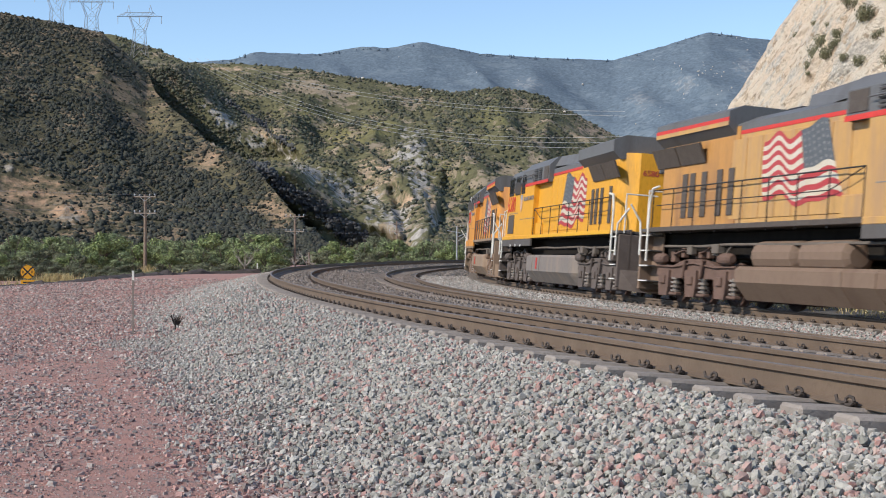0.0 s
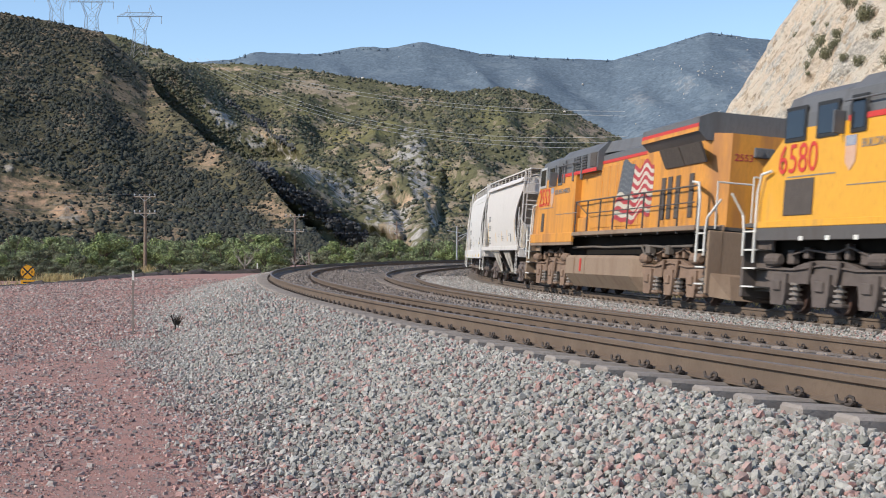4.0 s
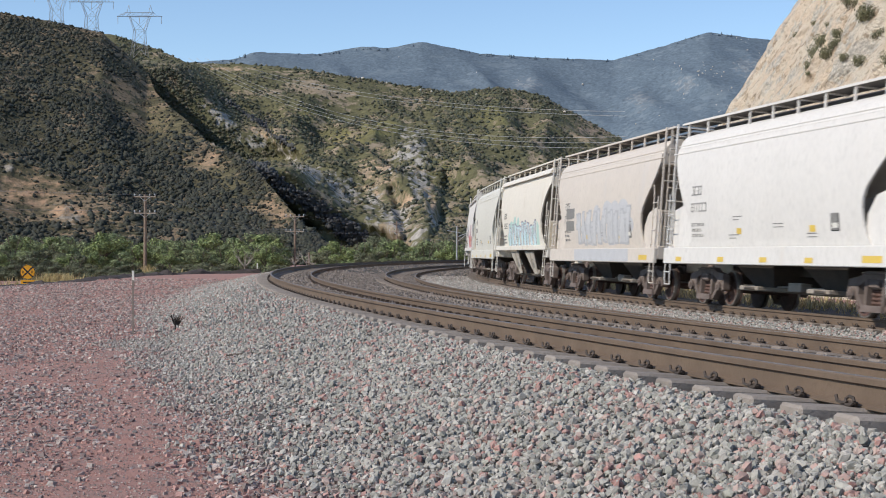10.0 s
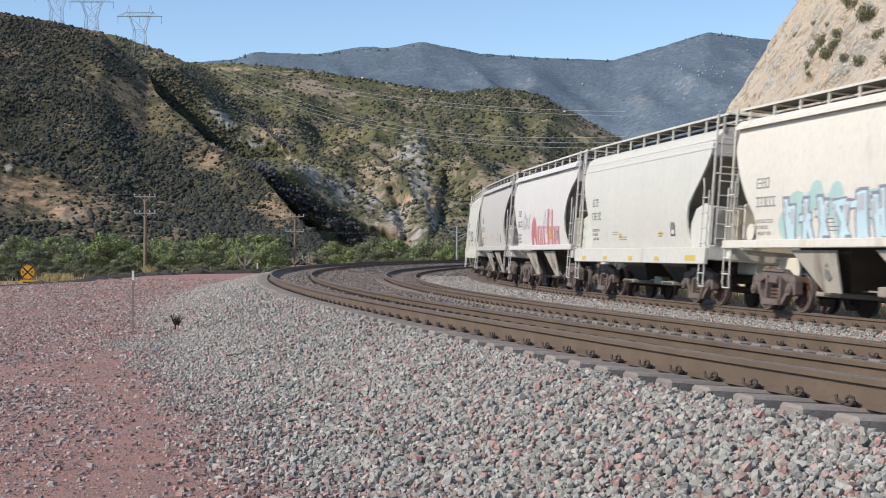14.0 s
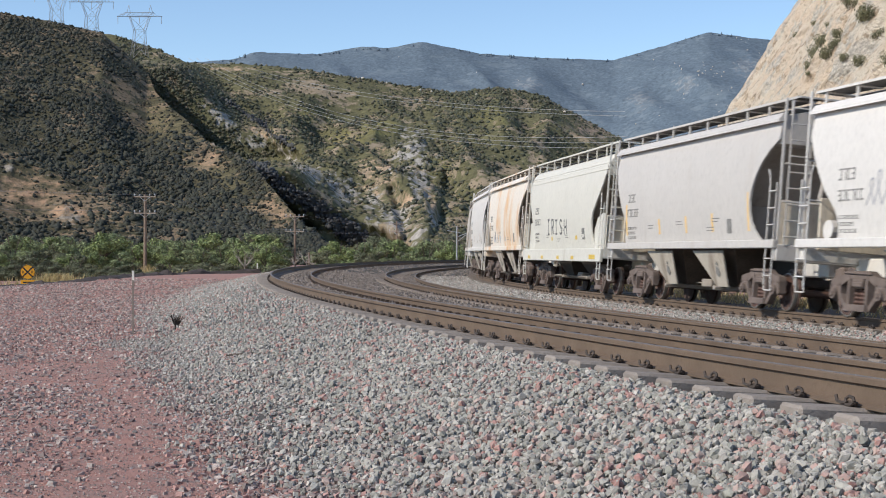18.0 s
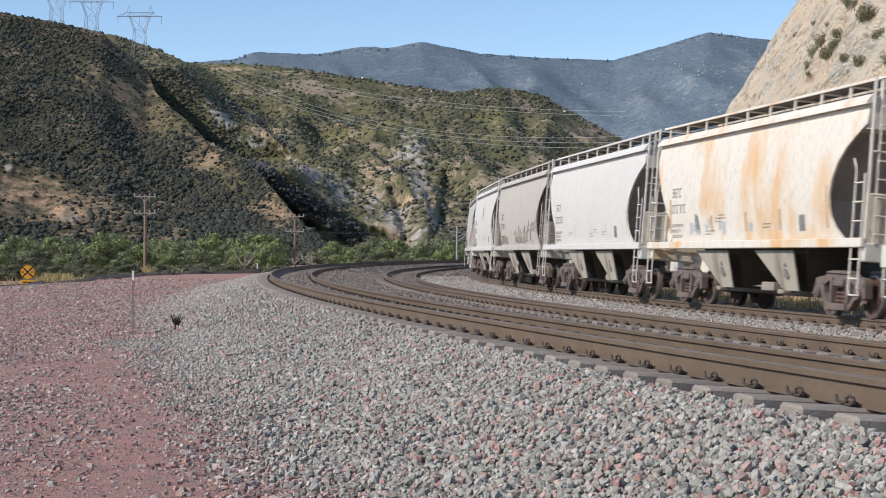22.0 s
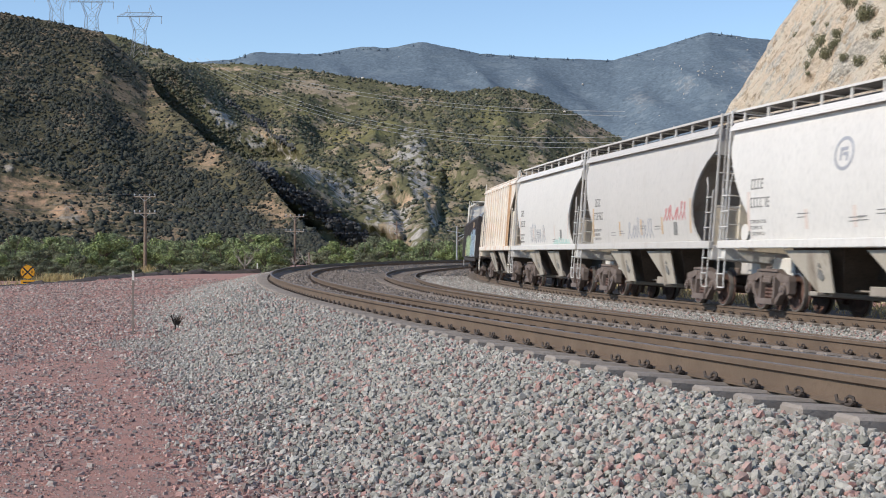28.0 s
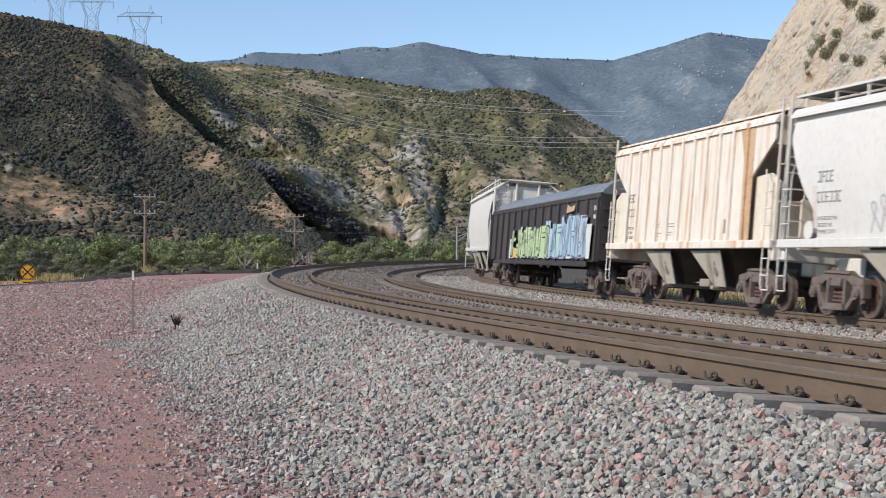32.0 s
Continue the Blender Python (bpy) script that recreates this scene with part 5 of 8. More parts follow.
        if kind != "deep":
            for sd in (-1, 1):
                part("side_plate", lambda: Geo().loft([[(-0.95, -1.45, 1.27), (1.0, -1.45, 1.27), (1.0, -1.42, 1.27), (-0.95, -1.42, 1.27)],
                                                       [(0.15, -1.18, 0.44), (0.85, -1.18, 0.44), (0.85, -1.15, 0.44), (0.15, -1.15, 0.44)]]), BAYM, bay, "beige weathered plate",
                     key="side_plate", at=pose(0, 0, 0, 0, 0, 0 if sd < 0 else 180))
            part("plate_stain", lambda: Geo().prism([(0.28, 0.78), (0.42, 0.70), (0.56, 0.78), (0.5, 0.92), (0.36, 0.96)], -0.008, 0.0).prism([(0.36, 1.0), (0.5, 0.98), (0.46, 1.08)], -0.008, 0.0), MARK, bay, "dark smudged stencil", key="plate_stain", at=pose(0.05, -1.047, 0, 18, 0, 0))
        part("outlet_gate", lambda: Geo().box(-0.5, 0.5, -1.05, 1.05, low - 0.1, low, 0.02).rod((0.35, -1.3, low - 0.05), (0.35, 1.3, low - 0.05), 0.035, 6), PALEDUST, car, key=("gate", kind), at=pose(x, 0, 0))
    part("brake_rod", lambda: Geo().rod((-tx + 0.9, -0.55, 0.52), (tx - 0.9, -0.55, 0.52), 0.022, 6).box(-0.3, 0.35, -0.75, -0.5, 0.42, 0.62, 0.02).box(-tx + 1, tx - 1, 0.35, 0.4, 0.45, 0.55), PALEDUST, car, key=("rod", half))
    if kind == "ribbed":
        for sd in (-1, 1):
            for k in range(11):
                x = -4.25 + 8.5 * k / 10
                part("rib", lambda: Geo().box(-0.06, 0.06, -0.035, 0.035, 1.42, 4.1, 0.012), RUSTDEEP if k == 10 else colour, car, key=("rib", k == 10), at=pose(x, sd * (SIDE + 0.03), 0))
            part("rust_sheet", lambda: Geo().prism([(3.75, 4.05), (4.6, 4.05), (4.6, 1.45), (4.35, 1.45), (4.3, 2.2), (4.1, 3.2)], -0.012, 0.0).prism([(-4.4, 4.05), (2.2, 4.05), (1.5, 3.96), (-4.4, 3.93)], -0.012, 0.0), RUSTDEEP, car, "rust-stained wall sheet", at=pose(0, sd * SIDE, 0, 0, 0, 0) if sd < 0 else pose(0, SIDE + 0.012, 0))
    elif kind == "deep":
        for x in (-1.6, 2.1):
            decal(car, "yellow_patch", bars(x, 1.64, 0.26, 0.13, 1, 0), PATCHY, 0.005)
        decal(car, "yellow_patch", bars(4.6, 1.02, 0.75, 0.13, 1, 0), PATCHY, 0.006, -SIDE - 0.07)
        decal(car, "data_plate", bars(3.05, 1.64, 0.34, 0.34, 1, 0), BLACK, 0.005)
        decal(car, "plate_text", bars(3.1, 1.7, 0.24, 0.1, 1, 0), RAILWHITE, 0.008)
        part("roof_seam", lambda: Geo().box(-half, half, -0.012, 0.008, 3.70, 3.73), colour, car, key=("seam", half), at=pose(0, -1.495, 0))
    train.append((car, u - half, half))
    return car


def decal(car, name, polys, material, depth, y=-SIDE, label=""):
    """Thin painted patches on the outer side: convex outlines in (x, z)."""
    g = Geo()
    for p in polys:
        if y == -SIDE and car.name in car_kind:
            bent_patch(g, p, depth, car_kind[car.name])
        else:
            g.prism(p, y - depth, y + 0.002)
    return part(name, g, material, car, label)


def bent_patch(g, poly, depth, kind):
    """A painted patch that follows the bowed wall: cut into low bands, each set on the surface."""
    def clip(p, lim, sign):
        out = []
        for (xa, za), (xb, zb) in zip(p, p[1:] + p[:1]):
            a, b = sign * (za - lim), sign * (zb - lim)
            if a >= 0:
                out.append((xa, za))
            if a * b < 0:
                q = a / (a - b)
                out.append((xa + (xb - xa) * q, za + (zb - za) * q))
        return out
    lo, hi = min(z for _, z in poly), max(z for _, z in poly)
    n = max(1, math.ceil((hi - lo) / 0.2))
    for k in range(n):
        p = clip(clip(list(poly), lo + (hi - lo) * k / n, 1), lo + (hi - lo) * (k + 1) / n, -1)
        if len(p) > 2:
            g.loft([[(x, -wall_y(kind, z) - depth, z) for x, z in p], [(x, -wall_y(kind, z) + 0.004, z) for x, z in p]])


def strokes(car, name, lines, material, w):
    """Painted lines on the outer side: chains of (x, z) points."""
    g = Geo()
    for pts in lines:
        for (xa, za), (xb, zb) in zip(pts, pts[1:]):
            d = math.hypot(xb - xa, zb - za) or 1.0
            nx, nz = -(zb - za) / d * w / 2, (xb - xa) / d * w / 2
            ex, ez = (xb - xa) / d * w * 0.3, (zb - za) / d * w * 0.3
            bent_patch(g, [(xa - nx - ex, za - nz - ez), (xb - nx + ex, zb - nz + ez), (xb + nx + ex, zb + nz + ez), (xa + nx - ex, za + nz - ez)], 0.006, car_kind[car.name])
    return tagged(part(name, g, material, car), kind="stuff")


def bars(x, z, w, h, n=1, gap=0.35):
    step = w / n
    return [[(x + k * step, z), (x + (k + 1 - gap) * step, z), (x + (k + 1 - gap) * step, z + h), (x + k * step, z + h)] for k in range(n)]


def glyphs(x, z, w, h, n, seed):
    """A row of small blocked-out characters: strokes at the top, the foot and one side."""
    r = random.Random(seed)
    step, out = w / n, []
    for k in range(n):
        a, b, t = x + k * step, x + (k + 0.72) * step, 0.15 * h
        out.append([(a, z + h - t), (b, z + h - t), (b, z + h), (a, z + h)])
        if r.random() < 0.8:
            out.append([(a, z), (b, z), (b, z + t), (a, z + t)])
        side = a if r.random() < 0.6 else b - 0.18 * step
        out.append([(side, z), (side + 0.18 * step, z), (side + 0.18 * step, z + h), (side, z + h)])
        if r.random() < 0.4:
            out.append([(a, z + h * 0.45), (b, z + h * 0.45), (b, z + h * 0.58), (a, z + h * 0.58)])
    return out


def stencils(car, seed, left=-4.35):
    """Reporting marks and data panels, as plain bars."""
    r = random.Random(seed)
    p = glyphs(left, 2.60, 0.66, 0.23, 4, seed) + glyphs(left, 2.2, 1.0, 0.22, 6, seed + 50) + glyphs(left, 1.86, 0.8, 0.07, 10, seed + 60) + glyphs(left, 1.73, 0.6, 0.07, 8, seed + 70) + glyphs(left, 1.6, 0.7, 0.07, 9, seed + 80)
    for _ in range(4):
        x = r.uniform(-2.6, 3.4)
        z = r.uniform(1.6, 2.1)
        p += bars(x, z, r.uniform(0.3, 0.6), 0.02, 1, 0) + bars(x, z - 0.07, r.uniform(0.3, 0.5), 0.018, 1, 0)
    p += bars(3.08, 1.66, 0.27, 0.33, 1, 0)
    tagged(decal(car, "stencil", p, MARK, 0.006), kind="stuff")


def markers(car, seed, tall=None):
    """Reflective squares along a deep sill, or upright painted bars on the wall in the paint given."""
    r = random.Random(seed)
    if tall:
        for x, z1 in ((-4.5, 2.55), (-1.72, 2.1), (0.3, 2.12), (2.1, 2.14)):
            decal(car, "painted_bar", [[(x, 1.7), (x + 0.13, 1.7), (x + 0.10, z1), (x - 0.04, z1)]], tall, 0.006)
        decal(car, "painted_bar", [[(4.3, 1.7), (4.42, 1.7), (4.36, 2.55), (4.28, 2.55)]], tall, 0.006)
        return
    for x in (-4.9, -2.5, -0.1, 2.3):
        decal(car, "reflective_marker", bars(x + r.uniform(-0.2, 0.2), 1.0, 0.36, 0.11, 1, 0), PATCHY, 0.006, -SIDE - 0.07)


def tag_art(car, x0, x1, z0, z1, back, fill, edge, seed, letters=5, y=-SIDE, shine=True):
    """Sprayed lettering that cannot be read: a cloud, dark bars and coloured bars."""
    r = random.Random(seed)
    cloud = []
    for k in range(16):
        cx, cz = r.uniform(x0, x1), r.uniform(z0 + 0.1, z1)
        rx, rz = r.uniform(0.25, 0.6), r.uniform(0.18, 0.36)
        cz = max(cz, 1.46 + rz * 0.9)
        cloud.append([(cx + rx * math.cos(6.283 * j / 12), cz + rz * math.sin(6.283 * j / 12)) for j in range(12)])
    if back:
        tagged(decal(car, "sprayed_cloud", cloud, SPRAY[back], 0.004, y), kind="stuff")
    dark, light, gleam = [], [], []
    w = (x1 - x0) / letters
    for k in range(letters):
        x = x0 + k * w
        for _ in range(r.choice((2, 3, 3))):
            t = w * r.uniform(0.22, 0.36)
            a, b = x + r.uniform(0, w - t), x + r.uniform(0, w - t)
            za, zb = z0 + r.uniform(0, 0.12), z1 - r.uniform(0, 0.25)
            e = 0.065
            dark.append([(a - e, za - e), (a + t + e, za - e), (b + t + e, zb + e), (b - e, zb + e)])
            light.append([(a, za), (a + t, za), (b + t, zb), (b, zb)])
            gleam.append([(b + 0.1 * t, zb - 0.4 * (z1 - z0)), (b + 0.6 * t, zb - 0.36 * (z1 - z0)), (b + 0.7 * t, zb - 0.05), (b + 0.1 * t, zb - 0.05)])
        zz = r.uniform(z0 + 0.2, z1 - 0.3)
        dark.append([(x - 0.03, zz - 0.04), (x + w * 0.8, zz), (x + w * 0.8, zz + 0.2), (x - 0.03, zz + 0.16)])
        light.append([(x, zz), (x + w * 0.76, zz + 0.04), (x + w * 0.76, zz + 0.16), (x, zz + 0.12)])
    tagged(decal(car, "sprayed_outline", dark, SPRAY[edge], 0.007, y), kind="stuff")
    tagged(decal(car, "sprayed_fill", light, SPRAY[fill], 0.010, y), kind="stuff")
    if shine:
        tagged(decal(car, "sprayed_shine", gleam, SPRAY["mist"], 0.013, y), kind="stuff")


def scrawl(car, x0, x1, z0, z1, loops, material, seed, w=0.028):
    """A thin sprayed line of tall loops that spells nothing."""
    r = random.Random(seed)
    pts = []
    step = (x1 - x0) / loops
    for k in range(loops):
        a, h, lean = x0 + k * step, r.uniform(0.55, 1.0) * (z1 - z0), r.uniform(-0.1, 0.25)
        for j in range(9):
            q = j / 8
            pts.append((a + step * (q + 0.45 * math.sin(6.283 * q)) + lean * math.sin(math.pi * q), z0 + h * math.sin(math.pi * q) ** 0.8))
    return strokes(car, "scrawl", [pts], material, w)


def lettering(car, text, x, z, size, material, y, name="lettering", flip=False, thick=0.004, gap=1.0):
    """Readable words on the outer side, from Blender's built-in font."""
    cu = bpy.data.curves.new(name, "FONT")
    cu.body, cu.size, cu.extrude, cu.space_character = text, size, thick, gap
    ob = bpy.data.objects.new("tmp", cu)
    me = bpy.data.meshes.new_from_object(ob)
    bpy.data.objects.remove(ob)
    me.materials.clear()
    me.materials.append(material)
    o = new(name, me)
    o.parent = car
    o.matrix_basis = pose(x, y, z, 90, 0, 0) if not flip else pose(x, y, z, 90, 0, 180)
    return o


def hoppers():
    top = [116.98, 104.15, 91.52, 78.71, 65.82, 53.27, 40.39, 27.81, 15.2, 2.6, -9.77, -22.43, -34.78, -46.95, -59.12]
    kinds = ["open", "deep", "deep", "open", "deep", "open", "open", "deep", "open", "open", "open", "open", "open", "open", "ribbed"]
    paints = [DULL, WHITE, BEIGE, CREAM, PALE_GREEN, WHITE, LIGHT_GREY, PALE_GREEN, STAINED, WHITE, WARM_GREY, WHITE, LIGHT_GREY, WHITE, RUSTY]
    labels = ["dull beige-grey covered hopper car with faded orange marks", "smooth white covered hopper car with a deep side sill",
              "faded beige covered hopper car with grey graffiti", "cream covered hopper car with blue graffiti lettering",
              "pale grey-green covered hopper car with a deep sill", "white covered hopper car with pink and red graffiti",
              "light grey covered hopper car with yellow stripe marks", "pale green covered hopper car tagged with the word irish",
              "cream covered hopper car with orange rust stains", "bright white covered hopper car with small stencils",
              "warm grey covered hopper car with faint graffiti", "bright white covered hopper car with a ring emblem",
              "dull grey covered hopper car with faint scrawls", "white covered hopper car with grey scrawled graffiti",
              "ribbed cream covered hopper car streaked with rust"]
    cars = [hopper_car(u, k, p, l) for u, k, p, l in zip(top, kinds, paints, labels)]
    for k, c in enumerate(cars):
        stencils(c, k)
    for k in (1, 4, 7):
        markers(cars[k], k)
    for k, m in ((0, FADED), (6, FADED), (8, RUSTBAR), (9, PALEBAR), (10, RUSTBAR), (11, PALEBAR), (12, RUSTBAR), (13, PALEBAR)):
        markers(cars[k], k, m)
    tag_art(cars[2], -2.8, 3.4, 1.5, 2.5, "mist", "silver", "lead", 3, 10, shine=False)
    decal(cars[2], "sprayed_sill", [[(-2.5, 0.97), (3.6, 0.97), (3.5, 1.32), (-2.6, 1.32)]], SPRAY["mist"], 0.006, -SIDE - 0.07)
    for z in (1.92, 2.32):
        decal(cars[2], "dark_panel", [[(-4.15, z), (-3.1, z), (-3.1, z + 0.32), (-4.15, z + 0.32)]], MARK, 0.006)
    tag_art(cars[3], -3.0, 3.5, 1.45, 2.4, "teal", "ice", "ash", 8, 9)
    decal(cars[3], "sprayed_cloud", [[(3.5, 1.5), (4.1, 1.5), (4.05, 2.2), (3.6, 2.4)]], SPRAY["teal"], 0.004)
    # the red piece: an arch, upright bars and tall strokes
    arch = [(-0.95 + 0.5 * math.cos(math.pi * k / 8), 1.95 + 0.52 * math.sin(math.pi * k / 8)) for k in range(9)]
    decal(cars[5], "sprayed_fill", [[(-1.45, 1.5), (-0.45, 1.5)] + arch], SPRAY["red"], 0.005)
    decal(cars[5], "sprayed_shine", [[(-1.05, 1.5), (-0.75, 1.5), (-0.85, 1.75), (-0.98, 1.75)]], SPRAY["white"], 0.008)
    strokes(cars[5], "sprayed_outline", [[(-1.5, 1.5), (-1.5, 1.95)] + [(x, z + 0.05) for x, z in arch[::-1]] + [(-0.4, 1.5)]], SPRAY["pink"], 0.07)
    pink = [[(x, 1.5), (x + w, 1.5), (x + w, z), (x, z)] for x, w, z in ((-0.3, 0.25, 2.15), (0.1, 0.16, 2.15), (0.42, 0.2, 2.05), (0.8, 0.24, 2.15), (1.55, 0.28, 2.75), (2.3, 0.22, 2.7), (2.7, 0.2, 2.1), (3.4, 0.25, 2.1))]
    tagged(decal(cars[5], "sprayed_fill", pink, SPRAY["red"], 0.006), kind="stuff")
    tagged(decal(cars[5], "sprayed_cloud", [[(-0.3, 2.08), (3.7, 2.0), (3.7, 2.12), (-0.3, 2.2)], [(-1.5, 1.46), (3.7, 1.46), (3.7, 1.58), (-1.5, 1.58)], [(1.5, 1.5), (3.7, 1.5), (3.6, 1.9), (1.6, 1.8)]], SPRAY["pink"], 0.004), kind="stuff")
    decal(cars[5], "sprayed_orange", [[(1.9, 1.7), (2.25, 1.7), (2.25, 2.1), (1.95, 2.1)]], ORANGE, 0.008)
    decal(cars[5], "grey_panel", [[(2.95, 1.65), (3.3, 1.65), (3.3, 2.02), (2.95, 2.02)]], SPRAY["slate"], 0.01)
    scrawl(cars[5], -3.3, -1.9, 2.1, 2.75, 5, SPRAY["slate"], 11, 0.03)
    scrawl(cars[5], 0.8, 2.2, 2.2, 2.8, 5, SPRAY["grey"], 12, 0.03)
    rs = random.Random(8)
    marks = []
    for k in range(9):
        x, z = rs.uniform(-3.2, 2.6), rs.uniform(1.62, 1.8)
        marks += bars(x, z, rs.uniform(0.1, 0.3), rs.uniform(0.06, 0.3), 1, 0)
    tagged(decal(cars[8], "sprayed_mark", marks, SPRAY["grey"], 0.006), kind="stuff")
    decal(cars[8], "dark_smear", [[(-2.75, 1.75), (-2.4, 1.72), (-2.55, 2.1), (-2.75, 2.16)]], MARK, 0.006)
    scrawl(cars[10], -4.2, -2.4, 1.6, 1.95, 9, MARK, 5, 0.05)
    scrawl(cars[10], -0.7, 2.6, 1.6, 2.3, 12, MARK, 4, 0.035)
    scrawl(cars[10], -0.4, 2.2, 1.6, 1.9, 9, MARK, 16, 0.04)
    scrawl(cars[10], 2.5, 4.2, 2.0, 2.45, 7, MARK, 6, 0.03)
    decal(cars[10], "sprayed_orange", [[(1.35, 1.65), (1.5, 1.65), (1.5, 2.1), (1.35, 2.1)], [(1.1, 1.85), (1.75, 1.85), (1.75, 1.95), (1.1, 1.95)]], RUSTBAR, 0.009)
    scrawl(cars[12], -0.9, 1.4, 1.62, 2.2, 8, SPRAY["slate"], 9, 0.03)
    scrawl(cars[12], 2.3, 4.0, 2.05, 2.5, 7, SPRAY["red"], 3, 0.035)
    scrawl(cars[13], -2.3, 0.6, 1.6, 2.4, 8, SPRAY["slate"], 7, 0.035)
    scrawl(cars[13], 1.9, 4.6, 1.52, 1.72, 9, SPRAY["teal"], 8, 0.05)
    irish = [[(-2.0, 1.86), (-2.0, 2.36)], [(-2.12, 2.36), (-1.84, 2.36)], [(-2.1, 1.86), (-1.88, 1.86)],
             [(-1.45, 1.84), (-1.45, 2.34)], [(-1.52, 2.34), (-1.22, 2.34), (-1.14, 2.22), (-1.2, 2.1), (-1.42, 2.08)], [(-1.38, 2.08), (-1.12, 1.86)],
             [(-0.74, 1.86), (-0.74, 2.32)], [(-0.88, 2.32), (-0.58, 2.32)], [(-0.86, 1.86), (-0.62, 1.86)],
             [(0.12, 2.28), (-0.06, 2.32), (-0.16, 2.22), (-0.1, 2.12), (0.1, 2.04), (0.12, 1.92), (0.0, 1.84), (-0.16, 1.88)],
             [(0.5, 1.84), (0.52, 2.3)], [(0.86, 1.86), (0.86, 2.3)], [(0.5, 2.06), (0.86, 2.08)]]
    strokes(cars[7], "tag_word", irish, TAGINK, 0.065)
    ring = [(-0.18 + 0.36 * math.cos(0.3142 * k), 3.13 + 0.3 * math.sin(0.3142 * k)) for k in range(21)]
    strokes(cars[11], "ring_emblem", [ring, [(-0.3, 3.02), (-0.3, 3.22), (-0.06, 3.22)], [(-0.2, 3.12), (-0.04, 3.12), (-0.04, 3.0)]], SPRAY["slate"], 0.07)
    last = hopper_car(-93.7, "open", WHITE, "long white covered hopper car with an angular end frame", 8.3, 3)
    part("end_bracing", lambda: Geo().pipe([(8.32, -1.45, 1.3), (8.32, -1.45, 4.1), (8.32, -0.9, 4.5), (8.32, 0.9, 4.5), (8.32, 1.45, 4.1), (8.32, 1.45, 1.3)], 0.06, 6)
         .pipe([(8.32, -0.5, 1.4), (8.32, -0.5, 4.4)], 0.05, 6).pipe([(8.32, 0.5, 1.4), (8.32, 0.5, 4.4)], 0.05, 6), CREAM, last)
    part("end_sheet", lambda: Geo().box(8.18, 8.24, -1.3, 1.3, 2.3, 4.25, 0.02), WHITE, last)


# ---------------------------------------------------------------- gondola car
def gondola(u):
    half = 10.5
    car = thing("gondola_car", "black ribbed gondola car with bright graffiti and a tarpaulin", "gondola car", "freight train cars")
    part("floor_pan", Geo().box(-half, half, -1.4, 1.4, 1.0, 1.2, 0.02), GONDM, car)
    for sd in (-1, 1):
        part("side_wall", Geo().box(-half, half, -0.03, 0.03, 0.95, 2.95).box(-half, half, -0.07, 0.06, 2.85, 3.02, 0.02).box(-half * 0.86, half * 0.86, -0.06, 0.04, 0.78, 0.98, 0.02), GONDM, car, at=pose(0, sd * 1.46, 0))
        for k in range(15):
            x = -half + 0.12 + (2 * half - 0.24) * k / 14
            part("rib", lambda: Geo().box(-0.045, 0.045, -0.06, 0.06, 0.95, 2.9, 0.02), GONDM, car, key="gond_rib", at=pose(x, sd * 1.52, 0))
    for en in (-1, 1):
        part("end_wall", lambda: Geo().box(-0.05, 0.05, -1.46, 1.46, 1.0, 2.98).box(-0.02, 0.12, -1.4, 1.4, 1.5, 1.62).box(-0.02, 0.12, -1.4, 1.4, 2.0, 2.12).box(-0.02, 0.12, -1.4, 1.4, 2.5, 2.62), GONDM, car, key="gond_end", at=pose(en * half, 0, 0, 0, 0, 0 if en > 0 else 180))
        part("coupler", coupler_geo, TRUCKM, car, key="coupler", at=pose(en * (half - 0.2), 0, 0, 0, 0, 0 if en > 0 else 180))
        freight_truck(car, en * (half - 2.0))
    rings = []
    for k in range(41):
        x = -half + 0.3 + (2 * half - 0.6) * k / 40
        h = 0.66 + 0.07 * abs(math.sin(k * 0.7854)) + 0.03 * math.sin(k * 0.5)
        rings.append([(x, -1.42 * math.cos(a), 2.9 + h * math.sin(a)) for a in [math.pi * j / 10 for j in range(11)]])
    part("tarpaulin", Geo().loft(rings), TARP, car, "dark grey tarpaulin over the load")
    rr = random.Random(3)
    for k in range(16):
        x = -5.0 + 0.92 * k
        c = ("white", "yellow", "white", "lime", "lime", "teal", "lime", "lime", "blue", "blue", "teal", "blue", "white", "blue", "grey", "white")[k]
        lo, hi = rr.uniform(0.98, 1.05), rr.uniform(1.35, 2.1) if k < 4 else rr.uniform(1.9, 2.2) if k < 8 else rr.uniform(2.0, 2.4)
        decal(car, "sprayed_panel", [[(x, lo), (x + 1.0, lo), (x + 1.0 + rr.uniform(-0.15, 0.15), hi), (x + rr.uniform(-0.15, 0.15), hi)]], SPRAY[c], 0.004 + 0.001 * (k % 2), -1.572)
    tag_art(car, -4.6, 3.3, 1.05, 2.2, None, "lime", "black", 12, 6, -1.576, shine=False)
    tag_art(car, 3.6, 9.4, 1.05, 2.4, None, "blue", "violet", 15, 5, -1.576, shine=False)
    decal(car, "sprayed_crown", [[(6.0, 2.5), (7.2, 2.55), (7.3, 2.75), (6.6, 2.68), (6.1, 2.78)]], RUSTBAR, 0.02, -1.572)
    p = bars(9.7, 2.5, 0.5, 0.14, 2) + bars(9.7, 2.25, 0.55, 0.12, 3)
    tagged(decal(car, "stencil", p, SPRAY["white"], 0.006, -1.495), kind="stuff")
    train.append((car, u - half, half))


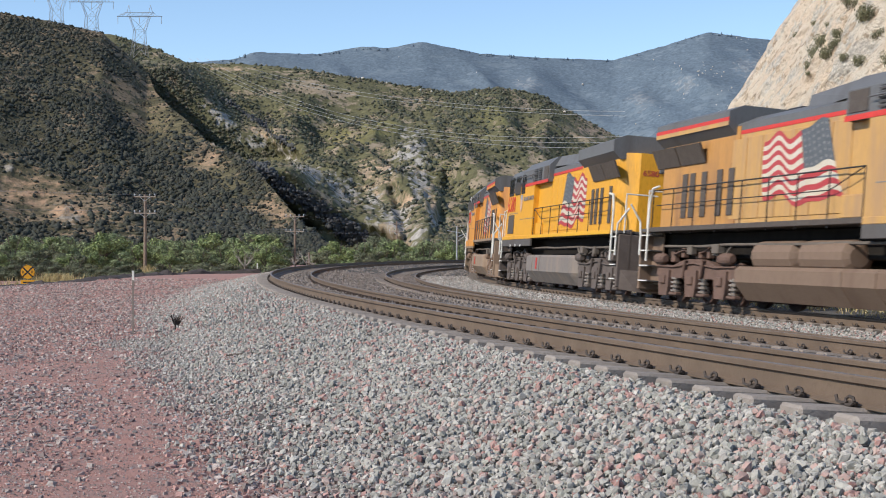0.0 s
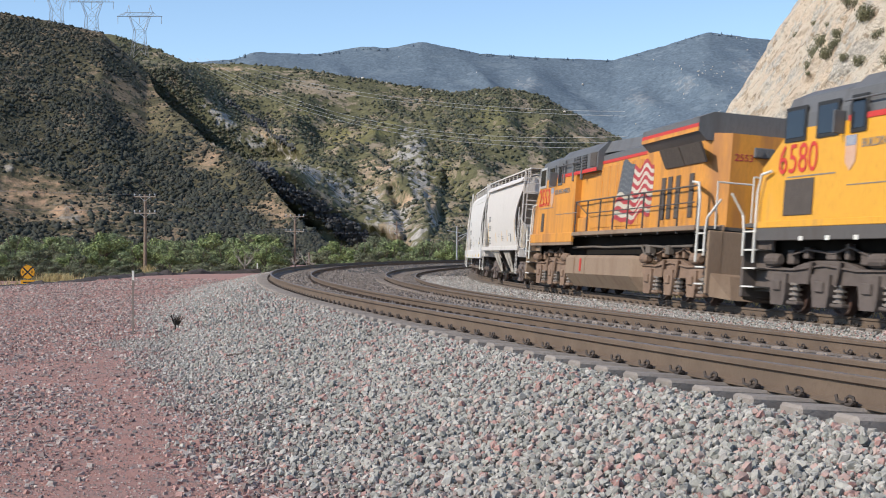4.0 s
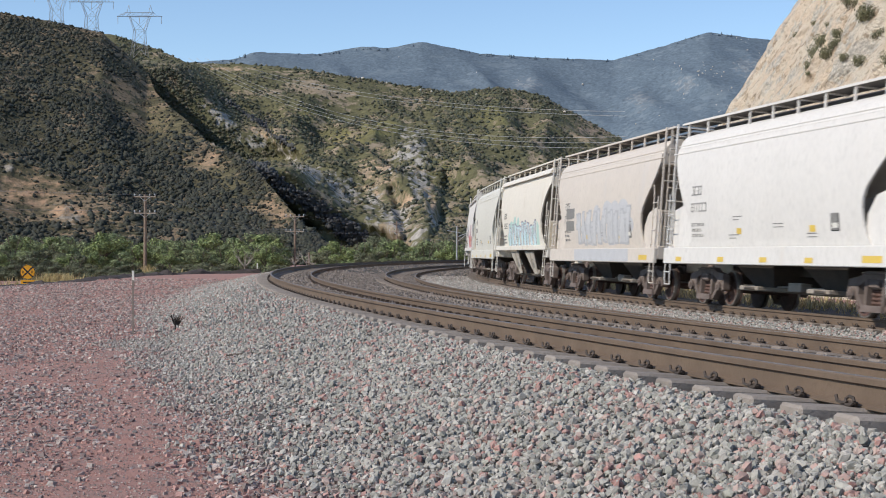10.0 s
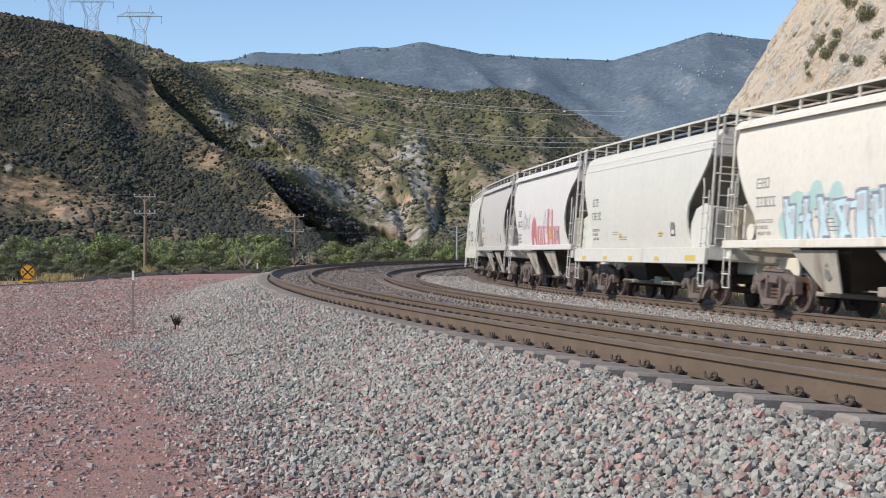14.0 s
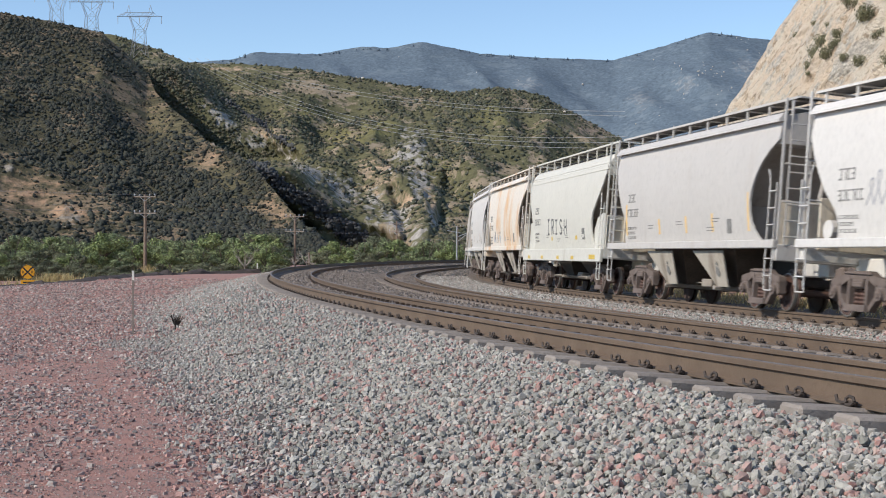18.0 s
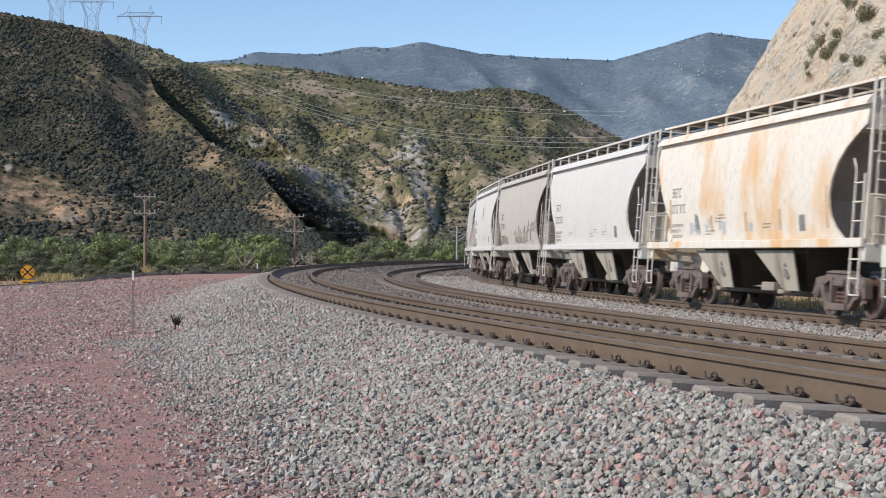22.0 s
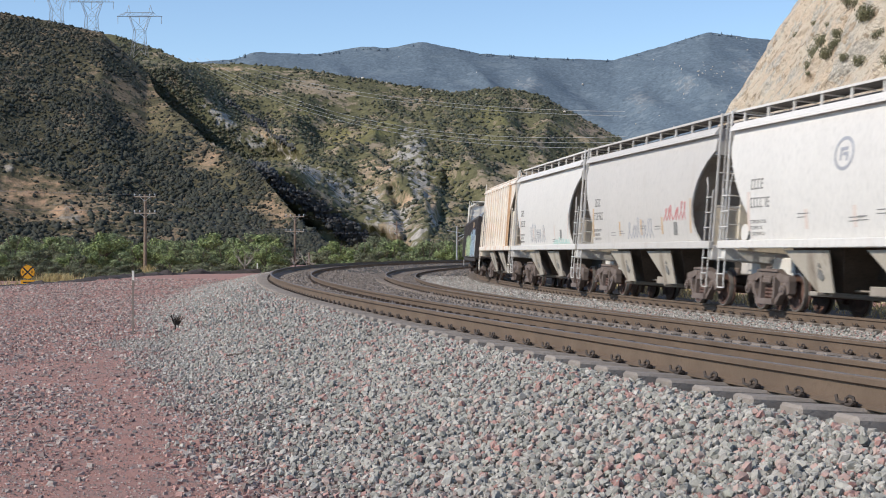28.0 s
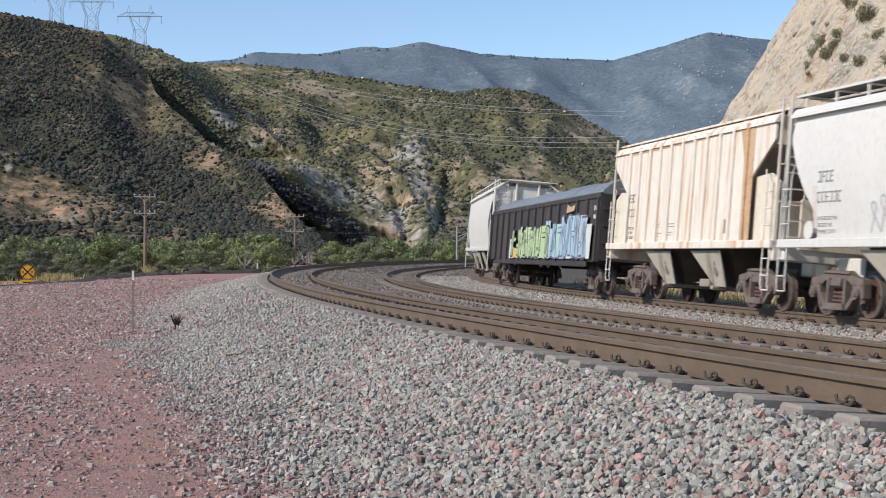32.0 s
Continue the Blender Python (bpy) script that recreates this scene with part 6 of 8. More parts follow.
# ---------------------------------------------------------------- locomotives; the cab lies at -x
def loco_truck(car, x, material):
    def frame_side():
        """A cast frame with a humped top and three pedestal legs."""
        g = Geo()
        g.prism([(-2.7, 0.70), (-2.6, 0.90), (-2.2, 0.96), (-1.5, 0.90), (-0.95, 1.02), (-0.4, 1.08), (0.4, 1.08), (0.95, 1.02), (1.5, 0.90), (2.2, 0.96), (2.6, 0.90), (2.7, 0.70), (2.2, 0.60), (-2.2, 0.60)], -0.09, 0.09)
        for dx in (-1.85, 0, 1.85):
            g.prism([(dx - 0.52, 0.80), (dx + 0.30, 0.80), (dx + 0.28, 0.36), (dx + 0.22, 0.14), (dx - 0.34, 0.14), (dx - 0.40, 0.45)], -0.15, 0.06)
            g.box(dx - 0.22, dx + 0.10, -0.20, -0.14, 0.44, 0.66, 0.02)
            g.box(dx + 0.30, dx + 0.78, -0.12, 0.06, 0.16, 0.24, 0.02)
        g.pipe([(-2.6, -0.12, 0.90), (-1.3, -0.12, 0.88), (0.0, -0.12, 0.98), (1.3, -0.12, 0.88), (2.6, -0.12, 0.90)], 0.028, 6)
        for dx in (-0.55, 0.6):
            g.rod((dx, -0.16, 0.6), (dx + 0.12, -0.16, 1.05), 0.05, 8)
        for dx, w, z0, z1 in ((-1.62, 0.14, 1.0, 1.3), (-0.95, 0.1, 1.12, 1.36), (0.1, 0.2, 1.1, 1.28), (0.72, 0.08, 1.1, 1.42), (1.42, 0.16, 1.0, 1.24)):
            g.box(dx - w, dx + w, -0.05, 0.1, z0, z1, 0.02)
        g.pipe([(-1.5, -0.06, 1.2), (-0.8, -0.08, 1.3), (0.2, -0.04, 1.22), (0.9, -0.08, 1.34), (1.6, -0.06, 1.18)], 0.025, 6)
        return g

    def brake_cylinder():
        return Geo().rod((-0.22, 0, 0), (0.22, 0, 0), 0.14, 12).rod((0.22, 0, 0), (0.32, 0, 0), 0.14, 12, 0.08).rod((-0.32, 0, 0), (-0.22, 0, 0), 0.08, 12, 0.14)

    def coil(dx):
        g = Geo()
        for k in range(4):
            g.rod((dx, 0, 0.25 + 0.105 * k), (dx, 0, 0.30 + 0.105 * k), 0.135, 10)
            g.rod((dx, 0, 0.30 + 0.105 * k), (dx, 0, 0.355 + 0.105 * k), 0.075, 8)
        return g
    for sd in (-1, 1):
        part("truck_frame", frame_side, material, car, key="loco_frame", at=pose(x, sd * 1.12, 0, 0, 0, 0 if sd < 0 else 180))
        for dx in (-2.15, 2.15):
            part("brake_cylinder", brake_cylinder, material, car, key="brake_cylinder", at=pose(x + dx, sd * 1.27, 1.08))
        for dx in (-1.31, 0.54, 2.39):
            part("coil_spring", lambda: coil(0), COILM, car, "pale spring coils, lit edges put into their colour", key="coil", at=pose(x - sd * dx, sd * 1.14, 0))
    part("truck_bolster", lambda: Geo().box(-2.3, 2.3, -0.6, 0.6, 0.6, 1.2, 0.05), DARKF, car, key="loco_bolster", at=pose(x, 0, 0))
    for dx in (-1.85, 0, 1.85):
        w = part("wheelset", wheelset_geo(0.52), WHEELM, car, key="loco_wheelset", at=pose(x + dx, 0, 0.52))
        wheels.append((w, car, x + dx, 0.52))


def flag(car, x0, z0, w, h, side, y):
    """A waving striped flag with its starred field towards the cab (-x)."""
    def wave(a, b):
        x = x0 + w * a + 0.10 * h * math.sin(b * 2.2) - 0.5 * h * (1 - b) * (1 - a)
        z = z0 + h * b + (0.09 * h * math.sin(a * 9.0 + 0.4) + 0.05 * h * math.sin(a * 19)) * (0.4 + 0.6 * a) - 0.13 * h * a * b + 0.10 * h * (1 - a) * (b - 0.6)
        return x, z

    def strip(g, a0, a1, b0, b1, d, k=18):
        ring = []
        for i in range(k + 1):
            p = a0 + (a1 - a0) * i / k
            (xa, za), (xb, zb) = wave(p, b0), wave(p, b1)
            ring.append([(xa, y, za), (xb, y, zb), (xb, y + side * d, zb), (xa, y + side * d, za)])
        return g.loft(ring)
    for j in range(13):
        b0, b1 = 1 - (j + 1) / 13, 1 - j / 13
        part("flag_stripe", strip(Geo(), 0.4 if j < 7 else 0.0, 1.0, b0, b1, 0.005), FLAGRED if j % 2 == 0 else FLAGWHITE, car)
    part("flag_field", strip(Geo(), 0.0, 0.4, 1 - 7 / 13, 1.0, 0.005, 8), FLAGBLUE, car)
    star = Geo()
    for j in range(6):
        for i in range(6):
            a, b = 0.03 + 0.062 * i, 1 - 7 / 13 + 0.03 + 0.085 * j
            strip(star, a, a + 0.02, b, b + 0.03, 0.008, 1)
    tagged(part("star_field", star, STARS, car), kind="stuff")


def locomotive(u0, u1, turned, yellow, tank_paint, truck_paint, number, label, fence):
    half = (u1 - u0) / 2
    car = thing("locomotive", label, "locomotive", "diesel locomotives")
    H = half
    well = tank_paint if truck_paint in (BROWNTRUCK, RUSTTRUCK) else ENGTRUCK
    # frame and deck
    part("frame", Geo().box(-H + 0.15, H - 0.15, -0.95, 0.95, 1.12, 1.76, 0.03), FRAMESHADE, car)
    for sd in (-1, 1):
        part("side_sill", Geo().box(-H + 0.9, -2.2 if turned else -3.0, -0.04, 0.04, 1.47, 1.57 if number == "2553" else 1.74, 0.01), SILL if number != "2553" else BROWNTANK, car, at=pose(0, sd * 1.5, 0))
        part("cab_base", Geo().box(-H + 0.9, -2.2 if turned else -3.0, -0.045, 0.04, 1.57 if number == "2553" else 1.74, 1.88, 0.01), yellow, car, at=pose(0, sd * 1.5, 0))
        part("deck_stripe", Geo().box(-2.2 if turned else -3.0, H - 0.9, -0.045, 0.04, 1.76, 1.88, 0.01), GRILLE if turned else (BROWNTANK if number == "2553" else DECKYELLOW), car, at=pose(0, sd * 1.5, 0))
    part("deck", Geo().box(-H + 0.1, H - 0.1, -1.47, 1.47, 1.78, 1.86), SILL, car)
    if number == "6580":
        for x in (-7.2, -6.1, -5.0):
            part("sill_mark", lambda: Geo().box(-0.09, 0.09, -0.005, 0.002, 1.46, 1.55), RAILWHITE, car, "small white square", key="sill_mark", at=pose(x, -1.542, 0))
    # fuel tank between the trucks
    tk = [(-1.45, 0.56), (-1.12, 0.17), (1.12, 0.17), (1.45, 0.56), (1.45, 1.06), (1.36, 1.15), (-1.36, 1.15), (-1.45, 1.06)]
    if turned:               # a lower tank, with the air reservoirs lying on it
        tk = [(y, min(z, 0.92)) for y, z in tk[:4]] + [(1.45, 0.84), (1.36, 0.92), (-1.36, 0.92), (-1.45, 0.84)]
    part("fuel_tank", Geo().loft([[(x, y * k, 0.7 + (z - 0.7) * (0.6 + 0.4 * k)) for y, z in tk] for x, k in ((-4.25, 0.72), (-3.85, 1.0), (3.7, 1.0), (4.15, 0.72))]), tank_paint, car)
    part("tank_strap", Geo().section([(y * 1.012, z) for y, z in tk], -2.75, -2.67).section([(y * 1.012, z) for y, z in tk], -1.4, -1.32), tank_paint, car)
    part("fuel_gauge", Geo().box(-1.95, -1.8, -1.475, -1.44, 0.64, 1.04, 0.005), RED, car, "red fuel level plate")
    if turned:
        for x0 in (0.95, -1.35):
            for sd in (-1, 1):
                part("air_reservoir", lambda: Geo().rod((0, 0, 0), (1.9, 0, 0), 0.34, 14).rod((-0.08, 0, 0), (0, 0, 0), 0.2, 14, 0.34).rod((1.9, 0, 0), (1.98, 0, 0), 0.34, 14, 0.2), tank_paint, car, key="reservoir_tank", at=pose(x0, sd * 1.12, 1.16))
    for sd in (-1, 1):
        part("air_pipe", lambda: Geo().pipe([(-3.6, 0, 1.4), (-1.0, 0, 1.42), (0.4, 0.05, 1.40), (4.6, 0, 1.42), (6.2, 0, 1.38), (8.6, 0, 1.4)], 0.035, 6).pipe([(4.4, -0.05, 1.42), (4.7, -0.05, 1.2), (5.4, 0, 1.18)], 0.03, 6)
             .box(4.9, 5.3, -0.1, 0.1, 1.2, 1.42, 0.02).box(6.6, 6.9, -0.08, 0.08, 1.18, 1.42, 0.02), UNDER, car, key="air_pipe", at=pose(0, sd * 1.3, 0))
    # nose, cab and equipment cabinet
    n0, c0, c1 = -H + 0.35, -8.15, -5.6
    c2, c3 = (-2.2, -1.2) if turned else (-3.0, -0.5)
    part("nose", Geo().loft([[(n0, -1.1, 1.86), (n0, 1.1, 1.86), (n0, 1.05, 2.85), (n0, -1.05, 2.85)],
                             [(n0 + 0.25, -1.4, 1.86), (n0 + 0.25, 1.4, 1.86), (n0 + 0.25, 1.35, 3.05), (n0 + 0.25, -1.35, 3.05)],
                             [(c0, -1.5, 1.86), (c0, 1.5, 1.86), (c0, 1.5, 3.72), (c0, -1.5, 3.72)]]), yellow, car)
    low = [(-1.52, 1.86), (1.52, 1.86), (1.52, 3.76), (-1.52, 3.76)]
    part("cab", Geo().section(low, c0, c1), yellow, car)
    roof_sec = [(-1.52, 3.76), (1.52, 3.76), (1.52, 4.05), (1.40, 4.42), (0.95, 4.64), (-0.95, 4.64), (-1.40, 4.42), (-1.52, 4.05)]
    part("cab_roof", Geo().section(roof_sec, c0 - 0.1, c1), GREY, car)
    part("cabinet", Geo().section(low, c1, c2), yellow, car)
    up_sec = [(-1.5, 3.76), (1.5, 3.76), (1.5, 4.35), (1.2, 4.66), (-1.2, 4.66), (-1.5, 4.35)]
    part("cabinet_top", Geo().section(up_sec, c1, c3), GREY, car)
    part("blower_box", Geo().loft([[(c3, -1.3, 4.3), (c3, 1.3, 4.3), (c3, 1.1, 4.68), (c3, -1.1, 4.68)], [(c3 + 3.0, -0.9, 4.3), (c3 + 3.0, 0.9, 4.3), (c3 + 3.0, 0.8, 4.66), (c3 + 3.0, -0.8, 4.66)]]), GREY, car)
    for sd in (-1, 1):
        face = lambda x, y=1.53: pose(x, sd * y, 0, 0, 0, 0 if sd < 0 else 180)
        part("cab_stripe", Geo().box(c1, c3, -0.012, 0.004, 3.74, 3.85), RED, car, "red stripe", at=pose(0, sd * 1.526, 0))
        for k, (x, w2) in enumerate(((-7.75, 0.46), (-6.4, 0.45), (-5.2, 0.3))):
            w = part("cab_window", Geo().box(-w2, w2, -0.02, 0.01, 3.5, 4.22, 0.0), BLACK if number != "2553" else (PALEFRAME if k == 0 else GREY), car, at=face(x))
            part("pane", Geo().box(-w2 + 0.08, w2 - 0.08, -0.03, -0.015, 3.58, 4.14), GLASS, w)
        part("sunshade", Geo().box(-8.3, -7.2, -0.22, 0.22, 4.2, 4.23), GREY, car, at=pose(0, sd * 1.6, 0, 12 * sd, 0, 0))
        part("mirror", Geo().box(-0.02, 0.02, -0.25, 0.0, 3.5, 3.95, 0.01), GREY, car, at=face(-5.75))
        for k, (x, w2) in enumerate(((c3 - 2.4, 0.26), (c3 - 1.6, 0.26), (c3 - 0.5, 0.38))):
            gr = part("cabinet_louvre", Geo().box(-w2, w2, -0.015, 0.01, 3.9, 4.32), GRILLE if k == 2 else BLACK, car, at=face(x, 1.505))
            for j in range(5 if k < 2 else 0):
                part("louvre_slat", lambda: Geo().box(-0.28, 0.28, -0.05, -0.005, -0.02, 0.02), GREY, gr, key="slat", at=pose(0, 0, 3.94 + 0.085 * j, 30, 0, 0))
        part("roof_rail", Geo().rod((-5.6, 0, 4.12), (-2.3, 0, 4.12), 0.02, 6).rod((-4.8, 0, 4.12), (-4.8, 0.1, 3.8), 0.016, 6).rod((-3.2, 0, 4.12), (-3.2, 0.1, 3.8), 0.016, 6), GREY, car, at=face(0, 1.62) if sd < 0 else pose(0, 1.62, 0))
        if number == "2553":
            for x in (-4.6, -3.4, -2.3):
                part("roof_post", lambda: Geo().box(-0.06, 0.06, -0.05, 0.02, 3.55, 4.3, 0.01), GREY, car, key="roof_post", at=face(x, 1.52))
        part("cab_door", Geo().box(-0.62, 0.62, -0.014, 0.01, 1.98, 2.72, 0.004) if number == "6580" else Geo().box(-0.18, 0.18, -0.014, 0.01, 1.95, 2.6, 0.004), GRILLE, car, "grey locker door", at=face(-7.45))
        part("door_seam", Geo().box(-8.0, -6.0, -0.005, 0.002, 2.76, 2.785).box(-5.5, -2.6, -0.005, 0.002, 2.5, 2.52), MARK, car, at=pose(0, sd * 1.526, 0))
    # engine hood
    hood = [(-1.32, 1.86), (1.32, 1.86), (1.32, 4.02), (-1.32, 4.02)]
    part("engine_hood", Geo().section(hood, c2, 4.6), yellow, car)
    part("hood_roof", Geo().section([(-1.32, 4.02), (1.32, 4.02), (1.32, 4.2), (0.85, 4.42), (-0.85, 4.42), (-1.32, 4.2)], c3, 4.6), GREY, car)
    part("exhaust_stack", Geo().box(-0.4, 0.4, -0.35, 0.35, 4.5, 4.72, 0.03), BLACK, car, at=pose(3.6, 0, -0.1))
    part("horn", Geo().rod((0, 0, 4.66), (0, 0, 4.82), 0.03, 6).rod((-0.25, 0.06, 4.84), (0.2, 0.06, 4.84), 0.03, 8, 0.09).rod((-0.25, -0.08, 4.84), (0.25, -0.08, 4.84), 0.03, 8, 0.09), GREY, car, at=pose(-6.6, 0, -0.02))
    part("air_conditioner", Geo().box(-5.4, -4.3, -0.5, 0.5, 4.62, 4.8, 0.05), GREY, car)
    rad0, rad1 = 4.2, H - 0.75
    part("radiator_cab", Geo().loft([[(x, -w, 1.86), (x, w, 1.86), (x, w, 4.15), (x, -w, 4.15)] for x, w in ((rad0, 1.34), (rad1 - 0.45, 1.34), (rad1, 0.8))]), SOOTYELLOW if turned else yellow, car)
    wing = [(-1.34, 3.96), (1.34, 3.96), (1.56, 4.17), (1.56, 4.50), (1.2, 4.66), (-1.2, 4.66), (-1.56, 4.50), (-1.56, 4.17)]
    part("rear_roof", Geo().section([(-1.34, 4.15), (1.34, 4.15), (1.34, 4.35), (0.8, 4.55), (-0.8, 4.55), (-1.34, 4.35)], rad1 - 1.25, rad1 - 0.45), GREY, car)
    for sd in (-1, 1):
        part("rear_stripe", Geo().box(rad1 - 1.25, rad1 - 0.45, -0.012, 0.004, 4.09, 4.18), RED, car, at=pose(0, sd * 1.345, 0))
        if number:
            if sd < 0:
                lettering(car, number, rad1, 3.3, 0.24, FLAGRED, 0, "rear_number").matrix_basis = pose(rad1 + 0.006, -0.72, 3.5, 90, 0, 90)
    part("radiator_wing", Geo().section(wing, rad0 + 0.2, rad1 - 0.3), GREY, car, "grey overhanging radiator wing")
    for sd in (-1, 1):
        if number != "6580":
            part("wing_stripe", Geo().box(rad0 + 0.2, rad1 - 0.3, -0.012, 0.004, 4.27, 4.36), RED, car, at=pose(0, sd * 1.565, 0))
            part("wing_fascia", Geo().box(rad0 + 0.2, rad1 - 0.3, -0.014, 0.004, 4.165, 4.268), yellow, car, at=pose(0, sd * 1.565, 0))
        part("hood_stripe", Geo().box(c3, rad0 + 0.2, -0.012, 0.004, 3.95, 4.04), RED, car, at=pose(0, sd * 1.325, 0))
        part("radiator_screen", Geo().loft([[(0.15, -0.03, 3.42), (1.75, -0.03, 3.42), (1.75, 0.01, 3.42), (0.15, 0.01, 3.42)], [(0.15, -0.24, 3.88), (1.75, -0.24, 3.88), (1.75, -0.18, 3.9), (0.15, -0.18, 3.9)]])
             .loft([[(1.82, -0.03, 3.42), (3.4, -0.03, 3.42), (3.4, 0.01, 3.42), (1.82, 0.01, 3.42)], [(1.82, -0.24, 3.88), (3.4, -0.24, 3.88), (3.4, -0.18, 3.9), (1.82, -0.18, 3.9)]]), GRILLE, car, at=pose(rad1 - 3.5, sd * 1.35, 0, 0, 0, 0) if sd < 0 else pose(rad1 + 0.05, 1.35, 0, 0, 0, 180))
        for k, x in enumerate((6.0, 6.55, 7.2, 8.3) if not turned else (7.4, 6.9, 6.15, 5.2, 4.5)):
            part("hood_door", lambda: Geo().box(-0.16, 0.16, -0.02, 0.01, 2.1, 3.2, 0.006), GRILLE, car, key=("hood_door",), at=pose(x, sd * 1.35, 0, 0, 0, 0 if sd < 0 else 180))
        for k in range(7):
            x = -0.8 + 0.83 * k
            part("hood_panel", lambda: Geo().box(-0.39, 0.39, -0.018, 0.01, 2.0, 3.85, 0.008), yellow, car, key=("hood_panel",), at=pose(x, sd * 1.325, 0, 0, 0, 0 if sd < 0 else 180))
        part("battery_box", Geo().box(c2 + 0.1, c2 + 1.2, -0.2, 0.2, 1.88, 2.35, 0.03), yellow, car, at=pose(0, sd * 1.2, 0))
        flag(car, *((-0.3, 2.35, 3.0, 1.5) if turned else (1.75, 2.2, 3.1, 1.6)), sd, sd * 1.345)
        # railing along the walkway
        rail = Geo()
        r0 = c2 + 0.1
        rail.rod((r0, 0, 2.85), (H - 0.9, 0, 2.85), 0.024 if fence else 0.017, 6)
        rail.rod((r0, 0, 2.85), (r0 + 1.4, 0, 2.45), 0.014, 6)
        rail.rod((r0 + 1.4, 0, 2.45), (H - 1.2, 0, 2.45), 0.016 if fence else 0.012, 6)
        part("handrail", rail, SILL if fence else BLACK, car, at=pose(0, sd * 1.48, 0))
        for k in range(9):
            x = r0 + (H - 0.95 - r0) * k / 8
            part("stanchion", lambda: Geo().box(-0.02, 0.02, -0.022, 0.022, 1.7, 2.86) if fence else Geo().box(-0.011, 0.011, -0.012, 0.012, 1.7, 2.86), SILL if fence else BLACK, car, key=("stanchion", fence), at=pose(x, sd * 1.48, 0))
        for en in (-1, 1):
            part("step_rail", lambda: Geo().pipe([(0, 0, 1.0), (0, 0, 2.5), (-0.15, 0, 2.9), (-0.6, 0, 2.95)], 0.032, 8).pipe([(0.55, 0, 1.15), (0.55, 0, 1.7), (0.65, -0.0, 2.05), (0.65, 0.3, 2.5)], 0.028, 8),
                 RAILWHITE, car, "white handrail", key="step_rail", at=pose(en * (H - 0.75), sd * 1.5, 0) if en > 0 else pose(-H + 0.75, sd * 1.5, 0, 0, 0, 180))
            st = Geo()
            st.box(-0.45, 0.45, -0.02, 0.02, 0.4, 1.9, 0.0)
            part("step_well", st, well, car, at=pose(en * (H - 0.5), sd * 1.1, 0))
            for k in range(4):
                part("step_tread", lambda: Geo().box(-0.42, 0.42, -0.4, 0.0, -0.03, 0.0), SILL, car, key="tread", at=pose(en * (H - 0.5), sd * 1.46, 0.5 + 0.4 * k, 0, 0, 0) if sd > 0 else pose(en * (H - 0.5), -1.06, 0.5 + 0.4 * k))
                part("tread_edge", lambda: Geo().box(-0.3, 0.3, -0.01, 0.01, -0.035, 0.0), RAILWHITE, car, key="tread_edge", at=pose(en * (H - 0.5), sd * 1.475, 0.5 + 0.4 * k))
    # ends
    for en in (-1, 1):
        rot = 0 if en > 0 else 180
        part("pilot", Geo().box(-0.12, 0.0, -1.45, 1.45, 0.25, 1.75, 0.02).loft([[(0, -1.35, 0.2), (0, 1.35, 0.2), (0, 1.35, 0.75), (0, -1.35, 0.75)], [(0.3, -0.9, 0.15), (0.3, 0.9, 0.15), (0.12, 0.9, 0.7), (0.12, -0.9, 0.7)]]), well, car, at=pose(en * (H - 0.05), 0, 0, 0, 0, rot))
        part("coupler", coupler_geo, TRUCKM, car, key="coupler", at=pose(en * (H - 0.1), 0, 0, 0, 0, rot))
        for sd in (-1, 1):
            part("end_rail", lambda: Geo().rod((0, 0.4, 2.9), (0, 1.3, 2.9), 0.022, 6).rod((0, 1.3, 1.8), (0, 1.3, 2.92), 0.022, 6), RAILWHITE, car, key="end_rail", at=pose(en * (H - 0.1), 0, 0, 0, 0, 0 if sd > 0 else 180))
        loco_truck(car, en * (H - 3.45), truck_paint)
    part("end_headlight", Geo().box(0, 0.08, -0.25, 0.25, 3.6, 3.85, 0.02).rod((0.06, -0.12, 3.72), (0.11, -0.12, 3.72), 0.09, 10).rod((0.06, 0.12, 3.72), (0.11, 0.12, 3.72), 0.09, 10), GREY, car, at=pose(rad1, 0, 0))
    if number:
        nx, sx = (-8.3, -6.25) if number == "2553" else (-8.45, -5.45)
        for sd in (-1, 1):
            lettering(car, number, nx if sd < 0 else nx + 1.9, 2.86, 0.86, RED, sd * 1.532, "road_number", sd > 0)
            lettering(car, "BUILDING AMERICA", sx + 0.4 if sd < 0 else sx + 2.6, 3.2, 0.235, MARK, sd * 1.53, "slogan", sd > 0)
            g = Geo()
            g.prism([(-0.2, 2.95), (0.0, 2.78), (0.2, 2.95), (0.2, 3.28), (-0.2, 3.28)], -0.006, 0.002)
            part("shield_emblem", g, EMBLEM, car, at=pose(sx, sd * 1.53, 0, 0, 0, 0 if sd < 0 else 180))
            part("emblem_band", Geo().box(-0.2, 0.2, -0.009, 0.002, 3.26, 3.46), EMBLUE, car, at=pose(sx, sd * 1.53, 0, 0, 0, 0 if sd < 0 else 180))
    train.append((car, (u0 + u1) / 2, half, turned))
    return car


def locomotives():
    locomotive(163.4, 183.8, 180, OLDYELLOW, RUSTTANK, RUSTTRUCK, "", "faded yellow diesel locomotive with a striped flag", False)
    locomotive(141.3, 161.6, 0, YELLOW, TANKM, ENGTRUCK, "6580", "bright yellow diesel locomotive with grey roof and flag", False)
    locomotive(119.1, 139.5, 0, DIRTYELLOW, BROWNTANK, BROWNTRUCK, "2553", "dusty yellow diesel locomotive with grey roof and flag", True)


locomotives()
hoppers()
gondola(-71.7)


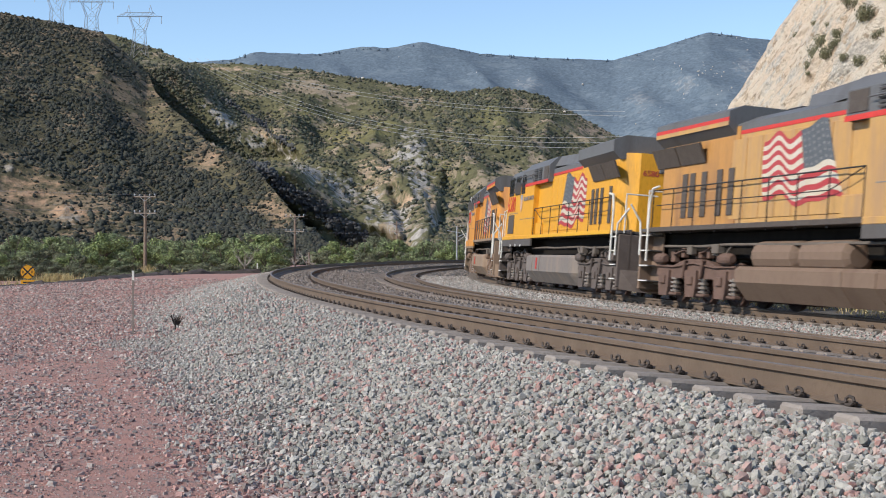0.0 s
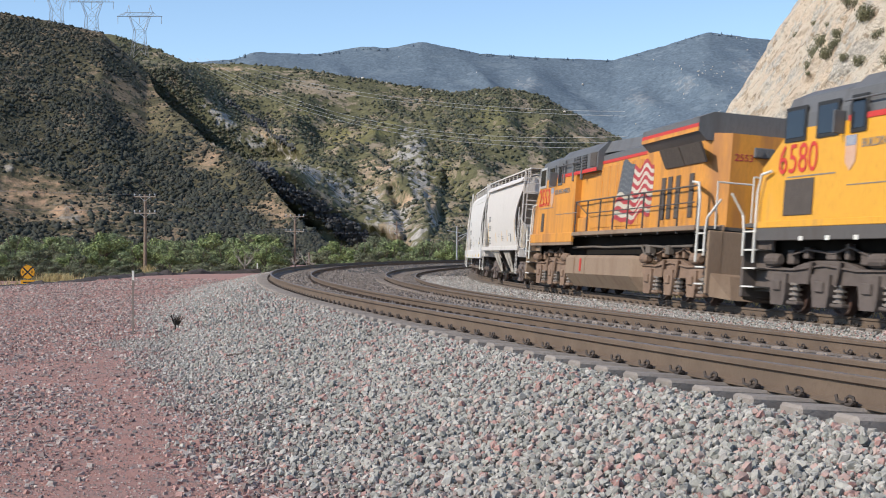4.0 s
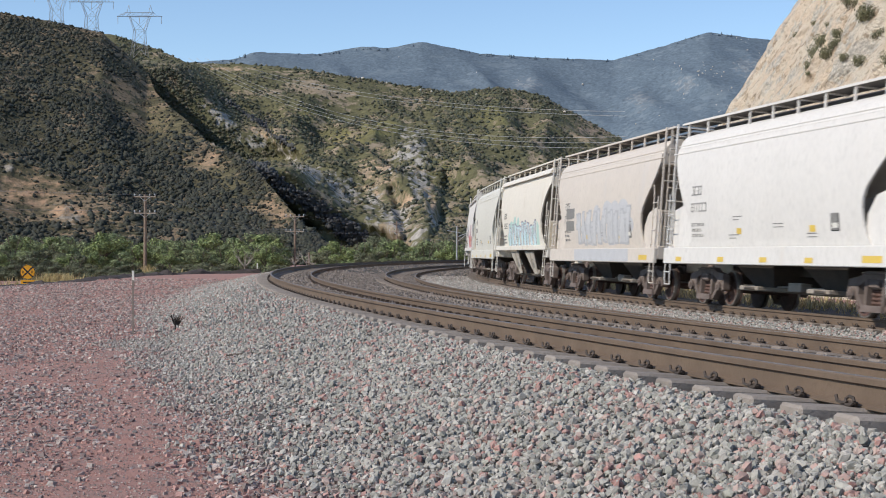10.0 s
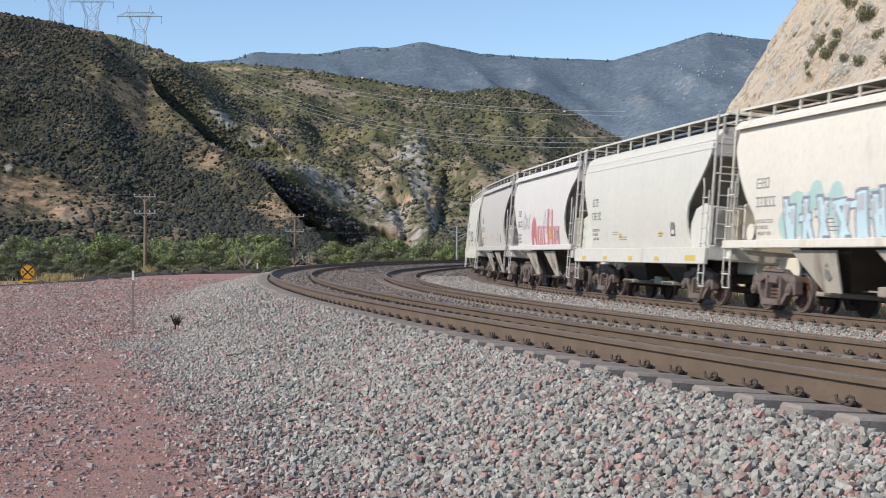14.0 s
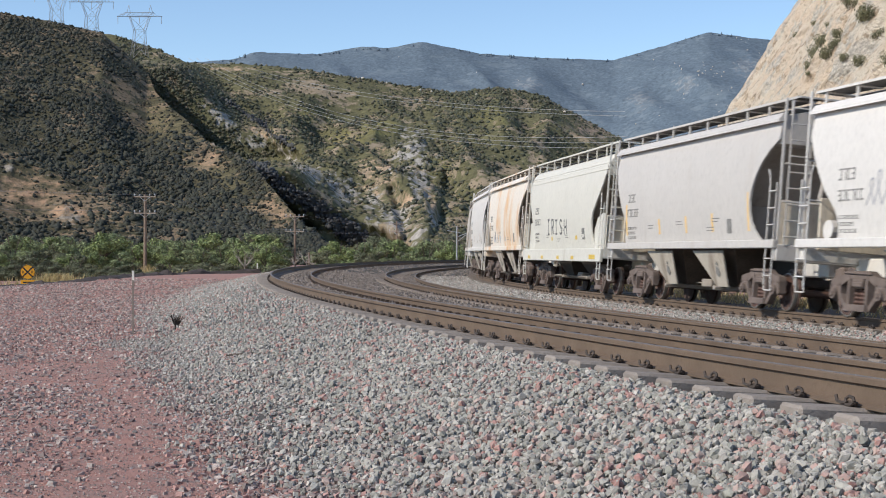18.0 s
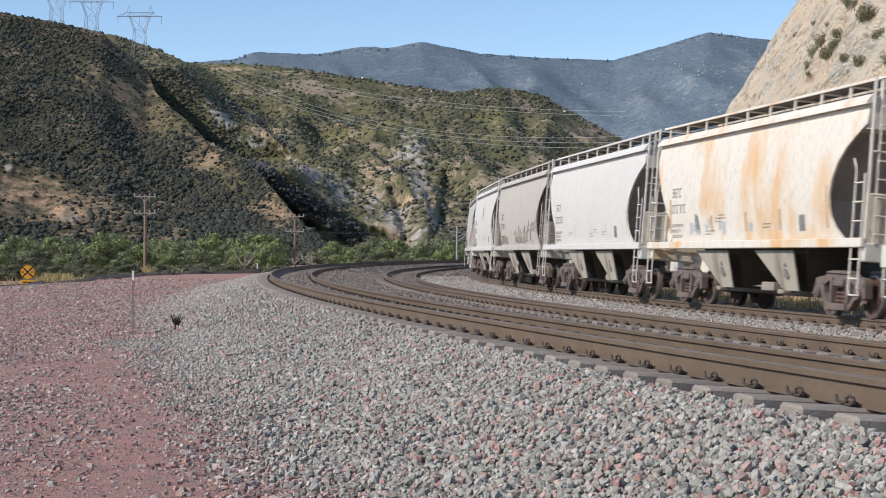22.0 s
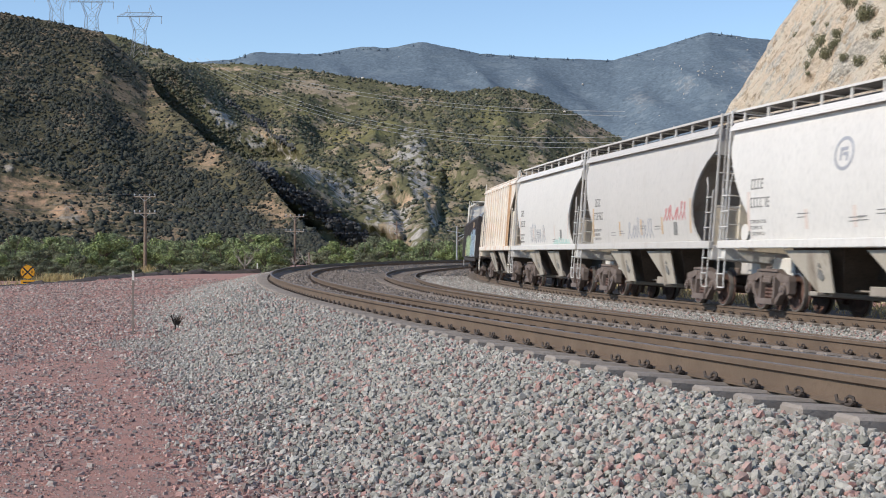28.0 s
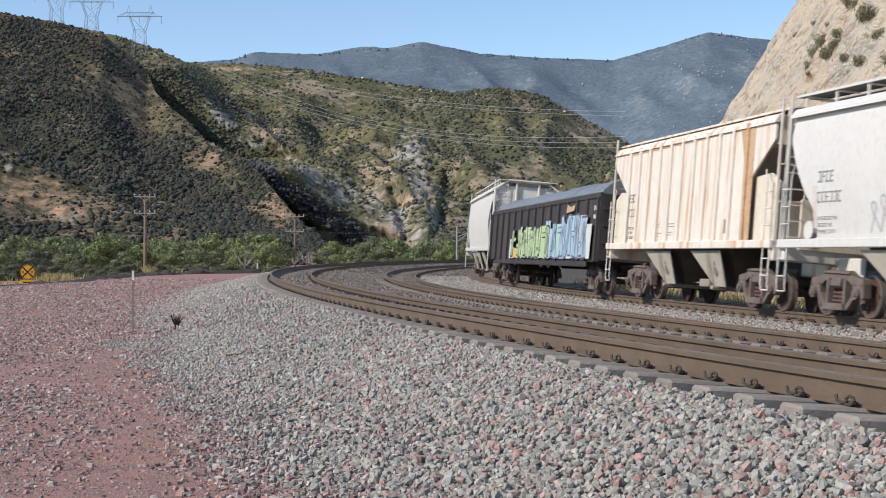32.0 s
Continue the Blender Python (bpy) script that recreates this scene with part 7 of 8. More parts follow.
# ---------------------------------------------------------------- plants
LEAF = [palette_mat("willow leaves", [(0.208, 0.249, 0.120), (0.157, 0.195, 0.093), (0.261, 0.302, 0.141), (0.114, 0.147, 0.071)], rough=0.6, fine=5, bump=0.1, vary=0.5),
        palette_mat("cottonwood leaves", [(0.245, 0.302, 0.120), (0.183, 0.234, 0.087), (0.302, 0.351, 0.141), (0.136, 0.176, 0.071)], rough=0.6, fine=5, bump=0.1, vary=0.5),
        palette_mat("dull leaves", [(0.167, 0.176, 0.109), (0.130, 0.147, 0.082), (0.203, 0.209, 0.125), (0.104, 0.122, 0.068)], rough=0.7, fine=5, bump=0.1, vary=0.35)]
BUSHM = palette_mat("dry bush leaves", [(0.19, 0.185, 0.10), (0.15, 0.15, 0.085), (0.23, 0.21, 0.12), (0.12, 0.12, 0.065)], rough=0.7, fine=8, bump=0.1, vary=0.3)
BARK = mat("grey bark", (0.16, 0.13, 0.10), (0.10, 0.08, 0.065), rough=0.9, scale=3, fine=30, bump=0.5)
PALEBARK = mat("pale dead wood", (0.42, 0.38, 0.33), (0.32, 0.28, 0.24), rough=0.9, scale=3, fine=30, bump=0.4)
STRAW = palette_mat("dry straw", [(0.48, 0.38, 0.19), (0.40, 0.31, 0.15), (0.55, 0.45, 0.25), (0.34, 0.30, 0.13)], rough=0.8, fine=20, bump=0.1)
WOODPOLE = mat("weathered pole wood", (0.27, 0.20, 0.15), (0.19, 0.14, 0.105), rough=0.9, scale=3, fine=40, bump=0.4)
ARMWOOD = mat("pale weathered crossarm wood", (0.40, 0.33, 0.27), (0.30, 0.245, 0.20), rough=0.9, scale=3, fine=40, bump=0.3)
STAKE = mat("weathered stake steel", (0.19, 0.165, 0.145), (0.25, 0.20, 0.165), rough=0.8, bump=0.1)
GALV = mat("galvanised steel", (0.42, 0.43, 0.44), (0.33, 0.34, 0.35), rough=0.5, metal=0.4, bump=0.05)
TOWERM = mat("dull tower steel", (0.36, 0.36, 0.37), (0.30, 0.30, 0.31), rough=0.6, metal=0.3, bump=0.05)
WIREM = mat("aluminium cable", (0.45, 0.45, 0.44), (0.36, 0.36, 0.35), rough=0.5, metal=0.3, bump=0.0)
SIGNM = mat("orange-yellow sign film", (0.85, 0.42, 0.02), (0.78, 0.38, 0.02), rough=0.35, bump=0.01)
MOUND = mat("dark earth mound", (0.045, 0.037, 0.033), (0.085, 0.066, 0.057), rough=0.95, scale=2, fine=20, bump=0.8)


def leaf_cloud(name, lobes, per, leaf, material, seed, shell=0.45):
    """Many small bent leaf clusters spread through the outer part of a few lobes (centre, radii)."""
    rng = np.random.default_rng(seed)
    vs, fs, k = [], [], 0
    for (c, r) in lobes:
        d = rng.normal(size=(per, 3))
        d /= np.linalg.norm(d, axis=1)[:, None]
        rad = 1 - shell * rng.random(per) ** 1.5
        p = np.array(c) + d * rad[:, None] * np.array(r) * (1 + 0.15 * rng.normal(size=(per, 1)))
        n = d + 0.38 * rng.normal(size=(per, 3))
        n /= np.linalg.norm(n, axis=1)[:, None]
        t = np.cross(n, rng.normal(size=(per, 3)))
        t /= np.linalg.norm(t, axis=1)[:, None]
        b = np.cross(n, t)
        s = leaf * (0.6 + 0.8 * rng.random((per, 1)))
        quad = np.stack([p - t * s, p + b * s * 0.6 + n * s * 0.25, p + t * s, p - b * s * 0.6 + n * s * 0.25], 1)
        vs.append(quad.reshape(-1, 3))
        fs.append(np.arange(per * 4).reshape(-1, 4) + k)
        k += per * 4
    return bulk_mesh(name, np.concatenate(vs), np.concatenate(fs), material)


def limb_geo(h, seed, spread=0.5, n=5, r=0.12):
    rr = random.Random(seed)
    g = Geo()
    lean = (rr.uniform(-0.1, 0.1) * h, rr.uniform(-0.1, 0.1) * h)
    fork = (lean[0] * 0.5, lean[1] * 0.5, h * 0.38)
    g.rod((0, 0, -0.3), fork, r, 8, r * 0.75)
    for k in range(n):
        w = 6.283 * (k + rr.random() * 0.6) / n
        d = spread * h * rr.uniform(0.35, 0.6)
        mid = (fork[0] + d * 0.5 * math.cos(w), fork[1] + d * 0.5 * math.sin(w), h * rr.uniform(0.5, 0.62))
        tip = (fork[0] + d * math.cos(w), fork[1] + d * math.sin(w), h * rr.uniform(0.75, 0.95))
        g.rod(fork, mid, r * 0.6, 6, r * 0.4)
        g.rod(mid, tip, r * 0.4, 5, r * 0.12)
        for _ in range(2):
            q = Vector(mid).lerp(Vector(tip), rr.uniform(0.1, 0.6))
            g.rod(q, q + Vector((rr.uniform(-1, 1), rr.uniform(-1, 1), rr.uniform(0.3, 1))) * 0.13 * h, r * 0.22, 4, r * 0.06)
    return g


def trees():
    rr = random.Random(21)
    kinds = []
    for k in range(7):
        h = 5.0
        lobes = []
        for j in range(12):
            w, q = 2.4 * j + rr.uniform(-0.4, 0.4), rr.uniform(0.5, 1.7) * (1 if j else 0.1)
            z = rr.uniform(0.7, 3.7) if j else 4.0
            lobes.append(((q * math.cos(w), q * math.sin(w), z), (rr.uniform(0.5, 0.95), rr.uniform(0.5, 0.95), rr.uniform(0.42, 0.72))))
        m = LEAF[k % 3]
        kinds.append((leaf_cloud("crown", lobes, 400, 0.105, m, 100 + k, 0.35), limb_geo(h, k).mesh("trunk", BARK)))
    spots = []
    for k in range(125):
        a = rr.uniform(-830, 90)
        y = rr.choice((165, 185, 205, 230, 260)) + rr.uniform(-10, 10)
        x = a / PX * y
        if float(polar_off(x, y)) < 19 or float(polar_off(x, y)) < 40 and y > 250:
            continue
        if -250 < a < -215 and y < 240 or -545 < a < -508 and y < 206 or -276 < a < -248 and y < 262 or 10 < a < 40 and y < 180:
            continue
        spots.append((x, y, a))
    names = {0: "leafy green willow tree beside the wash", 1: "bright green cottonwood tree beside the wash", 2: "dull green scrubby tree beside the wash"}
    for x, y, a in spots:
        k = rr.randrange(7)
        top = lerp_table(a, [(-830, 34), (-700, 30), (-560, 36), (-520, 22), (-420, 38), (-330, 40), (-270, 30), (-215, 14), (-160, 30), (-60, 28), (20, 24), (90, 20)])
        z0 = float(ground_height(x, y))
        want = (EYE_Z + top / PX * y - z0) * rr.uniform(0.72, 1.12) * (1.0 if y > 190 else 0.72)
        sc = want / 5.0
        t = thing("tree", names[k % 3], "tree", "riverside trees", at=Matrix.Translation((x, y, z0 - 0.05)) @ pose(0, 0, 0, 0, 0, rr.uniform(0, 360)) @ Matrix.Diagonal((sc * rr.uniform(1.0, 1.4), sc * rr.uniform(1.0, 1.4), sc, 1)))
        for nm, me in (("crown", kinds[k][0]), ("trunk", kinds[k][1])):
            o = new(nm, me)
            o.parent = t
    for k in range(60):          # low undergrowth before the trees
        y = rr.uniform(142, 165)
        a = -860 + 660 * (k + rr.random()) / 60
        x = a / PX * y
        if float(polar_off(x, y)) < 22 or -545 < a < -508 or -276 < a < -200:
            continue
        z0 = float(ground_height(x, y))
        sc = rr.uniform(0.26, 0.46)
        t = thing("bush", "low dull green bush at the foot of the trees", "bush", "riverside bushes", at=Matrix.Translation((x, y, z0 - 0.3)) @ pose(0, 0, 0, 0, 0, rr.uniform(0, 360)) @ Matrix.Diagonal((sc * 1.7, sc * 1.7, sc, 1)))
        for nm, me in (("crown", kinds[(2, 5)[k % 2]][0]), ("trunk", kinds[2][1])):
            o = new(nm, me)
            o.parent = t
    for a, y, h, sd in ((-352, 158, 3.6, 5), (-240, 235, 4.6, 8), (-230, 228, 4.0, 9), (-262, 238, 4.2, 3), (-140, 235, 3.0, 4), (60, 225, 3.0, 6)):
        x = a / PX * y
        t = thing("bare_tree", "pale leafless tree among green trees", "tree", "bare trees", at=Matrix.Translation((x, y, float(ground_height(x, y)))))
        part("trunk", limb_geo(h, sd, 0.7, 8, 0.07), PALEBARK, t)


def grass():
    rng = np.random.default_rng(17)

    def tufts(cx, cy, sx, sy, n, h, name, label, zfun):
        x, y = cx + sx * rng.normal(size=n), cy + sy * rng.normal(size=n)
        z = zfun(x, y)
        hh = h * (0.4 + 0.8 * rng.random(n))
        w = 0.012 + 0.01 * rng.random(n) + 0.00012 * np.hypot(x, y)
        a = rng.random(n) * 6.283
        lean = 0.35 * hh
        bx, by = np.cos(a), np.sin(a)
        tx, ty = x + lean * rng.normal(size=n), y + lean * rng.normal(size=n)
        v = np.stack([np.stack([x - bx * w, y - by * w, z], -1), np.stack([x + bx * w, y + by * w, z], -1),
                      np.stack([tx + bx * w * 0.3, ty + by * w * 0.3, z + hh], -1), np.stack([tx - bx * w * 0.3, ty - by * w * 0.3, z + hh], -1)], 1).reshape(-1, 3)
        ob = new(name, bulk_mesh(name, v, np.arange(n * 4).reshape(-1, 4), STRAW))
        tagged(ob, label, "grass", kind="stuff")
    gz = lambda x, y: ground_height(x, y) - 0.02
    tufts(-25.7, 97.5, 0.6, 1.0, 1500, 1.15, "dry_grass", "dry straw-coloured grass beside the road sign", gz)
    tufts(-40.2, 198, 2.0, 3.0, 900, 1.4, "dry_grass", "dry grass at the foot of a utility pole", gz)
    tufts(-31.0, 118, 5.0, 3.0, 700, 0.6, "dry_grass", "thin dry grass along the edge of the gravel", gz)
    n = 9000
    s, o = rng.uniform(0, 75, n), rng.uniform(-8.5, -4.6, n)
    x0, y0 = arc_np(s, o)
    keep = rng.random(n) < np.clip(0.5 + 0.6 * fbm(x0, y0, 3.0, 3, 0.5), 0, 1)
    x0, y0 = x0[keep], y0[keep]
    n = len(x0)
    hh, a = 0.14 + 0.34 * rng.random(n) ** 2, rng.random(n) * 6.283
    w = 0.02
    bx, by = np.cos(a) * w, np.sin(a) * w
    z = np.full(n, -0.47)
    tx, ty = x0 + 0.15 * rng.normal(size=n), y0 + 0.15 * rng.normal(size=n)
    v = np.stack([np.stack([x0 - bx, y0 - by, z], -1), np.stack([x0 + bx, y0 + by, z], -1), np.stack([tx + bx * 0.3, ty + by * 0.3, z + hh], -1), np.stack([tx - bx * 0.3, ty - by * 0.3, z + hh], -1)], 1).reshape(-1, 3)
    tagged(new("dry_grass", bulk_mesh("dry_grass", v, np.arange(n * 4).reshape(-1, 4), STRAW)), "dry yellow grass between the track and the cliff", "grass", kind="stuff")


def cliff_bushes():
    """Bushes rooted on the cut face, and stones lying on it."""
    x, y, z = cliff_face
    a, e = PX * x / y, PX * (z - EYE_Z) / y
    near = y < 140
    rr = random.Random(8)
    proto = []
    for k in range(3):
        lobes = [((rr.uniform(-0.5, 0.5), rr.uniform(-0.5, 0.5), rr.uniform(0.2, 0.6)), (0.5, 0.5, 0.4)) for _ in range(5)]
        proto.append((leaf_cloud("foliage", lobes, 130, 0.075, BUSHM, 60 + k), limb_geo(0.8, 40 + k, 0.6, 5, 0.03).mesh("stem", BARK)))
    spots = [(624, 388, 0.6), (661, 345, 1.3), (672, 368, 1.1), (656, 330, 1.0), (684, 352, 0.9), (690, 370, 0.8), (705, 388, 0.7), (660, 403, 0.6), (681, 403, 0.5), (714, 441, 0.8), (737, 442, 0.8), (758, 421, 1.2),
             (711, 347, 0.6), (743, 338, 0.8), (779, 338, 1.0), (640, 330, 0.4), (775, 395, 0.7), (650, 318, 0.4)]
    for u, v, s in spots:
        d = (a - u) ** 2 + (e - v) ** 2 + np.where(near, 0, 1e6) + y * 6
        i, j = np.unravel_index(np.argmin(d), d.shape)
        t = thing("bush", "dusty green bush rooted in the pale cliff", "bush", "cliff bushes", at=Matrix.Translation((x[i, j], y[i, j], z[i, j] - 0.15)) @ pose(0, 0, 0, 0, -18, rr.uniform(-30, 30)) @ Matrix.Diagonal((s * 0.55, s * 0.55, s * 0.75, 1)))
        k = rr.randrange(3)
        for nm, me in zip(("foliage", "stem"), proto[k]):
            o = new(nm, me)
            o.parent = t


def weeds():
    p = (-5.05, 27.6)
    t = thing("dead_weed", "dark dry weed growing in the ballast", "weed", at=Matrix.Translation((p[0], p[1], -0.2)))
    part("stem_tangle", limb_geo(0.42, 77, 0.45, 16, 0.02), MOUND, t)
    part("stem_tangle", limb_geo(0.34, 78, 0.55, 14, 0.02), MOUND, t, at=pose(-0.12, 0.9, 0, 0, 0, 60))
    t = thing("dead_stick", "thin dark stick lying on the ballast", "stick", at=Matrix.Translation((-2.85, 19.3, -0.02)))
    part("twig", Geo().pipe([(0, 0, 0), (0.3, -0.25, 0.04), (0.75, 0.1, 0.05)], 0.012, 6), MOUND, t)


# ---------------------------------------------------------------- poles, towers, cables, signs
def utility_pole(a, d, top_e, arms, half, label):
    x = a / PX * d
    z0 = float(ground_height(x, d)) - 0.1
    z1 = EYE_Z + top_e / PX * d
    t = thing("utility_pole", label, "utility pole", "utility poles", at=Matrix.Translation((x, d, z0)))
    h = z1 - z0
    part("pole", Geo().rod((0, 0, -0.3), (0, 0, h), 0.25, 10, 0.19), WOODPOLE, t)
    tops = []
    for e in arms:
        z = EYE_Z + e / PX * d - z0
        bar = part("crossarm", Geo().box(-half, half, -0.3, -0.18, z - 0.07, z + 0.07, 0.01), ARMWOOD, t)
        part("brace", Geo().rod((-half * 0.5, -0.26, z), (0, -0.26, z - half * 0.4), 0.04, 5).rod((half * 0.5, -0.26, z), (0, -0.26, z - half * 0.4), 0.04, 5), GALV, t)
        for q in (-0.92, -0.45, 0.45, 0.92):
            part("insulator", lambda: Geo().rod((0, 0, 0), (0, 0, 0.1), 0.05, 6).rod((0, 0, 0.1), (0, 0, 0.32), 0.11, 8, 0.07), GALV, bar, key="insulator", at=pose(q * half, -0.24, z + 0.09))
        tops.append((x, d, z + z0 + 0.3, half))
    return tops


def cable(name, points, sag, r, label, group="", material=None):
    """A hanging cable through several supports."""
    g = Geo()
    rings = []
    for a, b in zip(points, points[1:]):
        a, b = Vector(a), Vector(b)
        side = (b - a).cross(Vector((0, 0, 1))).normalized()
        n = 20
        for k in range(1 if rings else 0, n + 1):
            q = k / n
            p = a.lerp(b, q)
            p.z -= sag * 4 * q * (1 - q)
            rings.append([tuple(p + r * (math.cos(1.2566 * i) * side + math.sin(1.2566 * i) * Vector((0, 0, 1)))) for i in range(5)])
    g.loft(rings)
    solid(name, g, material or WIREM, label, "cable", group)


def transmission_tower(a, d, base_e, label):
    x, z0 = a / PX * d, EYE_Z + base_e / PX * d
    t = thing("transmission_tower", label, "transmission tower", "transmission towers", at=Matrix.Translation((x, d, z0 - 6)))
    H, r = 31.5, 0.12
    lv = [(0, 4.4), (8, 3.4), (15, 3.0), (23, 5.8)]
    g = Geo()
    for (za, wa), (zb, wb) in zip(lv, lv[1:]):
        ca = [(sx * wa, sy * wa * (1 if za < 22 else 0.5), za) for sx, sy in ((1, 1), (-1, 1), (-1, -1), (1, -1))]
        cb = [(sx * wb, sy * wb * (1 if zb < 22 else 0.4), zb) for sx, sy in ((1, 1), (-1, 1), (-1, -1), (1, -1))]
        for k in range(4):
            g.rod(ca[k], cb[k], r, 5)
            g.rod(ca[k], cb[(k + 1) % 4], r * 0.6, 4)
            g.rod(ca[(k + 1) % 4], cb[k], r * 0.6, 4)
            g.rod(cb[k], cb[(k + 1) % 4], r * 0.6, 4)
    part("lattice_body", g, TOWERM, t)
    g = Geo()
    for y in (-1.2, 1.2):
        g.rod((-13, y * 0.3, 23), (13, y * 0.3, 23), r, 5)
        g.rod((-8, y, 25.2), (8, y, 25.2), r, 5)
        for k in range(10):
            xa, xb = -13 + 2.6 * k, -13 + 2.6 * (k + 1)
            g.rod((xa, y * 0.5, 23), (min(max(xb, -8), 8), y, 25.2), r * 0.6, 4)
    part("crossarm", g, TOWERM, t)
    for sd in (-1, 1):
        part("peak", Geo().rod((sd * 5.2, 0, 25), (sd * 6.2, 0, H - 2), r, 5).rod((sd * 7.4, 0, 25), (sd * 6.2, 0, H - 2), r, 5), TOWERM, t)
    for q in (-12.5, 0, 12.5):
        part("insulator_string", lambda: Geo().rod((0, 0, -4.2), (0, 0, 0), 0.16, 6), GALV, t, key="string", at=pose(q, 0, 23))
    return [(x + q, d, z0 - 6 + 18.8) for q in (-12.5, 0, 12.5)]


def lines_and_signs():
    p1 = utility_pole(-527, 200, 103, (99, 70), 1.5, "tall brown wooden utility pole with two crossarms")
    p2 = utility_pole(-262, 255, 68, (64, 38), 1.65, "brown wooden utility pole with two crossarms")
    p3 = utility_pole(-82, 330, 56, (51, 38), 1.7, "thin wooden utility pole before the rocky hill")
    utility_pole(26, 420, 50, (47,), 1.7, "far wooden utility pole beside the wash")
    for lvl in (0, 1):
        for q in (-0.92, 0.92):
            pts = [(p[lvl][0] + q * p[lvl][3], p[lvl][1], p[lvl][2]) for p in (p1, p2, p3)]
            back = (pts[0][0] - 45, pts[0][1] - 60, pts[0][2] + 1)
            cable("pole_wire", [back] + pts, 0.7, 0.008, "thin wire strung between utility poles", "pole wires")
    transmission_tower(-684, 841, 404, "steel lattice transmission tower on the dark ridge")
    transmission_tower(-622, 846, 392, "steel lattice transmission tower behind the ridge")
    transmission_tower(-537, 840, 366, "steel lattice transmission tower on the hill crest")
    ends = [((-450, 338), (320, 186), 900, 500), ((-436, 338), (322, 196), 905, 505), ((-420, 338), (324, 206), 910, 510), ((-350, 322), (322, 250), 880, 560), ((-372, 320), (322, 242), 880, 555)]
    for k, ((a0, e0), (a1, e1), d0, d1) in enumerate(ends):
        pa = (a0 / PX * d0, d0, EYE_Z + (e0 + 6) / PX * d0)
        pb = (a1 / PX * d1, d1, EYE_Z + e1 / PX * d1)
        cable("power_line", [pa, pb], 15.0 if k < 3 else 6.0, 0.075, "long power line strung across the valley", "power lines")
    # marker stake at the edge of the pad
    t = thing("marker_stake", "thin dull grey marker stake with a white top", "marker stake", at=Matrix.Translation((-5.9, 27.9, GROUND)))
    part("stake", Geo().box(-0.017, 0.017, -0.01, 0.01, -0.1, 1.03), STAKE, t)
    part("white_top", Geo().box(-0.02, 0.02, -0.014, 0.014, 1.03, 1.21), RAILWHITE, t, "white band")
    t = thing("marker_post", "small white marker post far along the road", "marker post", at=Matrix.Translation((-18.5, 146, -1.9)))
    part("post", Geo().box(-0.06, 0.06, -0.03, 0.03, 0, 2.2), RAILWHITE, t)
    # short post and signal mast near the far curve
    x = -237 / PX * 245
    t = thing("fence_post", "short dark wooden post among dry brush", "post", at=Matrix.Translation((x, 245, float(ground_height(x, 245)))))
    part("post", Geo().rod((0, 0, -0.2), (0, 0, 3.6), 0.14, 8, 0.12), WOODPOLE, t)
    x = 24.5 / PX * 176
    z0 = float(ground_height(x, 176))
    t = thing("signal_mast", "slim grey steel mast with side brackets", "signal mast", at=Matrix.Translation((x, 176, z0)))
    part("mast", Geo().rod((0, 0, -0.2), (0, 0, 1.33 + 47 / PX * 176 - z0), 0.11, 8, 0.08), GALV, t)
    part("bracket", Geo().rod((0, 0, 4.9), (1.5, 0, 5.5), 0.05, 6).rod((0, 0, 4.3), (1.5, 0, 5.5), 0.04, 6).rod((-1.2, 0, 5.7), (0.4, 0, 5.4), 0.04, 6), GALV, t)
    # round railway warning sign and its plate
    x, y = -735 / PX * 95, 95.0
    z0 = float(ground_height(x, y))
    zc = EYE_Z - 34 / PX * y
    t = thing("warning_sign", "round orange-yellow railway crossing sign on a post", "road sign", at=Matrix.Translation((x, y, 0)) @ pose(0, 0, 0, 0, 0, 14))
    part("post", Geo().box(-0.03, 0.03, 0.01, 0.05, z0 - 0.3, zc + 0.3), GALV, t)
    disc = [(0.48 * math.cos(6.2832 * k / 28), zc + 0.48 * math.sin(6.2832 * k / 28)) for k in range(28)]
    part("disc", Geo().prism(disc, -0.006, 0.006), SIGNM, t)
    for sg in (1, -1):
        c, s = math.cos(radians(45 * sg)), math.sin(radians(45 * sg))
        part("cross_bar", Geo().prism([(c * u - s * w, zc + s * u + c * w) for u, w in ((-0.44, -0.045), (0.44, -0.045), (0.44, 0.045), (-0.44, 0.045))], -0.010 - 0.002 * sg, -0.004), BLACK, t)
    rim = Geo()
    rim.loft([[(r * math.cos(6.2832 * k / 28), yy, zc + r * math.sin(6.2832 * k / 28)) for k in range(28)] for r, yy in ((0.475, -0.009), (0.44, -0.009), (0.44, -0.004), (0.475, -0.004), (0.475, -0.009))], cap=False)
    part("rim", rim, BLACK, t)
    for u in (-0.36, 0.2):
        lettering(t, "R", u, zc - 0.09, 0.26, BLACK, -0.009, "letter")
    part("plate", Geo().box(-0.44, 0.44, -0.006, 0.006, zc - 0.82, zc - 0.52), SIGNM, t)
    part("plate_bar", Geo().box(-0.3, 0.3, -0.01, -0.005, zc - 0.71, zc - 0.63), BLACK, t)


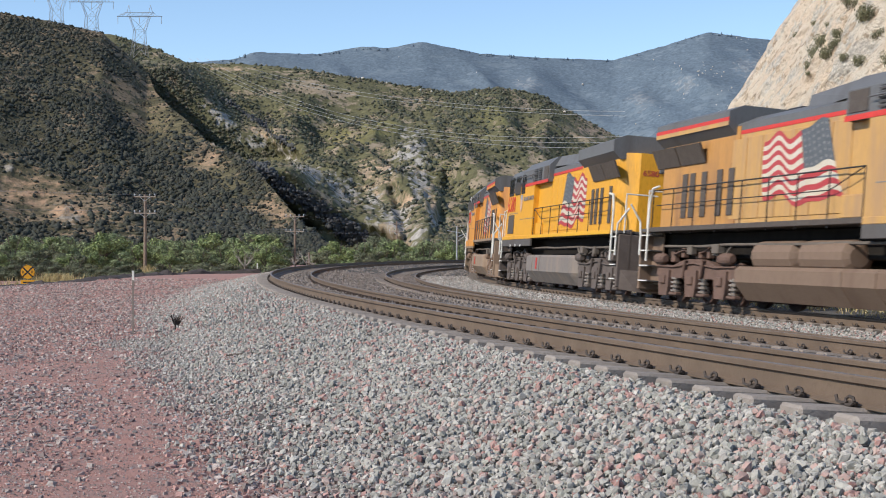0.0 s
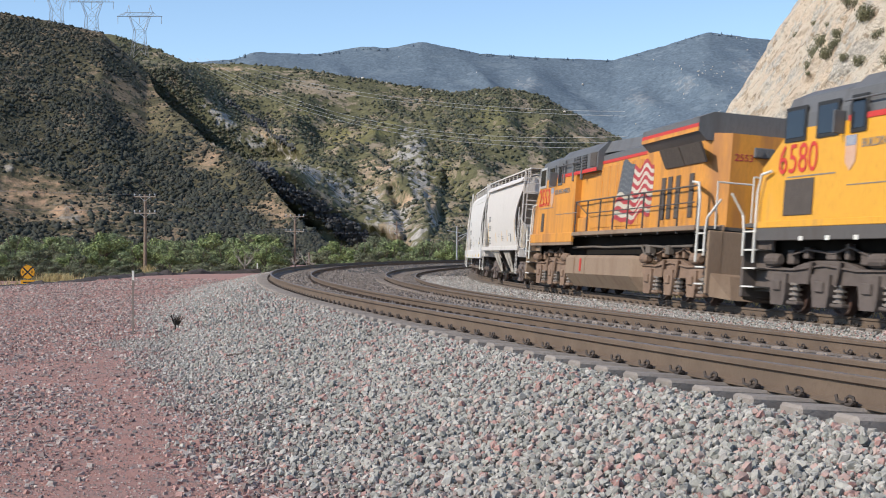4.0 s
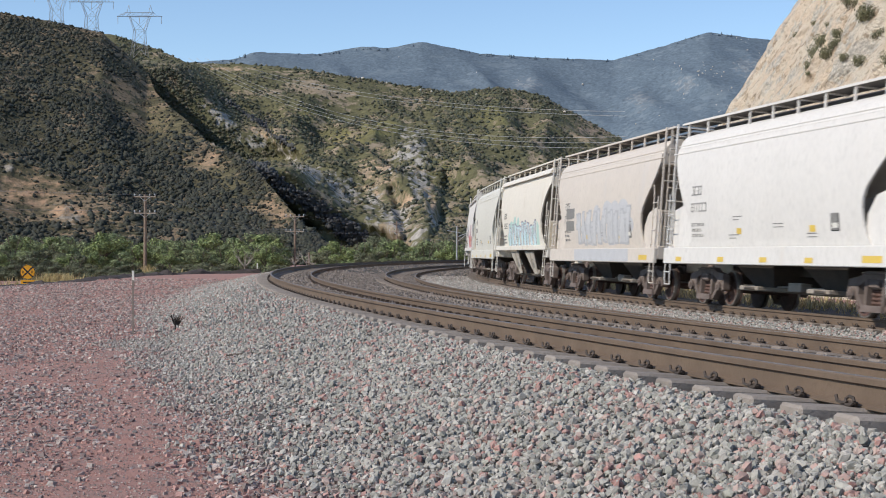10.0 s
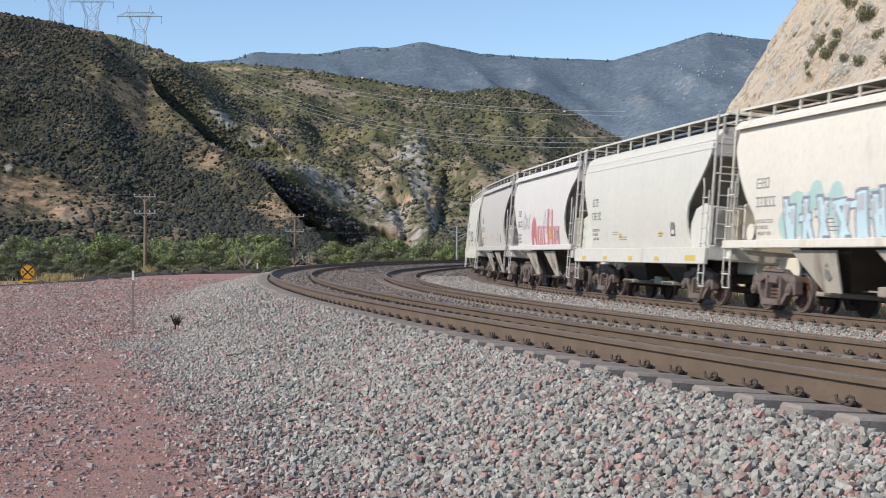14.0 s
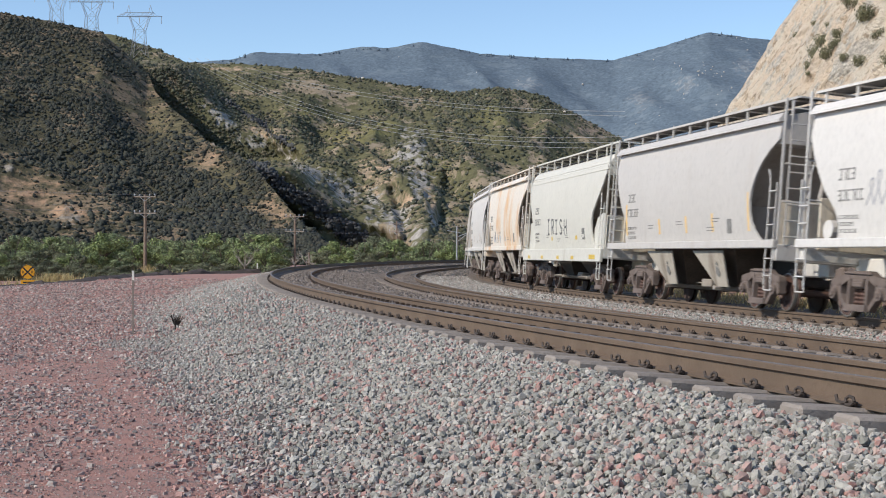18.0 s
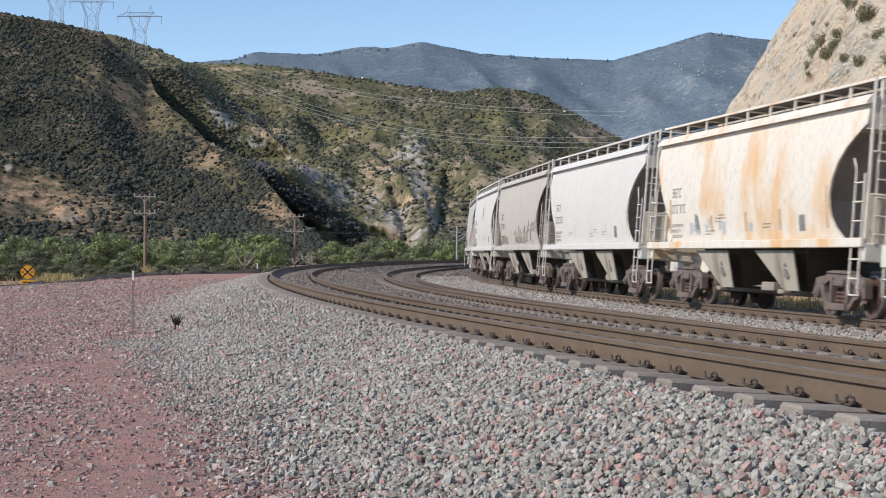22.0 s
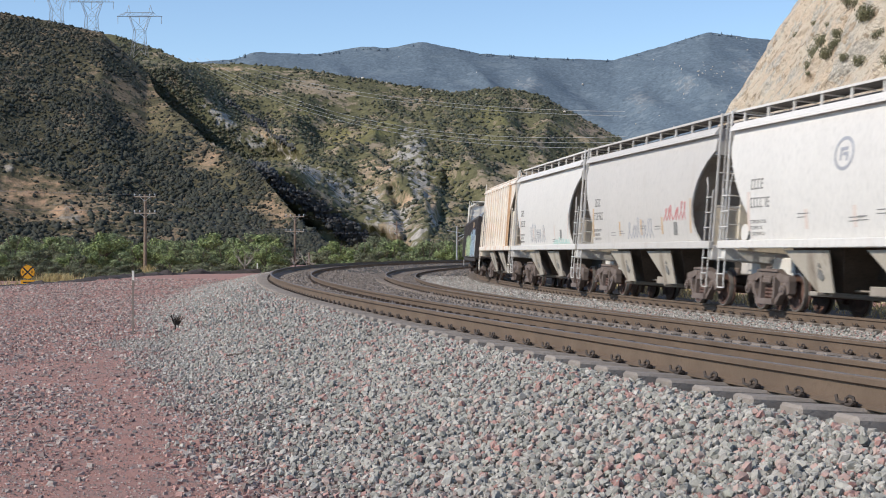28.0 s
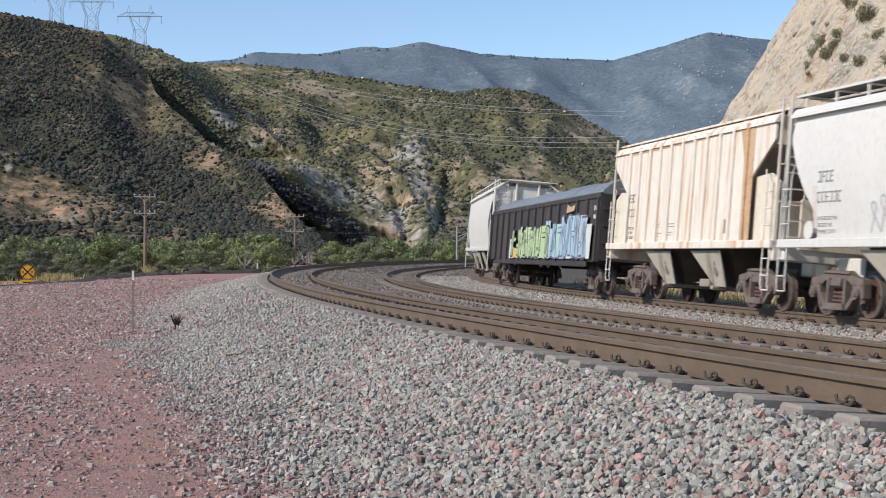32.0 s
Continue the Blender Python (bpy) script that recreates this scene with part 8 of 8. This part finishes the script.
def pad_edge():
    """The low dark mound along the edge of the gravel pad."""
    line = [(-20.6, 56), (-20.3, 67), (-19.8, 77), (-20.1, 90), (-20.2, 98), (-19.4, 104), (-17.6, 109), (-15.5, 111.5), (-13.5, 113)]
    rr = random.Random(6)
    pts = []
    for a, b in zip(line, line[1:]):
        n = max(2, int(math.hypot(b[0] - a[0], b[1] - a[1]) / 0.7))
        pts += [(a[0] + (b[0] - a[0]) * k / n, a[1] + (b[1] - a[1]) * k / n) for k in range(n)]
    rings = []
    for k, (x, y) in enumerate(pts):
        x2, y2 = pts[min(k + 1, len(pts) - 1)]
        x1, y1 = pts[max(k - 1, 0)]
        d = math.hypot(x2 - x1, y2 - y1) or 1
        nx, ny = (y2 - y1) / d, -(x2 - x1) / d
        h = (0.13 if y > 82 else 0.07) + 0.10 * rr.random() + (0.2 * max(0, math.sin(k * 0.9)) if y > 103 else 0)
        z = GROUND - 0.06
        rings.append([(x + nx * o, y + ny * o, z + h * q + 0.06 * rr.random()) for o, q in ((0.7, -0.2), (0.4, rr.uniform(0.4, 0.8)), (0.1, rr.uniform(0.8, 1.25)), (-0.3, 0.9), (-0.8, -0.3))])
    g = Geo().loft(rings, cap=False, closed=False)
    solid("earth_mound", g, MOUND, "low dark earth mound along the gravel edge", "mound", kind="structure")


trees()
grass()
cliff_bushes()
weeds()
lines_and_signs()
pad_edge()


# ---------------------------------------------------------------- the train's run
def run(t):
    """How far the train has come along its track at t seconds."""
    q = t - 16.0
    return 7.3064 * q - 0.00656 * q * q - 0.000314 * q ** 3


def motions():
    place = {}
    for ob, u, _, *turned in train:
        turn = turned[0] if turned else 0
        place[ob] = (u, turn)
        walk(ob, [(k * 0.5, arc_pose(u + run(k * 0.5), 0.0, 0.0, LEAN) @ pose(0, 0, 0, 0, 0, turn)) for k in range(65)])
    # each wheelset rolls while it is before the camera
    for w, ob, dx, r in wheels:
        u, turn = place[ob]
        u = u + (dx if not turn else -dx)
        way = 1 if not turn else -1
        seen = [k * 0.08 for k in range(401) if 8.0 < u + run(k * 0.08) < 66.0]
        base = Matrix.Translation((dx, 0, r))
        if not seen:
            continue
        times = sorted({0.0, 32.0, *seen})
        t0 = seen[0]
        rows = []
        for t in times:
            tt = min(max(t, seen[0]), seen[-1])
            ang = way * (run(tt) - run(t0)) / r
            rows.append((t, base @ Matrix.Rotation(ang, 4, "Y")))
        walk(w, rows)


motions()
